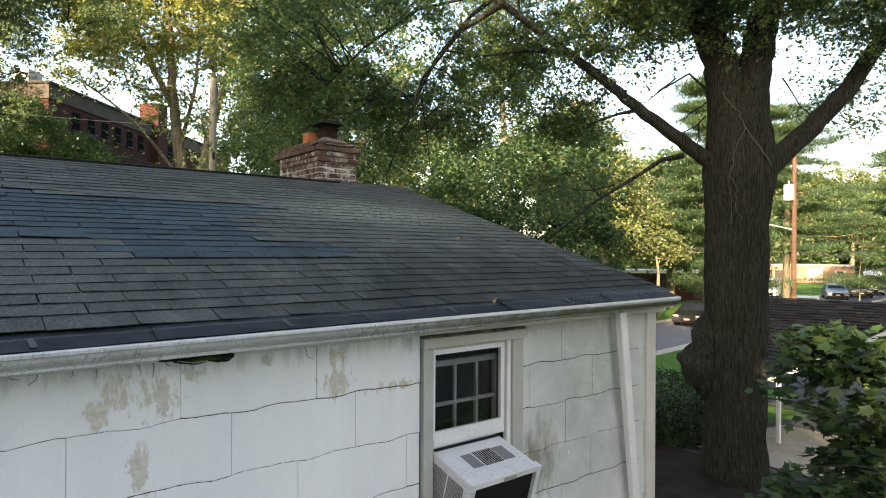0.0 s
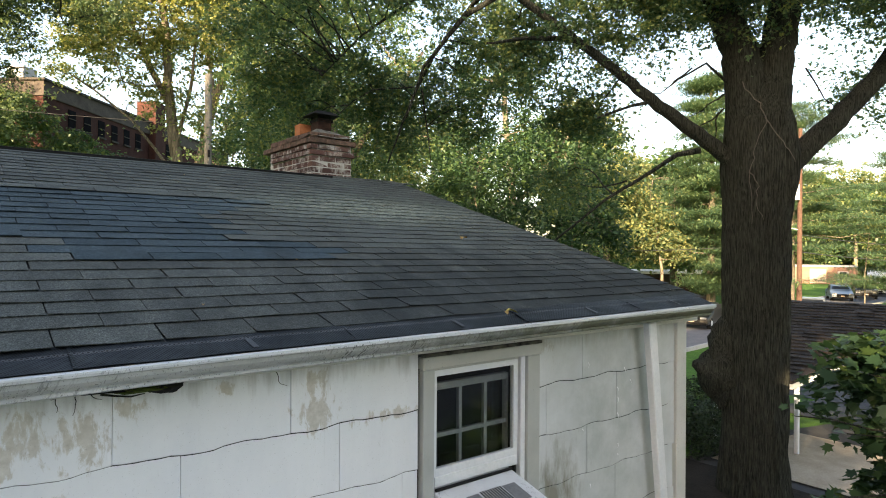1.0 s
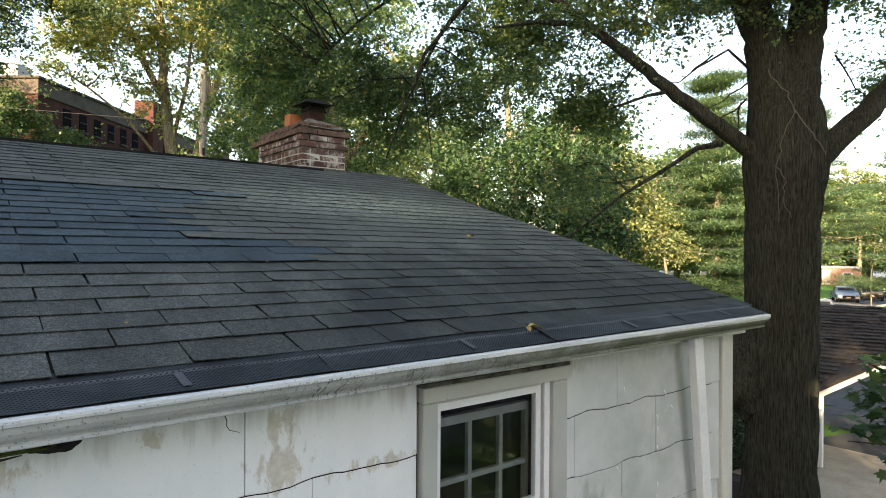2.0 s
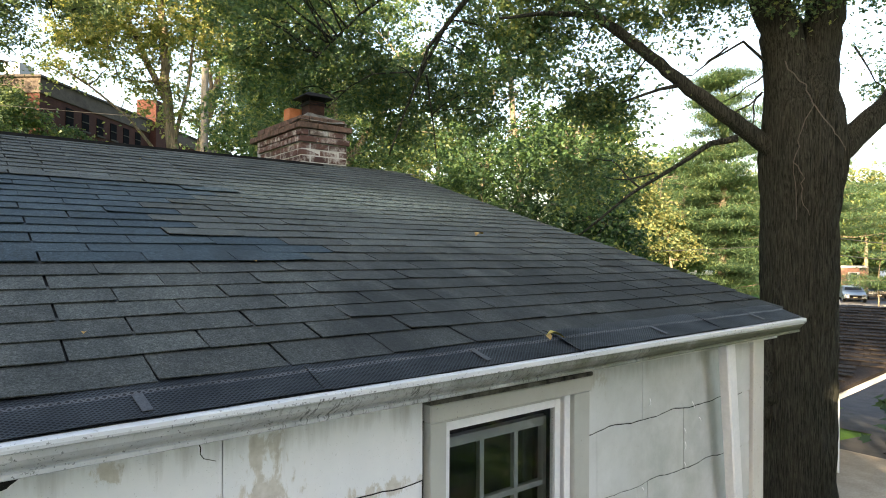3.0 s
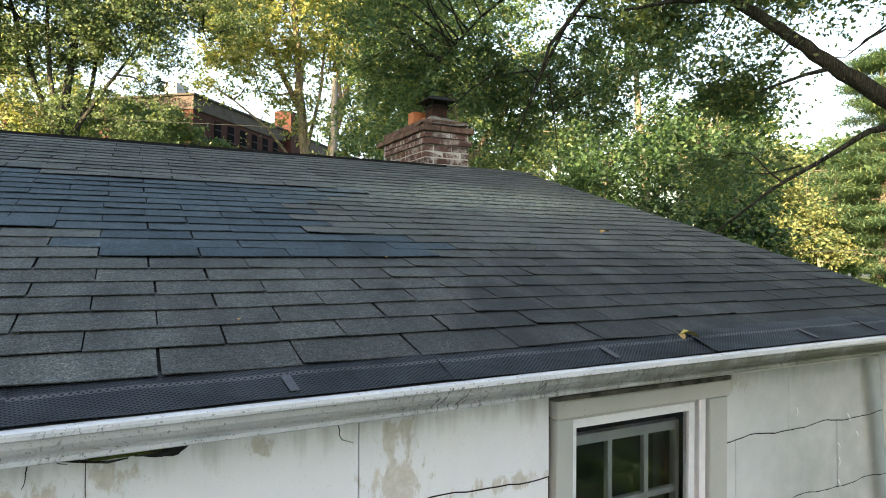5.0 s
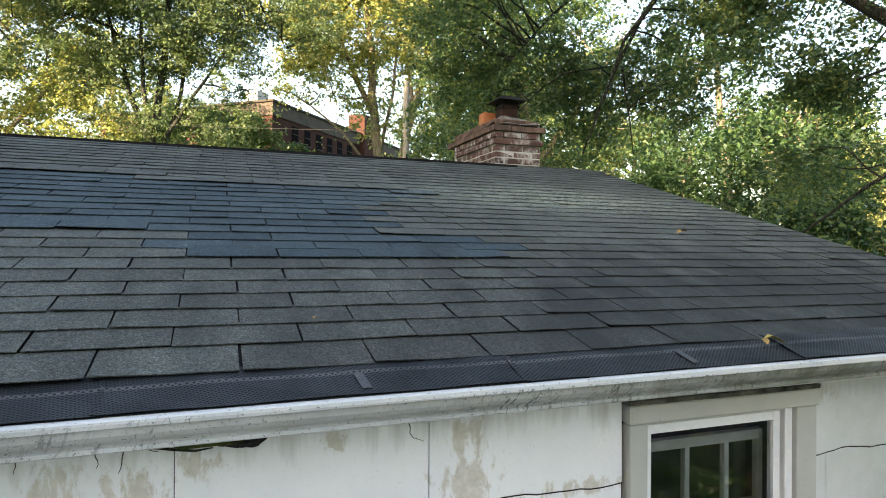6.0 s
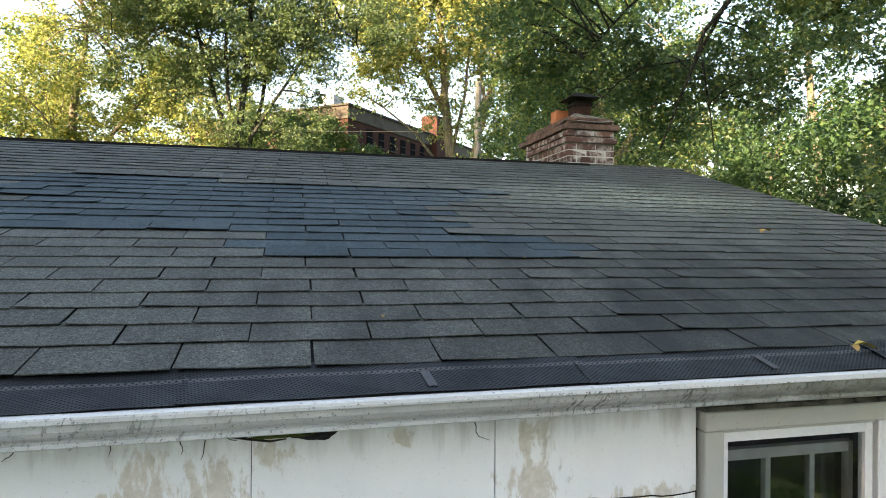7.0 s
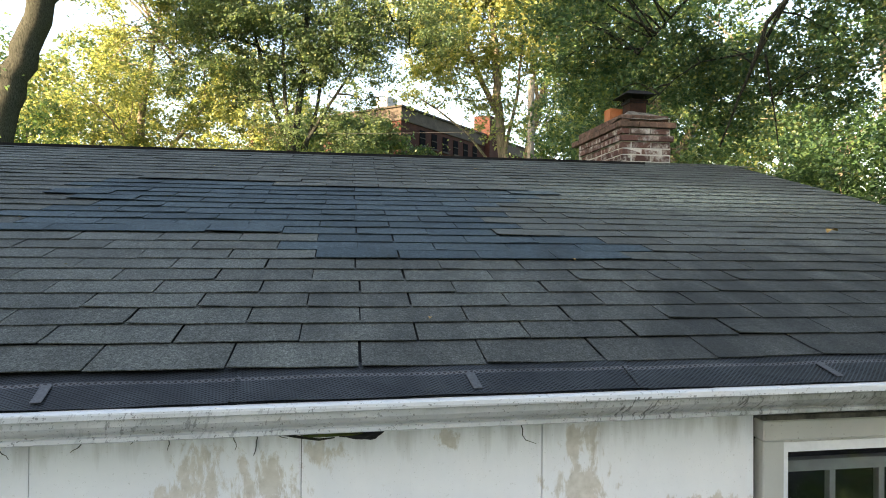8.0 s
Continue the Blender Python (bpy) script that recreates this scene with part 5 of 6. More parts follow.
# ---- background trees ----
# sun-touched yellow-green tree behind the ridge
make_tree("yellow_tree", (6.8, 26.6, -3.1),
          [([(6.8, 26.6, -3.1), (6.8, 26.6, 2), (6.6, 26.7, 4.2), (6.3, 26.9, 7), (6.2, 27, 9.5), (5.9, 27.2, 13)], 0.34, 0.12),
           ([(7.2, 26.3, 3.0), (7.6, 26, 5.5), (8.3, 25.4, 8.5), (8.9, 25, 11.5)], 0.22, 0.08), ([(6.4, 26.8, 6.5), (5.4, 27.6, 9), (4.6, 28.2, 11.5)], 0.16, 0.06),
           ([(6.6, 26.7, 3.5), (5.0, 27.8, 6.0), (3.6, 28.9, 7.4)], 0.07, 0.04), ([(6.9, 26.5, 2.4), (7.5, 26.2, 4.2), (7.9, 26.0, 7.5), (7.6, 26.2, 10.5)], 0.16, 0.06), ([(6.5, 26.7, 4.6), (7.1, 26.5, 7.4), (7.3, 26.3, 10.0)], 0.1, 0.05)],
          [(6.2, 27, 11.5, 3.4, 3, 3.2), (8.8, 25, 11, 2.4, 2.4, 2.6), (4.2, 28.5, 11.2, 2.6, 2.2, 2.4), (3.2, 29.2, 8.6, 2.0, 1.6, 1.1), (8.0, 26, 7.2, 1.6, 1.6, 1.8), (6.8, 27, 14.5, 4, 3.5, 3), (5.2, 27.4, 8.8, 1.6, 1.4, 1.3), (2.4, 29, 12.5, 2.4, 2.2, 2.0), (9.6, 25, 8.4, 1.8, 1.6, 1.6), (5.6, 27, 6.6, 1.3, 1.2, 1.0)],
          SUNLIT_LEAF, TREE_BARK, "tall tree with sunlit yellow-green leaves and pale limbs", 3000, 40, 0.18, 0.30, 31, 80, gap=-0.08)
# dark mass behind the chimney
make_tree("dark_tree", (10.5, 19.0, -3.1),
          [([(10.5, 19, -3.1), (10.4, 19, 2), (10.2, 19.2, 6), (9.8, 19.4, 10)], 0.35, 0.12), ([(10.3, 19, 3), (8.9, 20, 6), (8.0, 20.4, 8)], 0.16, 0.06), ([(10.3, 19, 3), (12, 17.8, 6), (13, 17, 8)], 0.16, 0.06)],
          [(9.6, 19.6, 7.8, 2.6, 2.6, 3.2), (11.6, 18.2, 7.2, 2.4, 2.4, 3.0), (10.4, 19, 3.4, 2.6, 2.4, 2.4), (12.6, 17.4, 3.2, 2.0, 2.0, 2.4), (10.3, 19.2, 11, 3.2, 3, 2.4), (7.5, 20.6, 3.6, 1.9, 1.5, 2.4), (8.3, 20.4, 2.0, 1.8, 1.5, 1.7), (6.7, 21.4, 3.6, 1.2, 1.1, 2.4), (8.9, 20.2, 4.6, 1.7, 1.5, 2.3), (7.6, 20.2, 6.6, 1.5, 1.4, 1.6), (8.6, 20.0, 8.2, 1.6, 1.4, 1.8)],
          GREEN_LEAF, TREE_BARK, "leafy dark green tree behind the chimney", 3100, 40, 0.15, 0.27, 32, 70, gap=-0.03)
# mixed growth to the far side of the rake
make_tree("mixed_tree", (16.5, 15.5, -3.4),
          [([(16.5, 15.5, -3.4), (16.5, 15.5, 1), (16.3, 15.6, 4.5), (16.0, 15.8, 8)], 0.25, 0.08), ([(16.4, 15.5, 2), (17.6, 14.4, 4), (18.4, 13.8, 5.6)], 0.12, 0.05)],
          [(15.6, 16.2, 4.6, 2.2, 2.2, 2.4), (17.4, 14.4, 4.0, 1.8, 1.8, 2.2), (15.4, 15.6, 1.2, 2.6, 2.0, 1.8), (18.0, 14.2, 0.8, 2.2, 1.8, 1.6), (16, 15.8, 7.6, 2.2, 2.2, 1.6)],
          MAPLE_LEAF, TREE_BARK, "mixed green tree with pale bare limbs", 1700, 38, 0.15, 0.26, 33, 60, gap=0.12)
make_tree("yellow_tree", (27.0, 20.0, -4.2),
          [([(27, 20, -4.2), (27, 20, 2), (26.8, 20.2, 6), (26.5, 20.4, 9)], 0.28, 0.1), ([(27, 20, 2.5), (25.5, 21, 5), (24.6, 21.8, 7)], 0.14, 0.05)],
          [(26.4, 20.4, 6.4, 2.8, 2.6, 2.8), (24.6, 21.8, 5.2, 2.0, 2.0, 2.4), (27, 19.4, 2.2, 2.4, 2.2, 1.8)],
          SUNLIT_LEAF, TREE_BARK, "sunlit yellow tree turning orange beyond the oak", 1100, 38, 0.2, 0.34, 34)
# far wall of woods
for i, (bx_, by_, h, sd) in enumerate(((21, 27, 9, 41), (14.5, 31, 12, 42), (-6.0, 35.0, 13, 43), (34, 24, 8, 44), (-14, 33, 12, 45), (18, 36, 13, 46))):
    make_tree("woodland_tree", (bx_, by_, -3.6), [([(bx_, by_, -3.6), (bx_, by_, 2), (bx_ + 0.3, by_, h * 0.7)], 0.3, 0.1)],
              [(bx_, by_, h * 0.55, 3.6, 3.2, h * 0.4), (bx_ + 1.5, by_ - 1, h * 0.25, 3.0, 2.6, h * 0.3)],
              GREEN_LEAF if i == 1 else YELLOW_LEAF, TREE_BARK, "tree in the woods behind, partly sunlit", 1500, 34, 0.24, 0.42, sd, 30, gap=-0.06, group="woods behind the house")

make_tree("woodland_tree", (16.0, 23.2, -3.6), [([(16, 23.2, -3.6), (16, 23.2, -1), (16.2, 23.2, 2.4)], 0.2, 0.08)], [(16, 23, 1.2, 3.0, 3.0, 2.2), (18.6, 22.2, 0.4, 2.2, 2.0, 1.8)],
          GREEN_LEAF, TREE_BARK, "low bushy tree in the woods behind", 700, 32, 0.26, 0.4, 47, 20, gap=-0.2, group="woods behind the house")
make_tree("small_tree", (0.8, 27.3, -3.1), [([(0.8, 27.3, -3.1), (0.8, 27.3, 1), (0.7, 27.3, 4.5)], 0.16, 0.05)],
          [(0.2, 27.3, 5.0, 2.1, 1.8, 1.4), (2.2, 26.8, 3.9, 1.8, 1.5, 1.3), (-1.6, 27.5, 5.4, 1.6, 1.4, 1.4)], GREEN_LEAF, TREE_BARK, "bushy small green tree before the brick building", 1100, 40, 0.16, 0.24, 38, 30, gap=-0.05)

# trees on the other side of the ridge
make_tree("shade_tree", (-2.6, 22.8, -3.1),
          [([(-2.6, 22.8, -3.1), (-2.6, 22.8, 2), (-2.7, 23, 4.6), (-2.4, 23, 8), (-2.2, 23, 12)], 0.2, 0.08), ([(-2.7, 23, 3.6), (-3.6, 23.2, 6), (-4.4, 23.3, 9)], 0.13, 0.05),
           ([(-2.6, 23, 4), (-1.4, 22.8, 6), (-0.4, 22.7, 7.6)], 0.09, 0.04), ([(-2.6, 23, 3.2), (-1.9, 23.2, 6), (-1.5, 23.3, 9)], 0.1, 0.05), ([(-2.7, 22.9, 3.4), (-3.1, 22.6, 6), (-3.2, 22.5, 9)], 0.11, 0.05)],
          [(-3.4, 23, 9.6, 3.8, 2.8, 3.2), (-0.8, 22.6, 8.6, 2.0, 1.8, 1.8), (-5.8, 23.2, 8.0, 2.6, 2.0, 2.4), (-2.2, 23, 4.6, 2.6, 2.0, 1.4), (-0.6, 23, 5.2, 1.4, 1.2, 1.2), (1.2, 22.5, 9.9, 2.0, 1.6, 1.4), (-0.2, 22.6, 7.2, 1.2, 1.2, 1.4), (-6.2, 23.2, 11, 3.0, 2.2, 1.6), (-2.6, 22.6, 8.8, 2.6, 1.6, 2.4), (-3.8, 22.6, 10.5, 2.4, 1.6, 1.6), (2.4, 22.4, 9.0, 1.8, 1.4, 0.9)],
          GREY_LEAF, OAK_BARK, "grey-green shade tree with many stems", 4200, 44, 0.125, 0.27, 35, 90, gap=-0.09)
make_tree("yellow_tree", (-9.0, 24.5, -3.1),
          [([(-9, 24.5, -3.1), (-9, 24.5, 2), (-8.8, 24.5, 5.5), (-8.4, 24.6, 9)], 0.26, 0.08), ([(-9, 24.5, 2.4), (-7.2, 24, 4.8), (-6.2, 23.8, 6)], 0.12, 0.05)],
          [(-8.4, 24.5, 7.2, 3.4, 2.6, 2.8), (-6.4, 24, 4.4, 2.6, 2.0, 1.8), (-11.0, 24.5, 4.6, 2.6, 2.2, 2.0), (-8.6, 25, 10.8, 3.2, 2.6, 2.0), (-9, 24, 3.6, 4.0, 1.8, 1.0), (-5.0, 22.6, 4.3, 2.0, 1.4, 1.3), (-5.6, 23, 7.0, 1.6, 1.4, 1.4), (-3.4, 22.2, 3.6, 1.6, 1.0, 0.8)],
          SUNLIT_LEAF, TREE_BARK, "yellow-green tree glowing in low sun", 2700, 48, 0.13, 0.26, 36, 80, gap=0.11)
make_tree("leaning_tree", (-11.9, 20.4, -3.1),
          [([(-12.4, 20.4, -3.1), (-12.2, 20.4, 2), (-11.9, 20.4, 4.2), (-11.2, 20.3, 6.4), (-10.7, 20.2, 8.2), (-10.1, 20.1, 11.0)], 0.58, 0.36), ([(-10.9, 20.2, 7.6), (-9.9, 20.1, 8.6), (-8.6, 20, 10)], 0.14, 0.06)],
          [(-10.5, 20.2, 10.6, 3.0, 2.4, 1.8), (-13.4, 21, 6.5, 1.4, 1.6, 2.4), (-12.4, 22, 4.4, 2.2, 1.5, 1.6)], GREEN_LEAF, OAK_BARK, "leaning dark tree trunk at the yard's edge", 800, 36, 0.15, 0.34, 37, 40)


def pine(base, h, seed, reach, first=0.12):
    """A pine with level, layered boughs."""
    rng = np.random.default_rng(seed)
    t = thing("pine_tree", base, "tall pine with level layered boughs", "tree", "pines by the street")
    s = Soup()
    b = np.array(base, float)
    s.tube([tuple(b), tuple(b + (0.1, 0, h * 0.5)), tuple(b + (0, 0.1, h))], [0.32, 0.22, 0.04], 9)
    cs = []
    z = h * first
    while z < h * 0.98:
        for _ in range(6):
            a = rng.uniform(0, 6.283)
            L = reach * (1.05 - 0.75 * z / h) * rng.uniform(0.4, 1.3)
            p = b + np.array([0, 0, z + rng.uniform(-0.035, 0.035) * h])
            q = p + np.array([math.cos(a) * L, math.sin(a) * L, L * rng.uniform(-0.05, 0.14)])
            s.tube(wander(p, q, 4, 0.1, rng), [0.06, 0.05, 0.035, 0.02, 0.008], 5)
            for f in np.linspace(0.3, 1.0, 7):
                cs.append(p + (q - p) * f + rng.normal(0, 0.3, 3) * np.array([1, 1, 0.25]))
        z += h * 0.055
    tr = link_mesh("trunk", s.mesh("pine_trunk"), TREE_BARK, t, smooth=True)
    tr.location = -Vector(base)
    pts = np.repeat(np.array(cs), 170, 0) + rng.normal(0, 1, (len(cs) * 170, 3)) * np.array([0.55, 0.55, 0.11])
    cr = link_mesh("crown", leaves_mesh("pine_crown", pts, 0.28, rng, "needle", -0.1, 0.8), PINE_LEAF, t)
    cr.location = -Vector(base)
    return t


pine((40.5, 20.0, -4.2), 17.5, 51, 4.6)
pine((52.5, 19.6, -4.2), 17.0, 52, 7.0, 0.3)
pine((66.0, 10.5, -4.2), 18.0, 55, 8.0, 0.22)
pine((62.0, 13.5, -4.2), 15.0, 54, 6.5)

make_tree("yellow_sapling", (36.0, 21.0, -4.2), [([(36, 21, -4.2), (36, 21, -1), (35.7, 21.4, 2.6)], 0.14, 0.05)],
          [(35.7, 21.4, 1.5, 1.8, 1.6, 1.2), (37.0, 20.4, 0.4, 1.3, 1.2, 0.7), (34.4, 22.4, 2.4, 1.4, 1.3, 1.0)], YELLOW_LEAF, TREE_BARK, "young roadside tree with sunny yellow-green leaves", 420, 32, 0.2, 0.28, 96, 16)

# hedge beside the lawn
hd = thing("hedge", (8.9, 4.6, -3.1), "dense clipped dark green hedge", "hedge")
rng = np.random.default_rng(61)
hb = Soup()
for k in range(14):
    p = (8.0 + 0.12 * k, 4.1 - 0.07 * k, -3.15)
    hb.tube(wander(p, (p[0] + rng.uniform(-0.3, 0.3), p[1] + rng.uniform(-0.3, 0.3), -2.2), 4, 0.2, rng), [0.02, 0.017, 0.013, 0.01, 0.006], 5)
hs = link_mesh("stems", hb.mesh("hedge_stems"), OAK_BARK, hd)
hs.location = -Vector((8.9, 4.6, -3.1))
hc = in_blobs([(8.1, 4.0, -2.7, 0.7, 0.7, 0.62), (8.7, 3.5, -2.7, 0.75, 0.7, 0.6), (9.3, 3.1, -2.75, 0.7, 0.7, 0.55), (9.7, 4.2, -2.6, 0.7, 0.7, 0.6)], 4200, rng, 0.7)
hl = link_mesh("foliage", leaves_mesh("hedge_leaves", clumped(hc, 4, 0.05, rng), 0.06, rng, "oval", 0.0, 0.4), HEDGE_LEAF, hd)
hl.location = -Vector((8.9, 4.6, -3.1))

# trees down the street
for i, (bx_, by_, h, sd) in enumerate(((58, 32, 9, 81), (74, 38, 11, 82), (92, 44, 12, 83), (112, 34, 11, 84), (118, 20, 12, 85), (121, 47, 17, 86), (44, 25, 9, 87), (127, 42, 18, 88), (132, 37, 18, 89), (110, 48, 16, 90))):
    make_tree("street_tree", (bx_, by_, -4.2), [([(bx_, by_, -4.2), (bx_, by_, 2), (bx_ + 0.3, by_, h * 0.7)], 0.35, 0.1)],
              [(bx_, by_, h * 0.5, 4.6, 4.6, h * 0.5), (bx_ + 2, by_ - 3, h * 0.2, 4.0, 4.0, h * 0.35), (bx_ - 2, by_ + 3, h * 0.2, 4.0, 4.0, h * 0.35)],
              YELLOW_LEAF if i % 3 else GREEN_LEAF, TREE_BARK, "leafy street tree in warm low sun", 800, 30, 0.5, 0.8, sd, 12, group="street trees")

for i, (bx_, by_) in enumerate(((109, 76), (114, 68), (119, 60), (124, 52), (128, 45), (131, 38), (133, 31), (135, 24), (90, 62), (98, 57))):
    make_tree("far_tree", (bx_, by_, -4.2), [([(bx_, by_, -4.2), (bx_, by_, 2), (bx_ + 0.3, by_, 10)], 0.4, 0.12)],
              [(bx_, by_, 8.5, 5.4, 5.4, 7.0), (bx_ + 1, by_ - 2, 1.0, 5.2, 5.2, 5.0)],
              GREEN_LEAF, TREE_BARK, "dense dark tree far down the street", 620, 30, 0.85, 1.15, 120 + i, 8, gap=-0.3, group="far trees down the street")

make_tree("yellow_sapling", (60.4, 16.8, -4.2), [([(60.4, 16.8, -4.2), (60.4, 16.8, -1.5), (60.6, 16.4, 3.6)], 0.06, 0.03)],
          [(60.6, 16.4, 1.4, 0.9, 0.9, 0.9), (60.1, 16.7, 3.2, 1.6, 1.4, 1.0), (61.2, 15.8, 2.8, 1.2, 1.2, 0.9)], YELLOW_LEAF, TREE_BARK, "slim young tree with yellow leaves by the street", 220, 30, 0.24, 0.3, 95, 10)

# unseen trees added towards the low sun, to keep house, roof and oak shaded
SUN_BLOCKERS = [((-15.0, 7.0), [(-15, 7.0, 7.0, 2.8, 3.2, 8.0)]),
         ((-14.0, 1.2), [(-14, 1.2, 4.5, 2.6, 2.9, 6.8), (-14, 0.4, 1.0, 2.2, 2.4, 4.0)]),
         ((-14.5, -2.6), [(-14.5, -2.6, 4.5, 2.6, 2.8, 6.8), (-14.5, -2.0, 0.6, 2.2, 2.4, 3.6)]),
         ((-14.0, -6.4), [(-14, -6.4, 4.5, 2.6, 2.6, 6.4), (-14, -7.3, 4.5, 2.4, 2.0, 5.4), (-14, -5.6, 0.6, 2.2, 2.4, 3.6)]),
         ((-14.5, -11.4), [(-14.5, -11.8, 11.2, 2.6, 2.8, 2.8), (-14.5, -11.8, -0.4, 2.2, 3.0, 2.6)]),
         ((-14.0, -17.0), [(-14, -17, 4.0, 2.6, 2.8, 6.6)]),
         ((-14.5, -22.0), [(-14.5, -22, 4.0, 2.6, 3.2, 6.8)]),
         ((-14.0, -27.5), [(-14, -27.5, 4.0, 2.6, 3.2, 6.6)])]
for i, ((bx_, by_), blobs) in enumerate(SUN_BLOCKERS):
    make_tree("sun_block_tree", (bx_, by_, -3.1), [([(bx_, by_, -3.1), (bx_, by_, 1), (bx_ + 0.2, by_, 7.0)], 0.3, 0.1)], blobs,
              GREEN_LEAF, TREE_BARK, "broad unseen tree added to block the low sun", 2200, 34, 0.46, 0.55, 71 + i, 20, shell=0.05, gap=-0.2, group="yard trees")
# unseen trees added across the garden, to dim the wall and fill reflections
for i, (bx_, by_, h) in enumerate(((-12, -44, 7), (-2, -46, 7), (9.5, -22, 12), (16, -19, 12))):
    make_tree("sky_block_tree", (bx_, by_, -3.1), [([(bx_, by_, -3.1), (bx_, by_, 1), (bx_ + 0.2, by_, h * 0.7)], 0.3, 0.1)],
              [(bx_, by_, h * 0.42, 3.8, 3.0, h * 0.5), (bx_ - 2, by_, h * 0.1, 2.8, 2.4, h * 0.36)],
              GREEN_LEAF, TREE_BARK, "unseen green tree added across the garden to dim the wall", 900, 28, 0.4, 0.55, 91 + i, 20, gap=-0.15, shell=0.1, group="garden trees")


make_tree("garden_shrub", (4.7, -3.5, -3.1), [([(4.7, -3.5, -3.1), (4.7, -3.5, -2.6), (4.6, -3.4, -1.9)], 0.04, 0.015)],
          [(4.6, -3.5, -2.3, 1.1, 0.8, 0.7), (6.0, -4.6, -2.4, 1.0, 0.9, 0.7)], MAPLE_LEAF, TREE_BARK, "low green shrub mirrored in the window glass", 200, 26, 0.1, 0.16, 97, 20, gap=-0.2)
for bx_, by_, sd in ((12.6, 13.0, 98), (13.6, 10.2, 99)):
    make_tree("bushy_tree", (bx_, by_, -3.4), [([(bx_, by_, -3.4), (bx_, by_, -1.4), (bx_ + 0.2, by_, 0.8)], 0.16, 0.06)],
              [(bx_, by_, 0.2, 1.9, 1.8, 1.9), (bx_ + 0.8, by_ + 0.6, -1.4, 1.6, 1.6, 1.3), (bx_, by_, 2.6, 2.1, 2.0, 2.0)], MAPLE_LEAF, TREE_BARK, "low bushy green tree beyond the roof edge", 900, 30, 0.15, 0.24, sd, 20, gap=-0.05, group="bushy trees beyond the roof")


# ---- brick apartment building behind the trees ----
def far_building():
    b = thing("apartment_building", (5.8, 41.3, -3.1), "long red brick apartment building with a parapet, shade painted into its brick", "building")
    c0 = Vector((2.6, 37.6, 0))
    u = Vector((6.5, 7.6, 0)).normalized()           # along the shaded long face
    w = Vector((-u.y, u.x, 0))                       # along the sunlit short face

    def P(a, d, z):
        q = c0 + u * a + w * d
        return (q.x - b.location.x, q.y - b.location.y, z - b.location.z)

    def slab(a0, a1, d0, d1, z0, z1, bm=None):
        bm = bm or bmesh.new()
        lo = [bm.verts.new(P(a, d, z0)) for a, d in ((a0, d0), (a1, d0), (a1, d1), (a0, d1))]
        hi = [bm.verts.new(P(a, d, z1)) for a, d in ((a0, d0), (a1, d0), (a1, d1), (a0, d1))]
        for i in range(4):
            bm.faces.new((lo[i], lo[(i + 1) % 4], hi[(i + 1) % 4], hi[i]))
        bm.faces.new(hi)
        bm.faces.new(lo[::-1])
        bmesh.ops.recalc_face_normals(bm, faces=bm.faces[:])
        return bm
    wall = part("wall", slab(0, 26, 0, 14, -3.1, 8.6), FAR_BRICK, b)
    part("parapet", slab(-0.08, 26.08, -0.08, 14.08, 8.6, 9.42), PARAPET, b, "grey-brown parapet band")
    part("coping", slab(-0.2, 26.2, -0.2, 14.2, 9.42, 9.54), DARK_PAINT, b)
    part("roof_vent", slab(0.5, 1.6, 1.5, 2.4, 9.54, 10.4), GREY_PAINT, b, "pale grey roof vent box")
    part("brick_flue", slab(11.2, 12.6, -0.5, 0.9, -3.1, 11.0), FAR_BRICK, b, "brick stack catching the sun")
    part("fire_platform", slab(5.2, 10.2, -1.0, -0.05, 5.35, 5.43), DARK_PAINT, b, "iron fire-escape landing")
    for k in range(11):
        part("rail_bar", slab(5.2 + 0.5 * k, 5.24 + 0.5 * k, -1.0, -0.96, 5.43, 6.3), DARK_PAINT, b)
    part("hand_rail", slab(5.2, 10.24, -1.0, -0.95, 6.3, 6.36), DARK_PAINT, b)
    for k in range(8):
        part("ladder_step", slab(6.0 - 0.22 * k, 6.25 - 0.22 * k, -0.95, -0.35, 5.2 - 0.3 * k, 5.25 - 0.3 * k), DARK_PAINT, b)
    part("vent_pipe", slab(7.6, 7.85, 3, 3.25, 9.75, 11.0), GREY_PAINT, b)
    for fl in range(4):
        z0 = -1.25 + fl * 2.85
        for k in range(10):
            a = 2.1 + k * 1.45
            if 10.6 < a < 13.0:
                continue
            win = part("window", slab(a, a + 0.68, -0.03, 0.05, z0, z0 + 1.02), FAR_WINDOW, b)
            part("window_frame", slab(a, a + 0.68, -0.06, -0.03, z0 + 0.49, z0 + 0.54), DARK_PAINT, win)
            part("window_sill", slab(a - 0.06, a + 0.74, -0.12, 0.0, z0 - 0.1, z0), DARK_PAINT, win)
    return b


far_building()


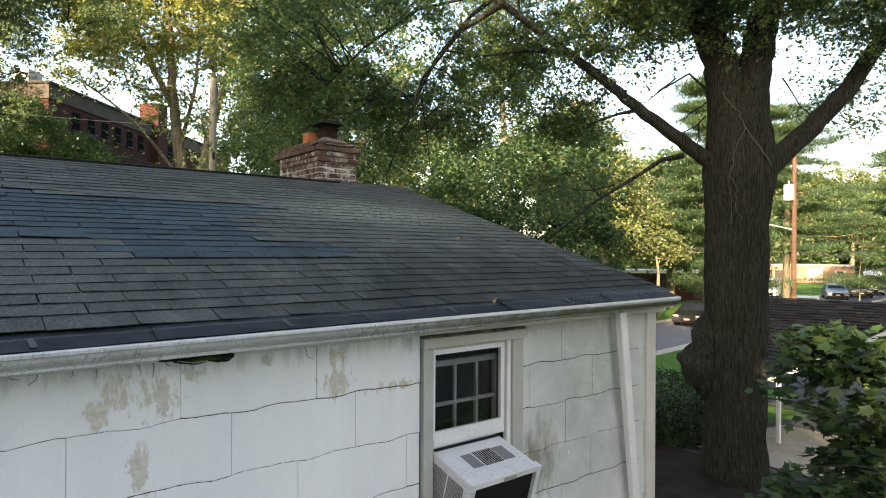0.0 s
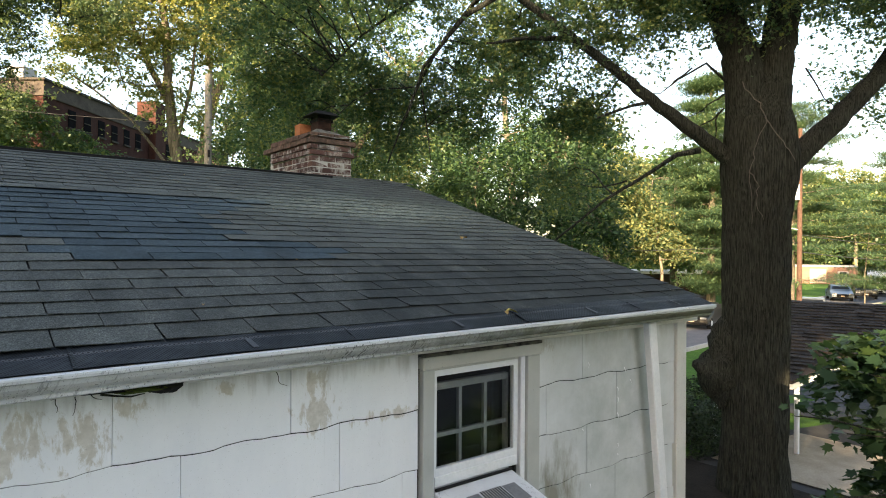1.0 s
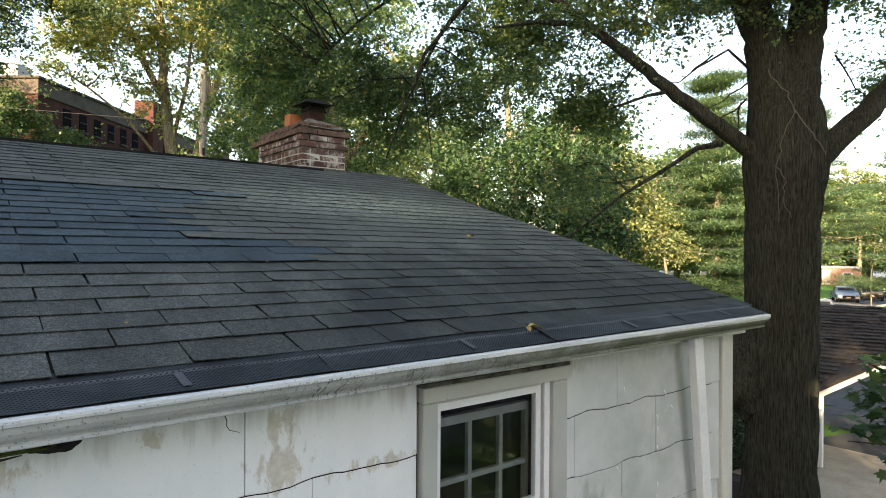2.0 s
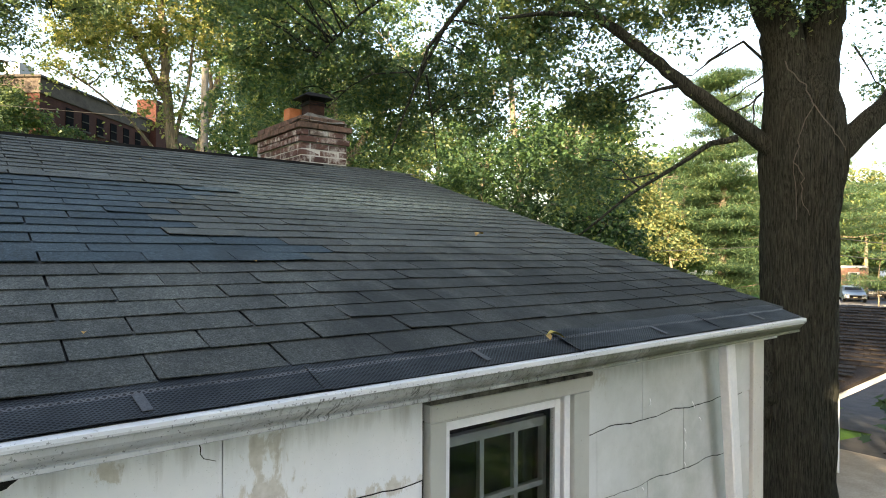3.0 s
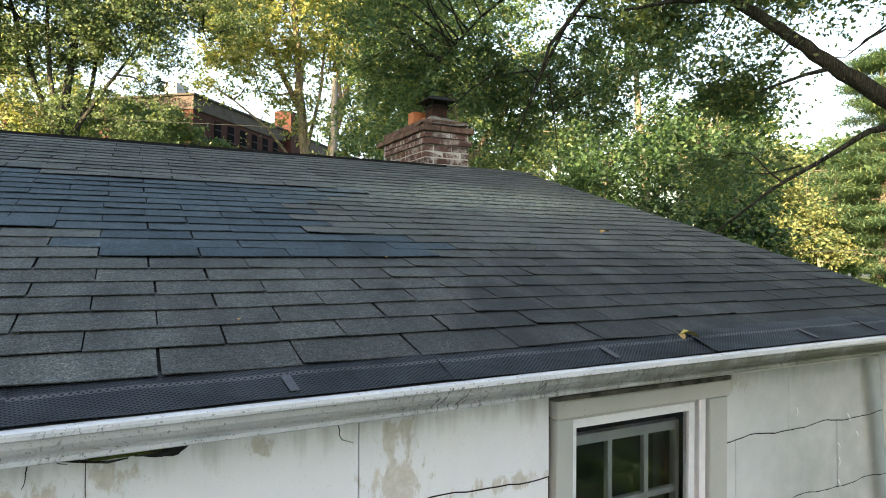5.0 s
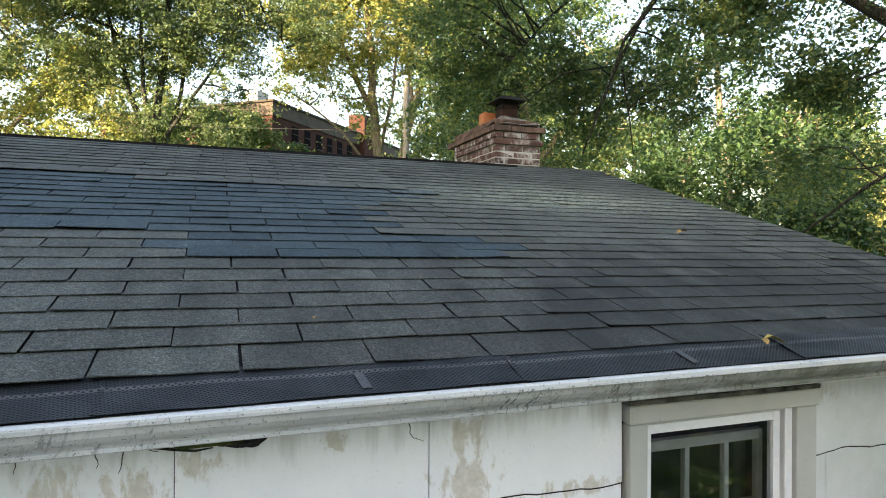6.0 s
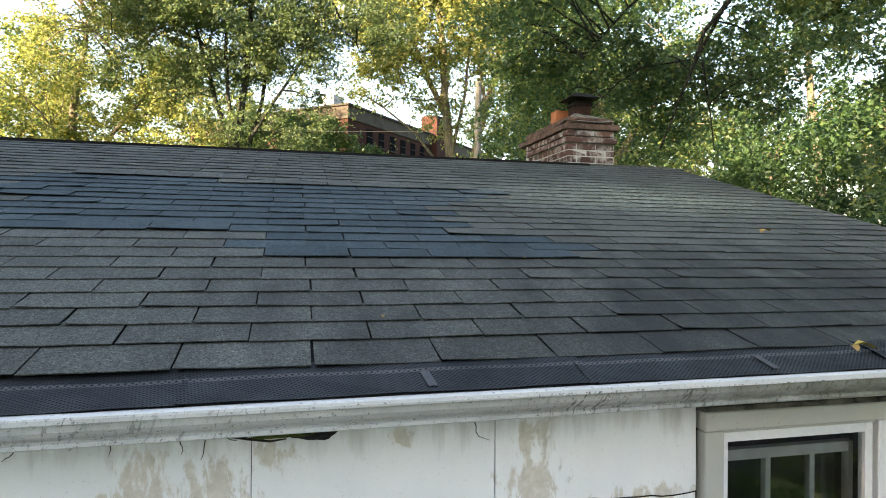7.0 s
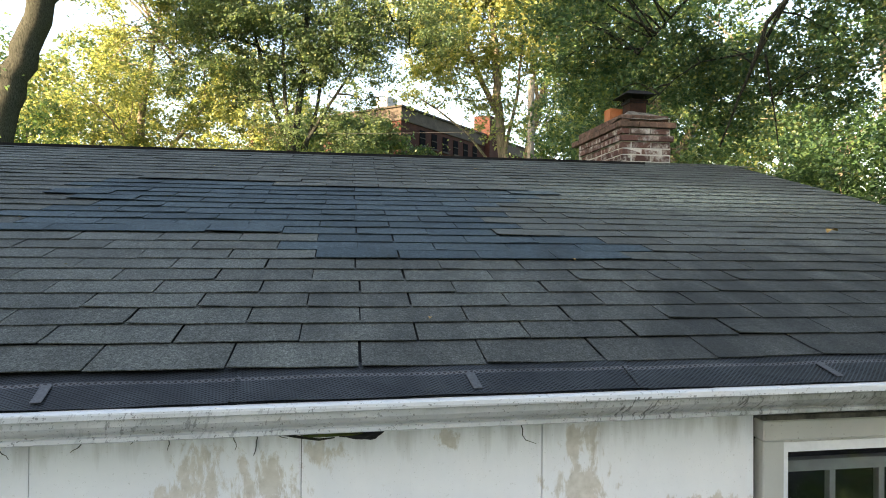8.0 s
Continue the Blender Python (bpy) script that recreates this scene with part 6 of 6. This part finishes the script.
# ---- low pale brick building across the street ----
def street_building():
    b = thing("low_building", (103, 36.0, -4.2), "low sunlit brick building with a flat roof", "building")
    b.rotation_euler = (0, 0, radians(20))

    def slab(x0, x1, y0, y1, z0, z1, name, mat, par=None, label=""):
        return part(name, box_bm(x0, x1, y0, y1, z0, z1, 0.02), mat, par or b, label)
    slab(-4, 5, -4.6, 8.5, 0, 2.5, "wall", PINK_BRICK)
    slab(-4.15, 5.15, -4.75, 8.65, 2.5, 2.7, "roof", GREY_PAINT)
    # pale slab added as the sunlit patch on the wall
    slab(-4.06, -3.98, -0.9, 1.2, 0.1, 2.2, "panel", FAR_TAN, b, "pale panel standing in for a sunlit patch of wall")
    d = slab(-4.06, -3.98, -3.7, -2.3, 0.0, 1.9, "door", GREY_PAINT, b)
    slab(-4.1, -4.07, -3.4, -2.6, 0.2, 1.8, "door_panel", DARK_GLASS, d)
    for k in range(2):
        w = slab(-4.06, -3.98, 3.6 + 2.2 * k, 5.4 + 2.2 * k, 0.1, 1.9, "garage_door", DARK_PAINT)
        slab(-4.1, -4.07, 3.6 + 2.2 * k, 5.4 + 2.2 * k, 1.85, 1.95, "lintel", GREY_PAINT, w)
    return b


street_building()


def brown_shed():
    s_ = thing("shed", (51.0, 29.7, -4.2), "long brown shed with a white roof edge behind the pines", "shed")
    s_.rotation_euler = (0, 0, radians(51.5))
    part("wall", box_bm(0, 4, -4.2, 4.4, 0, 2.5, 0.02), DARK_PAINT, s_)
    part("roof", box_bm(-0.3, 4.3, -4.5, 4.7, 2.5, 2.8, 0.03), VINYL, s_, "white flat roof edge")
    for k in range(2):
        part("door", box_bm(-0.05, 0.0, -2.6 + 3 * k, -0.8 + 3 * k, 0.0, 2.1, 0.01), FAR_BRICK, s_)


brown_shed()


# ---- carport ----
def carport():
    g = thing("carport", (12.5, 0.3, -3.4), "open carport with a curled brown shingle roof and white posts", "carport")
    o = -Vector(g.location)

    def gp(name, bm, mat, label="", par=None):
        ob = part(name, bm, mat, par or g, label)
        if ob.parent is g:
            ob.location = o
        return ob
    r1, r2 = Vector((13.27, 4.80, -0.75)), Vector((14.44, 0.93, -0.75))
    dn = Vector((-0.957, -0.29, 0))
    run, fall = 3.9, 1.05
    e1, e2 = r1 + dn * run - Vector((0, 0, fall)), r2 + dn * run - Vector((0, 0, fall))
    e2 = Vector((9.865, 2.266, -1.824))
    k1, k2 = r1 - dn * run - Vector((0, 0, fall)), r2 - dn * run - Vector((0, 0, fall))
    bm = bmesh.new()
    up = Vector((0, 0, 0.06))
    top = [bm.verts.new(p) for p in (r1, r2, e2, e1, k2, k1)]
    bot = [bm.verts.new(p - up) for p in (r1, r2, e2, e1, k2, k1)]
    for q in ((0, 3, 2, 1), (0, 1, 4, 5)):
        bm.faces.new([top[i] for i in q])
        bm.faces.new([bot[i] for i in reversed(q)])
    for i, j in ((3, 2), (2, 1), (1, 4), (4, 5), (5, 0), (0, 3)):
        bm.faces.new((top[i], top[j], bot[j], bot[i]))
    bmesh.ops.recalc_face_normals(bm, faces=bm.faces[:])
    roof_ = gp("roof", bm, BROWN_SHINGLE)
    s = Soup()
    rr = random.Random(8)
    along = (r2 - r1).normalized()
    length = (r2 - r1).length
    sl = (e1 - r1)
    n = 24
    for c in range(n):
        a = 0.0
        while a < length:
            w = rr.uniform(0.25, 0.35)
            m_ = r1 + sl * ((c + 1) / n) + along * (a + w / 2)
            if (m_ + along * (w / 2) - e2).cross(r2 - e2).z * (r1 - e2).cross(r2 - e2).z < 0:
                a += w
                continue
            p = r1 + sl * ((c + 1) / n + rr.uniform(-0.004, 0.004)) + along * a
            q = p + along * min(w - 0.01, length - a)
            upv = sl * (-1.15 / n)
            lift = Vector((0, 0, 0.02 + rr.uniform(0, 0.022)))
            thk = Vector((0, 0, 0.02))
            v = [p + lift, q + lift, q + upv + Vector((0, 0, 0.004)), p + upv + Vector((0, 0, 0.004)), p + lift - thk, q + lift - thk]
            s.add([tuple(t) for t in v], [(0, 1, 2, 3), (4, 5, 1, 0)])
            a += w
    f = link_mesh("shingle_field", s.mesh("carport_shingles"), BROWN_SHINGLE, roof_)
    f["kind"] = "stuff"

    def beam(name, a, b, w, h):
        d = (b - a).normalized()
        sd = d.cross(Vector((0, 0, 1))).normalized() * w / 2
        s2 = Soup()
        dz = Vector((0, 0, h))
        s2.add([tuple(v) for v in (a - sd, a + sd, b + sd, b - sd, a - sd - dz, a + sd - dz, b + sd - dz, b - sd - dz)],
               [(0, 3, 2, 1), (4, 5, 6, 7), (0, 1, 5, 4), (1, 2, 6, 5), (2, 3, 7, 6), (3, 0, 4, 7)])
        ob = link_mesh(name, s2.mesh(name), TRIM, g)
        ob.location = o
    z_ = Vector((0, 0, 0.065))
    beam("fascia", e1 - z_, e2 - z_, 0.03, 0.08)
    beam("fascia", e2 - z_, r2 - z_, 0.03, 0.08)
    beam("fascia", r2 - z_, k2 - z_, 0.03, 0.13)
    for a in (e1, e2, k1, k2):
        q = a + ((r1 + r2) / 2 - a) * 0.08
        gp("post", box_bm(q.x - 0.035, q.x + 0.035, q.y - 0.035, q.y + 0.035, -4.3, a.z + 0.0, 0.008), VINYL, "white post")
    return g


carport()


# ---- utility poles and cables ----
def utility_pole():
    base = Vector((41.2, 14.5, -4.2))
    p = thing("utility_pole", base, "brown wooden utility pole with a grey transformer and lamp arm", "utility pole")
    part("pole", cyl_bm((0, 0, 0), (0.05, 0, 12.5), 0.17, 0.12, 14), WOOD_POLE, p)
    tr_ = part("transformer", cyl_bm((-0.42, 0.15, 7.9), (-0.42, 0.15, 8.9), 0.3, 0.3, 18), GALV, p, "grey transformer can")
    part("bushing", cyl_bm((-0.5, 0.1, 8.9), (-0.5, 0.1, 9.15), 0.05, 0.03, 8), GREY_PAINT, tr_)
    part("bushing", cyl_bm((-0.34, 0.2, 8.9), (-0.34, 0.2, 9.15), 0.05, 0.03, 8), GREY_PAINT, tr_)
    part("bracket", box_bm(-0.2, 0.0, 0.05, 0.15, 8.2, 8.5, 0.01), GALV, p)
    arm = part("lamp_arm", cyl_bm((0, 0, 6.0), (-1.6, 1.2, 6.4), 0.03, 0.03, 8), GALV, p)
    part("lamp_head", box_bm(-2.1, -1.5, 1.05, 1.35, 6.33, 6.45, 0.03), GALV, arm)
    return p


utility_pole()
gp_ = thing("service_pole", (5.73, 19.72, -3.1), "grey weathered pole among the trees", "utility pole")
part("pole", cyl_bm((0, 0, 0), (0.02, 0, 9.5), 0.15, 0.12, 12), GREY_POLE, gp_)
part("marker", box_bm(-0.04, 0.04, -0.15, -0.13, 6.6, 6.85, 0.002), BLACK_METAL, gp_)


def cable(name, a, b, sag, r, label):
    s = Soup()
    a, b = np.array(a), np.array(b)
    pts = [tuple(a + (b - a) * t - np.array([0, 0, sag * 4 * t * (1 - t)])) for t in np.linspace(0, 1, 21)]
    s.tube(pts, [r] * 21, 5)
    return tagged(link_mesh(name, s.mesh(name), WIRE), label, "cable")


cable("power_cable", (41.2, 14.5, 1.0), (3.0, 34.0, 2.2), 1.2, 0.02, "black overhead cable strung between poles")
cable("power_cable", (41.2, 14.5, 1.5), (90.0, 10.0, 2.5), 1.0, 0.03, "black overhead cable strung between poles")
cable("power_cable", (41.2, 14.5, 0.4), (90.0, 8.0, 1.0), 1.0, 0.03, "black overhead cable strung between poles")
cable("service_cable", (5.73, 19.72, 4.6), (-30.0, 30.0, 6.0), 0.4, 0.008, "thin black service cable from the pole")


# ---- parked cars ----
def car_paint(name, c):
    m, nt, sh = material(name, c, 0.3, 0.0)
    sh.inputs["Coat Weight"].default_value = 0.25
    return m


def make_car(at, rz, paint, label, length=4.6, width=1.82, height=1.45, suv=False, van=False):
    c = thing("van" if van else "car", at, label, "van" if van else "car", "parked cars")
    c.rotation_euler = (0, 0, radians(rz))
    L, W, H = length, width, height
    if van:
        side = [(-L / 2, 0.35), (-L / 2, 1.0), (-L * 0.38, 1.25), (-L * 0.27, H - 0.1), (-L * 0.2, H), (L / 2 - 0.05, H), (L / 2, 0.35)]
    elif suv:
        side = [(-L / 2, 0.4), (-L / 2, 0.95), (-L * 0.22, 1.08), (-L * 0.15, H - 0.05), (L * 0.44, H), (L / 2, 1.0), (L / 2, 0.4)]
    else:
        side = [(-L / 2, 0.3), (-L / 2 + 0.03, 0.68), (-L * 0.24, 0.93), (-L * 0.10, H - 0.06), (L * 0.06, H), (L * 0.2, H - 0.04), (L * 0.38, 1.02), (L / 2 - 0.03, 0.95), (L / 2, 0.3)]
    bm = prism_bm(side, -W / 2, W / 2, 'y')
    for v in bm.verts:
        if v.co.z > 1.0:
            v.co.y *= 0.80
    bmesh.ops.bevel(bm, geom=bm.edges[:], offset=0.07, segments=3, affect='EDGES', profile=0.6)
    body_ = part("body", bm, paint, c, smooth=True)
    top = H - 0.12
    xf = {True: (-L * 0.33, -L * 0.255), False: (-L * 0.225, -L * 0.115)}[van]
    if suv:
        xf = (-L * 0.215, -L * 0.16)
    zb = 1.32 if van else (1.1 if suv else 0.96)
    ws_ = bmesh.new()
    q = [ws_.verts.new(p) for p in ((xf[0] - 0.02, -W * 0.40, zb), (xf[0] - 0.02, W * 0.40, zb), (xf[1] - 0.03, W * 0.34, top), (xf[1] - 0.03, -W * 0.34, top))]
    ws_.faces.new(q)
    r_ = bmesh.ops.extrude_face_region(ws_, geom=ws_.faces[:])
    for v in r_["geom"]:
        if isinstance(v, bmesh.types.BMVert):
            v.co.x += 0.03
    bmesh.ops.recalc_face_normals(ws_, faces=ws_.faces[:])
    part("windscreen", ws_, DARK_GLASS, c)
    for sgn in (-1, 1):
        part("side_glass", box_bm(-L * 0.09, L * (0.02 if van else 0.3), sgn * W * 0.418 - 0.02, sgn * W * 0.418 + 0.02, zb + 0.08, top - 0.02, 0.01), DARK_GLASS, c)
        part("headlight", box_bm(-L / 2 - 0.015, -L / 2 + 0.06, sgn * W * 0.36 - 0.17, sgn * W * 0.36 + 0.17, 0.62, 0.74, 0.03), GREY_PAINT, c)
        for xx in (-L * 0.31, L * 0.30):
            y0 = sgn * (W / 2 - 0.10)
            ty = part("tyre", cyl_bm((xx, y0 - 0.11, 0.33), (xx, y0 + 0.11, 0.33), 0.33, 0.33, 20), RUBBER, c)
            part("rim", cyl_bm((xx, y0 + sgn * 0.10, 0.33), (xx, y0 + sgn * 0.118, 0.33), 0.2, 0.18, 12), GALV, ty)
    part("grille", box_bm(-L / 2 - 0.012, -L / 2 + 0.03, -W * 0.26, W * 0.26, 0.42, 0.66, 0.02), BLACK_METAL, c)
    part("number_plate", box_bm(-L / 2 - 0.022, -L / 2 - 0.012, -0.16, 0.16, 0.44, 0.54, 0.003), FAR_TAN, c, "pale number plate with a plain bar")
    part("bumper", box_bm(-L / 2 - 0.03, -L / 2 + 0.1, -W * 0.46, W * 0.46, 0.28, 0.41, 0.03), BLACK_METAL, c)
    return c


make_car((34.6, 17.4, -4.15), 14, car_paint("black_car_paint", (0.006, 0.007, 0.009)), "black parked sedan with bright headlights by the kerb")
make_car((65.8, 20.6, -4.15), 26, car_paint("blue_car_paint", (0.11, 0.155, 0.21)), "pale blue parked sedan at the kerb")
make_car((70.6, 20.0, -4.15), 22, car_paint("dark_suv_paint", (0.02, 0.025, 0.03)), "dark boxy off-road car parked at the kerb", 4.4, 1.9, 1.85, suv=True)
make_car((76.8, 20.7, -4.15), 15, car_paint("white_van_paint", (0.75, 0.76, 0.77)), "white high-roofed delivery van parked", 5.9, 2.1, 2.7, van=True)
make_car((61.0, 24.7, -4.15), 20, car_paint("white_car_paint", (0.7, 0.71, 0.72)), "white parked car partly hidden by the garage roof", 4.8, 1.9, 1.9, suv=True)
make_car((45.1, 15.2, -4.15), 20, car_paint("silver_car_paint", (0.09, 0.10, 0.11)), "silver parked car half hidden by the garage roof")

# ---- small things ----
DRY = simple("dry_yellow_leaf", (0.30, 0.18, 0.06), (0.44, 0.30, 0.12), 30, 0.8, 0.1)


def dry_leaf(x, y, z, size, rz, label, mat=None, slim=0.8, tilt=16):
    """A blade folded along its midrib and curled at the tip."""
    bm = bmesh.new()
    n = 7
    rows = []
    for i in range(n + 1):
        t = i / n
        w = slim * 0.36 * size * (math.sin(math.pi * t ** 0.8) ** 0.8 + 0.04) * (1 + 0.22 * math.cos(t * 19))
        lift = 0.10 * size * math.sin(t * 4.5) + 0.012 * size
        rows.append([bm.verts.new((u * w, t * size, lift + abs(u) * w * 0.45)) for u in (-1, -0.5, 0, 0.5, 1)])
    for p, q in zip(rows[:-1], rows[1:]):
        for k in range(4):
            bm.faces.new((p[k], p[k + 1], q[k + 1], q[k]))
    bmesh.ops.remove_doubles(bm, verts=bm.verts[:], dist=1e-5)
    ob = part("fallen_leaf", bm, mat or DRY)
    ob.location = (x, y, z)
    ob.rotation_euler = (radians(tilt), 0, radians(rz))
    return tagged(ob, label, "leaf", "fallen leaves")


DRY_GOLD = simple("dry_golden_leaf", (0.34, 0.27, 0.07), (0.50, 0.43, 0.14), 40, 0.75, 0.1)
dry_leaf(0.846, -0.112, 0.035, 0.068, -118, "curled yellow-green dry leaf on the gutter guard", DRY_GOLD, 0.7, -3)
dry_leaf(0.842, -0.114, 0.035, 0.036, 158, "curled tan dry leaf on the gutter guard", None, 0.8, -10)
dry_leaf(1.65, 1.165, 0.398, 0.07, -80, "small dry leaf on the roof shingles")
for x, y in ((0.194, 0.735), (-0.44, 0.19), (0.25, 2.9)):
    dry_leaf(x, y, ROOF_A + SLOPE * y + 0.006, 0.018, 40 * x, "tiny scrap of dry leaf on the shingles")

_sc = random.Random(31)
for k in range(18):
    x, y = _sc.uniform(-2.2, 2.2), _sc.uniform(0.35, 3.1)
    dry_leaf(x, y, ROOF_A + SLOPE * y + 0.007, _sc.uniform(0.008, 0.017), _sc.uniform(0, 360), "tiny scrap of dry leaf on the shingles")

tw_ = thing("twig_nest", (-0.64, -0.035, -0.108), "dark twigs and moss stuffed in an unlit gap under the gutter", "twigs")
rr = np.random.default_rng(5)
for k in range(30):
    s = Soup()
    p = np.array([rr.uniform(-0.22, -0.02), rr.uniform(-0.03, 0.0), rr.uniform(-0.025, 0.005)])
    q = p + np.array([rr.uniform(0.04, 0.13), rr.uniform(-0.02, 0.015), rr.uniform(-0.016, 0.008)])
    s.tube(wander(p, q, 3, 0.2, rr), [0.004, 0.0035, 0.003, 0.0015], 5)
    link_mesh("twig", s.mesh("twig"), OAK_BARK, tw_)
for k in range(9):
    s = Soup()
    p = np.array([rr.uniform(-0.04, 0.03), rr.uniform(-0.03, -0.01), rr.uniform(-0.022, -0.008)])
    q = p + np.array([rr.uniform(-0.05, 0.07), rr.uniform(-0.02, 0.0), rr.uniform(-0.032, -0.004)])
    s.tube(wander(p, q, 3, 0.3, rr), [0.003, 0.0026, 0.002, 0.001], 5)
    link_mesh("twig", s.mesh("twig"), OAK_BARK, tw_)
s = Soup()
lump(s, (-0.06, -0.028, -0.020), 0.036, 9, (2.2, 0.5, 0.3))
link_mesh("moss", s.mesh("green_moss"), simple("green_moss", (0.035, 0.05, 0.012), (0.09, 0.115, 0.028), 60, 0.95, 0.6), tw_, "green moss")
# black lumps put in for the unlit hole behind twigs and moss
s = Soup()
lump(s, (-0.09, -0.012, -0.012), 0.07, 4, (1.9, 0.4, 0.2))
lump(s, (0.0, -0.015, -0.020), 0.045, 7, (1.2, 0.6, 0.5))
link_mesh("moss", s.mesh("nest_hole"), DECK, tw_)

# dead vine tendrils on the wall just under the gutter
rr = np.random.default_rng(12)
for vx, vl in ((-1.27, 0.035), (-1.16, 0.02), (-1.08, 0.03), (-0.98, 0.05), (-0.93, 0.035), (-0.88, 0.045), (-0.84, 0.03), (-0.24, 0.06), (-1.36, 0.03), (-1.45, 0.04)):
    v_ = thing("vine_tendril", (vx, -0.006, -0.150), "dry black vine tendril clinging to the siding", "vine", "dead vine tendrils")
    s = Soup()
    pts = [(0, 0, 0.02)]
    ang = rr.uniform(-2.2, -0.9)
    for k in range(6):
        ang += rr.uniform(-0.7, 0.7)
        pts.append((pts[-1][0] + math.cos(ang) * vl / 4, -0.002, pts[-1][2] + math.sin(ang) * vl / 4))
    s.tube(pts, list(np.linspace(0.0018, 0.0007, 7)), 5)
    link_mesh("stem", s.mesh("tendril"), OAK_BARK, v_)
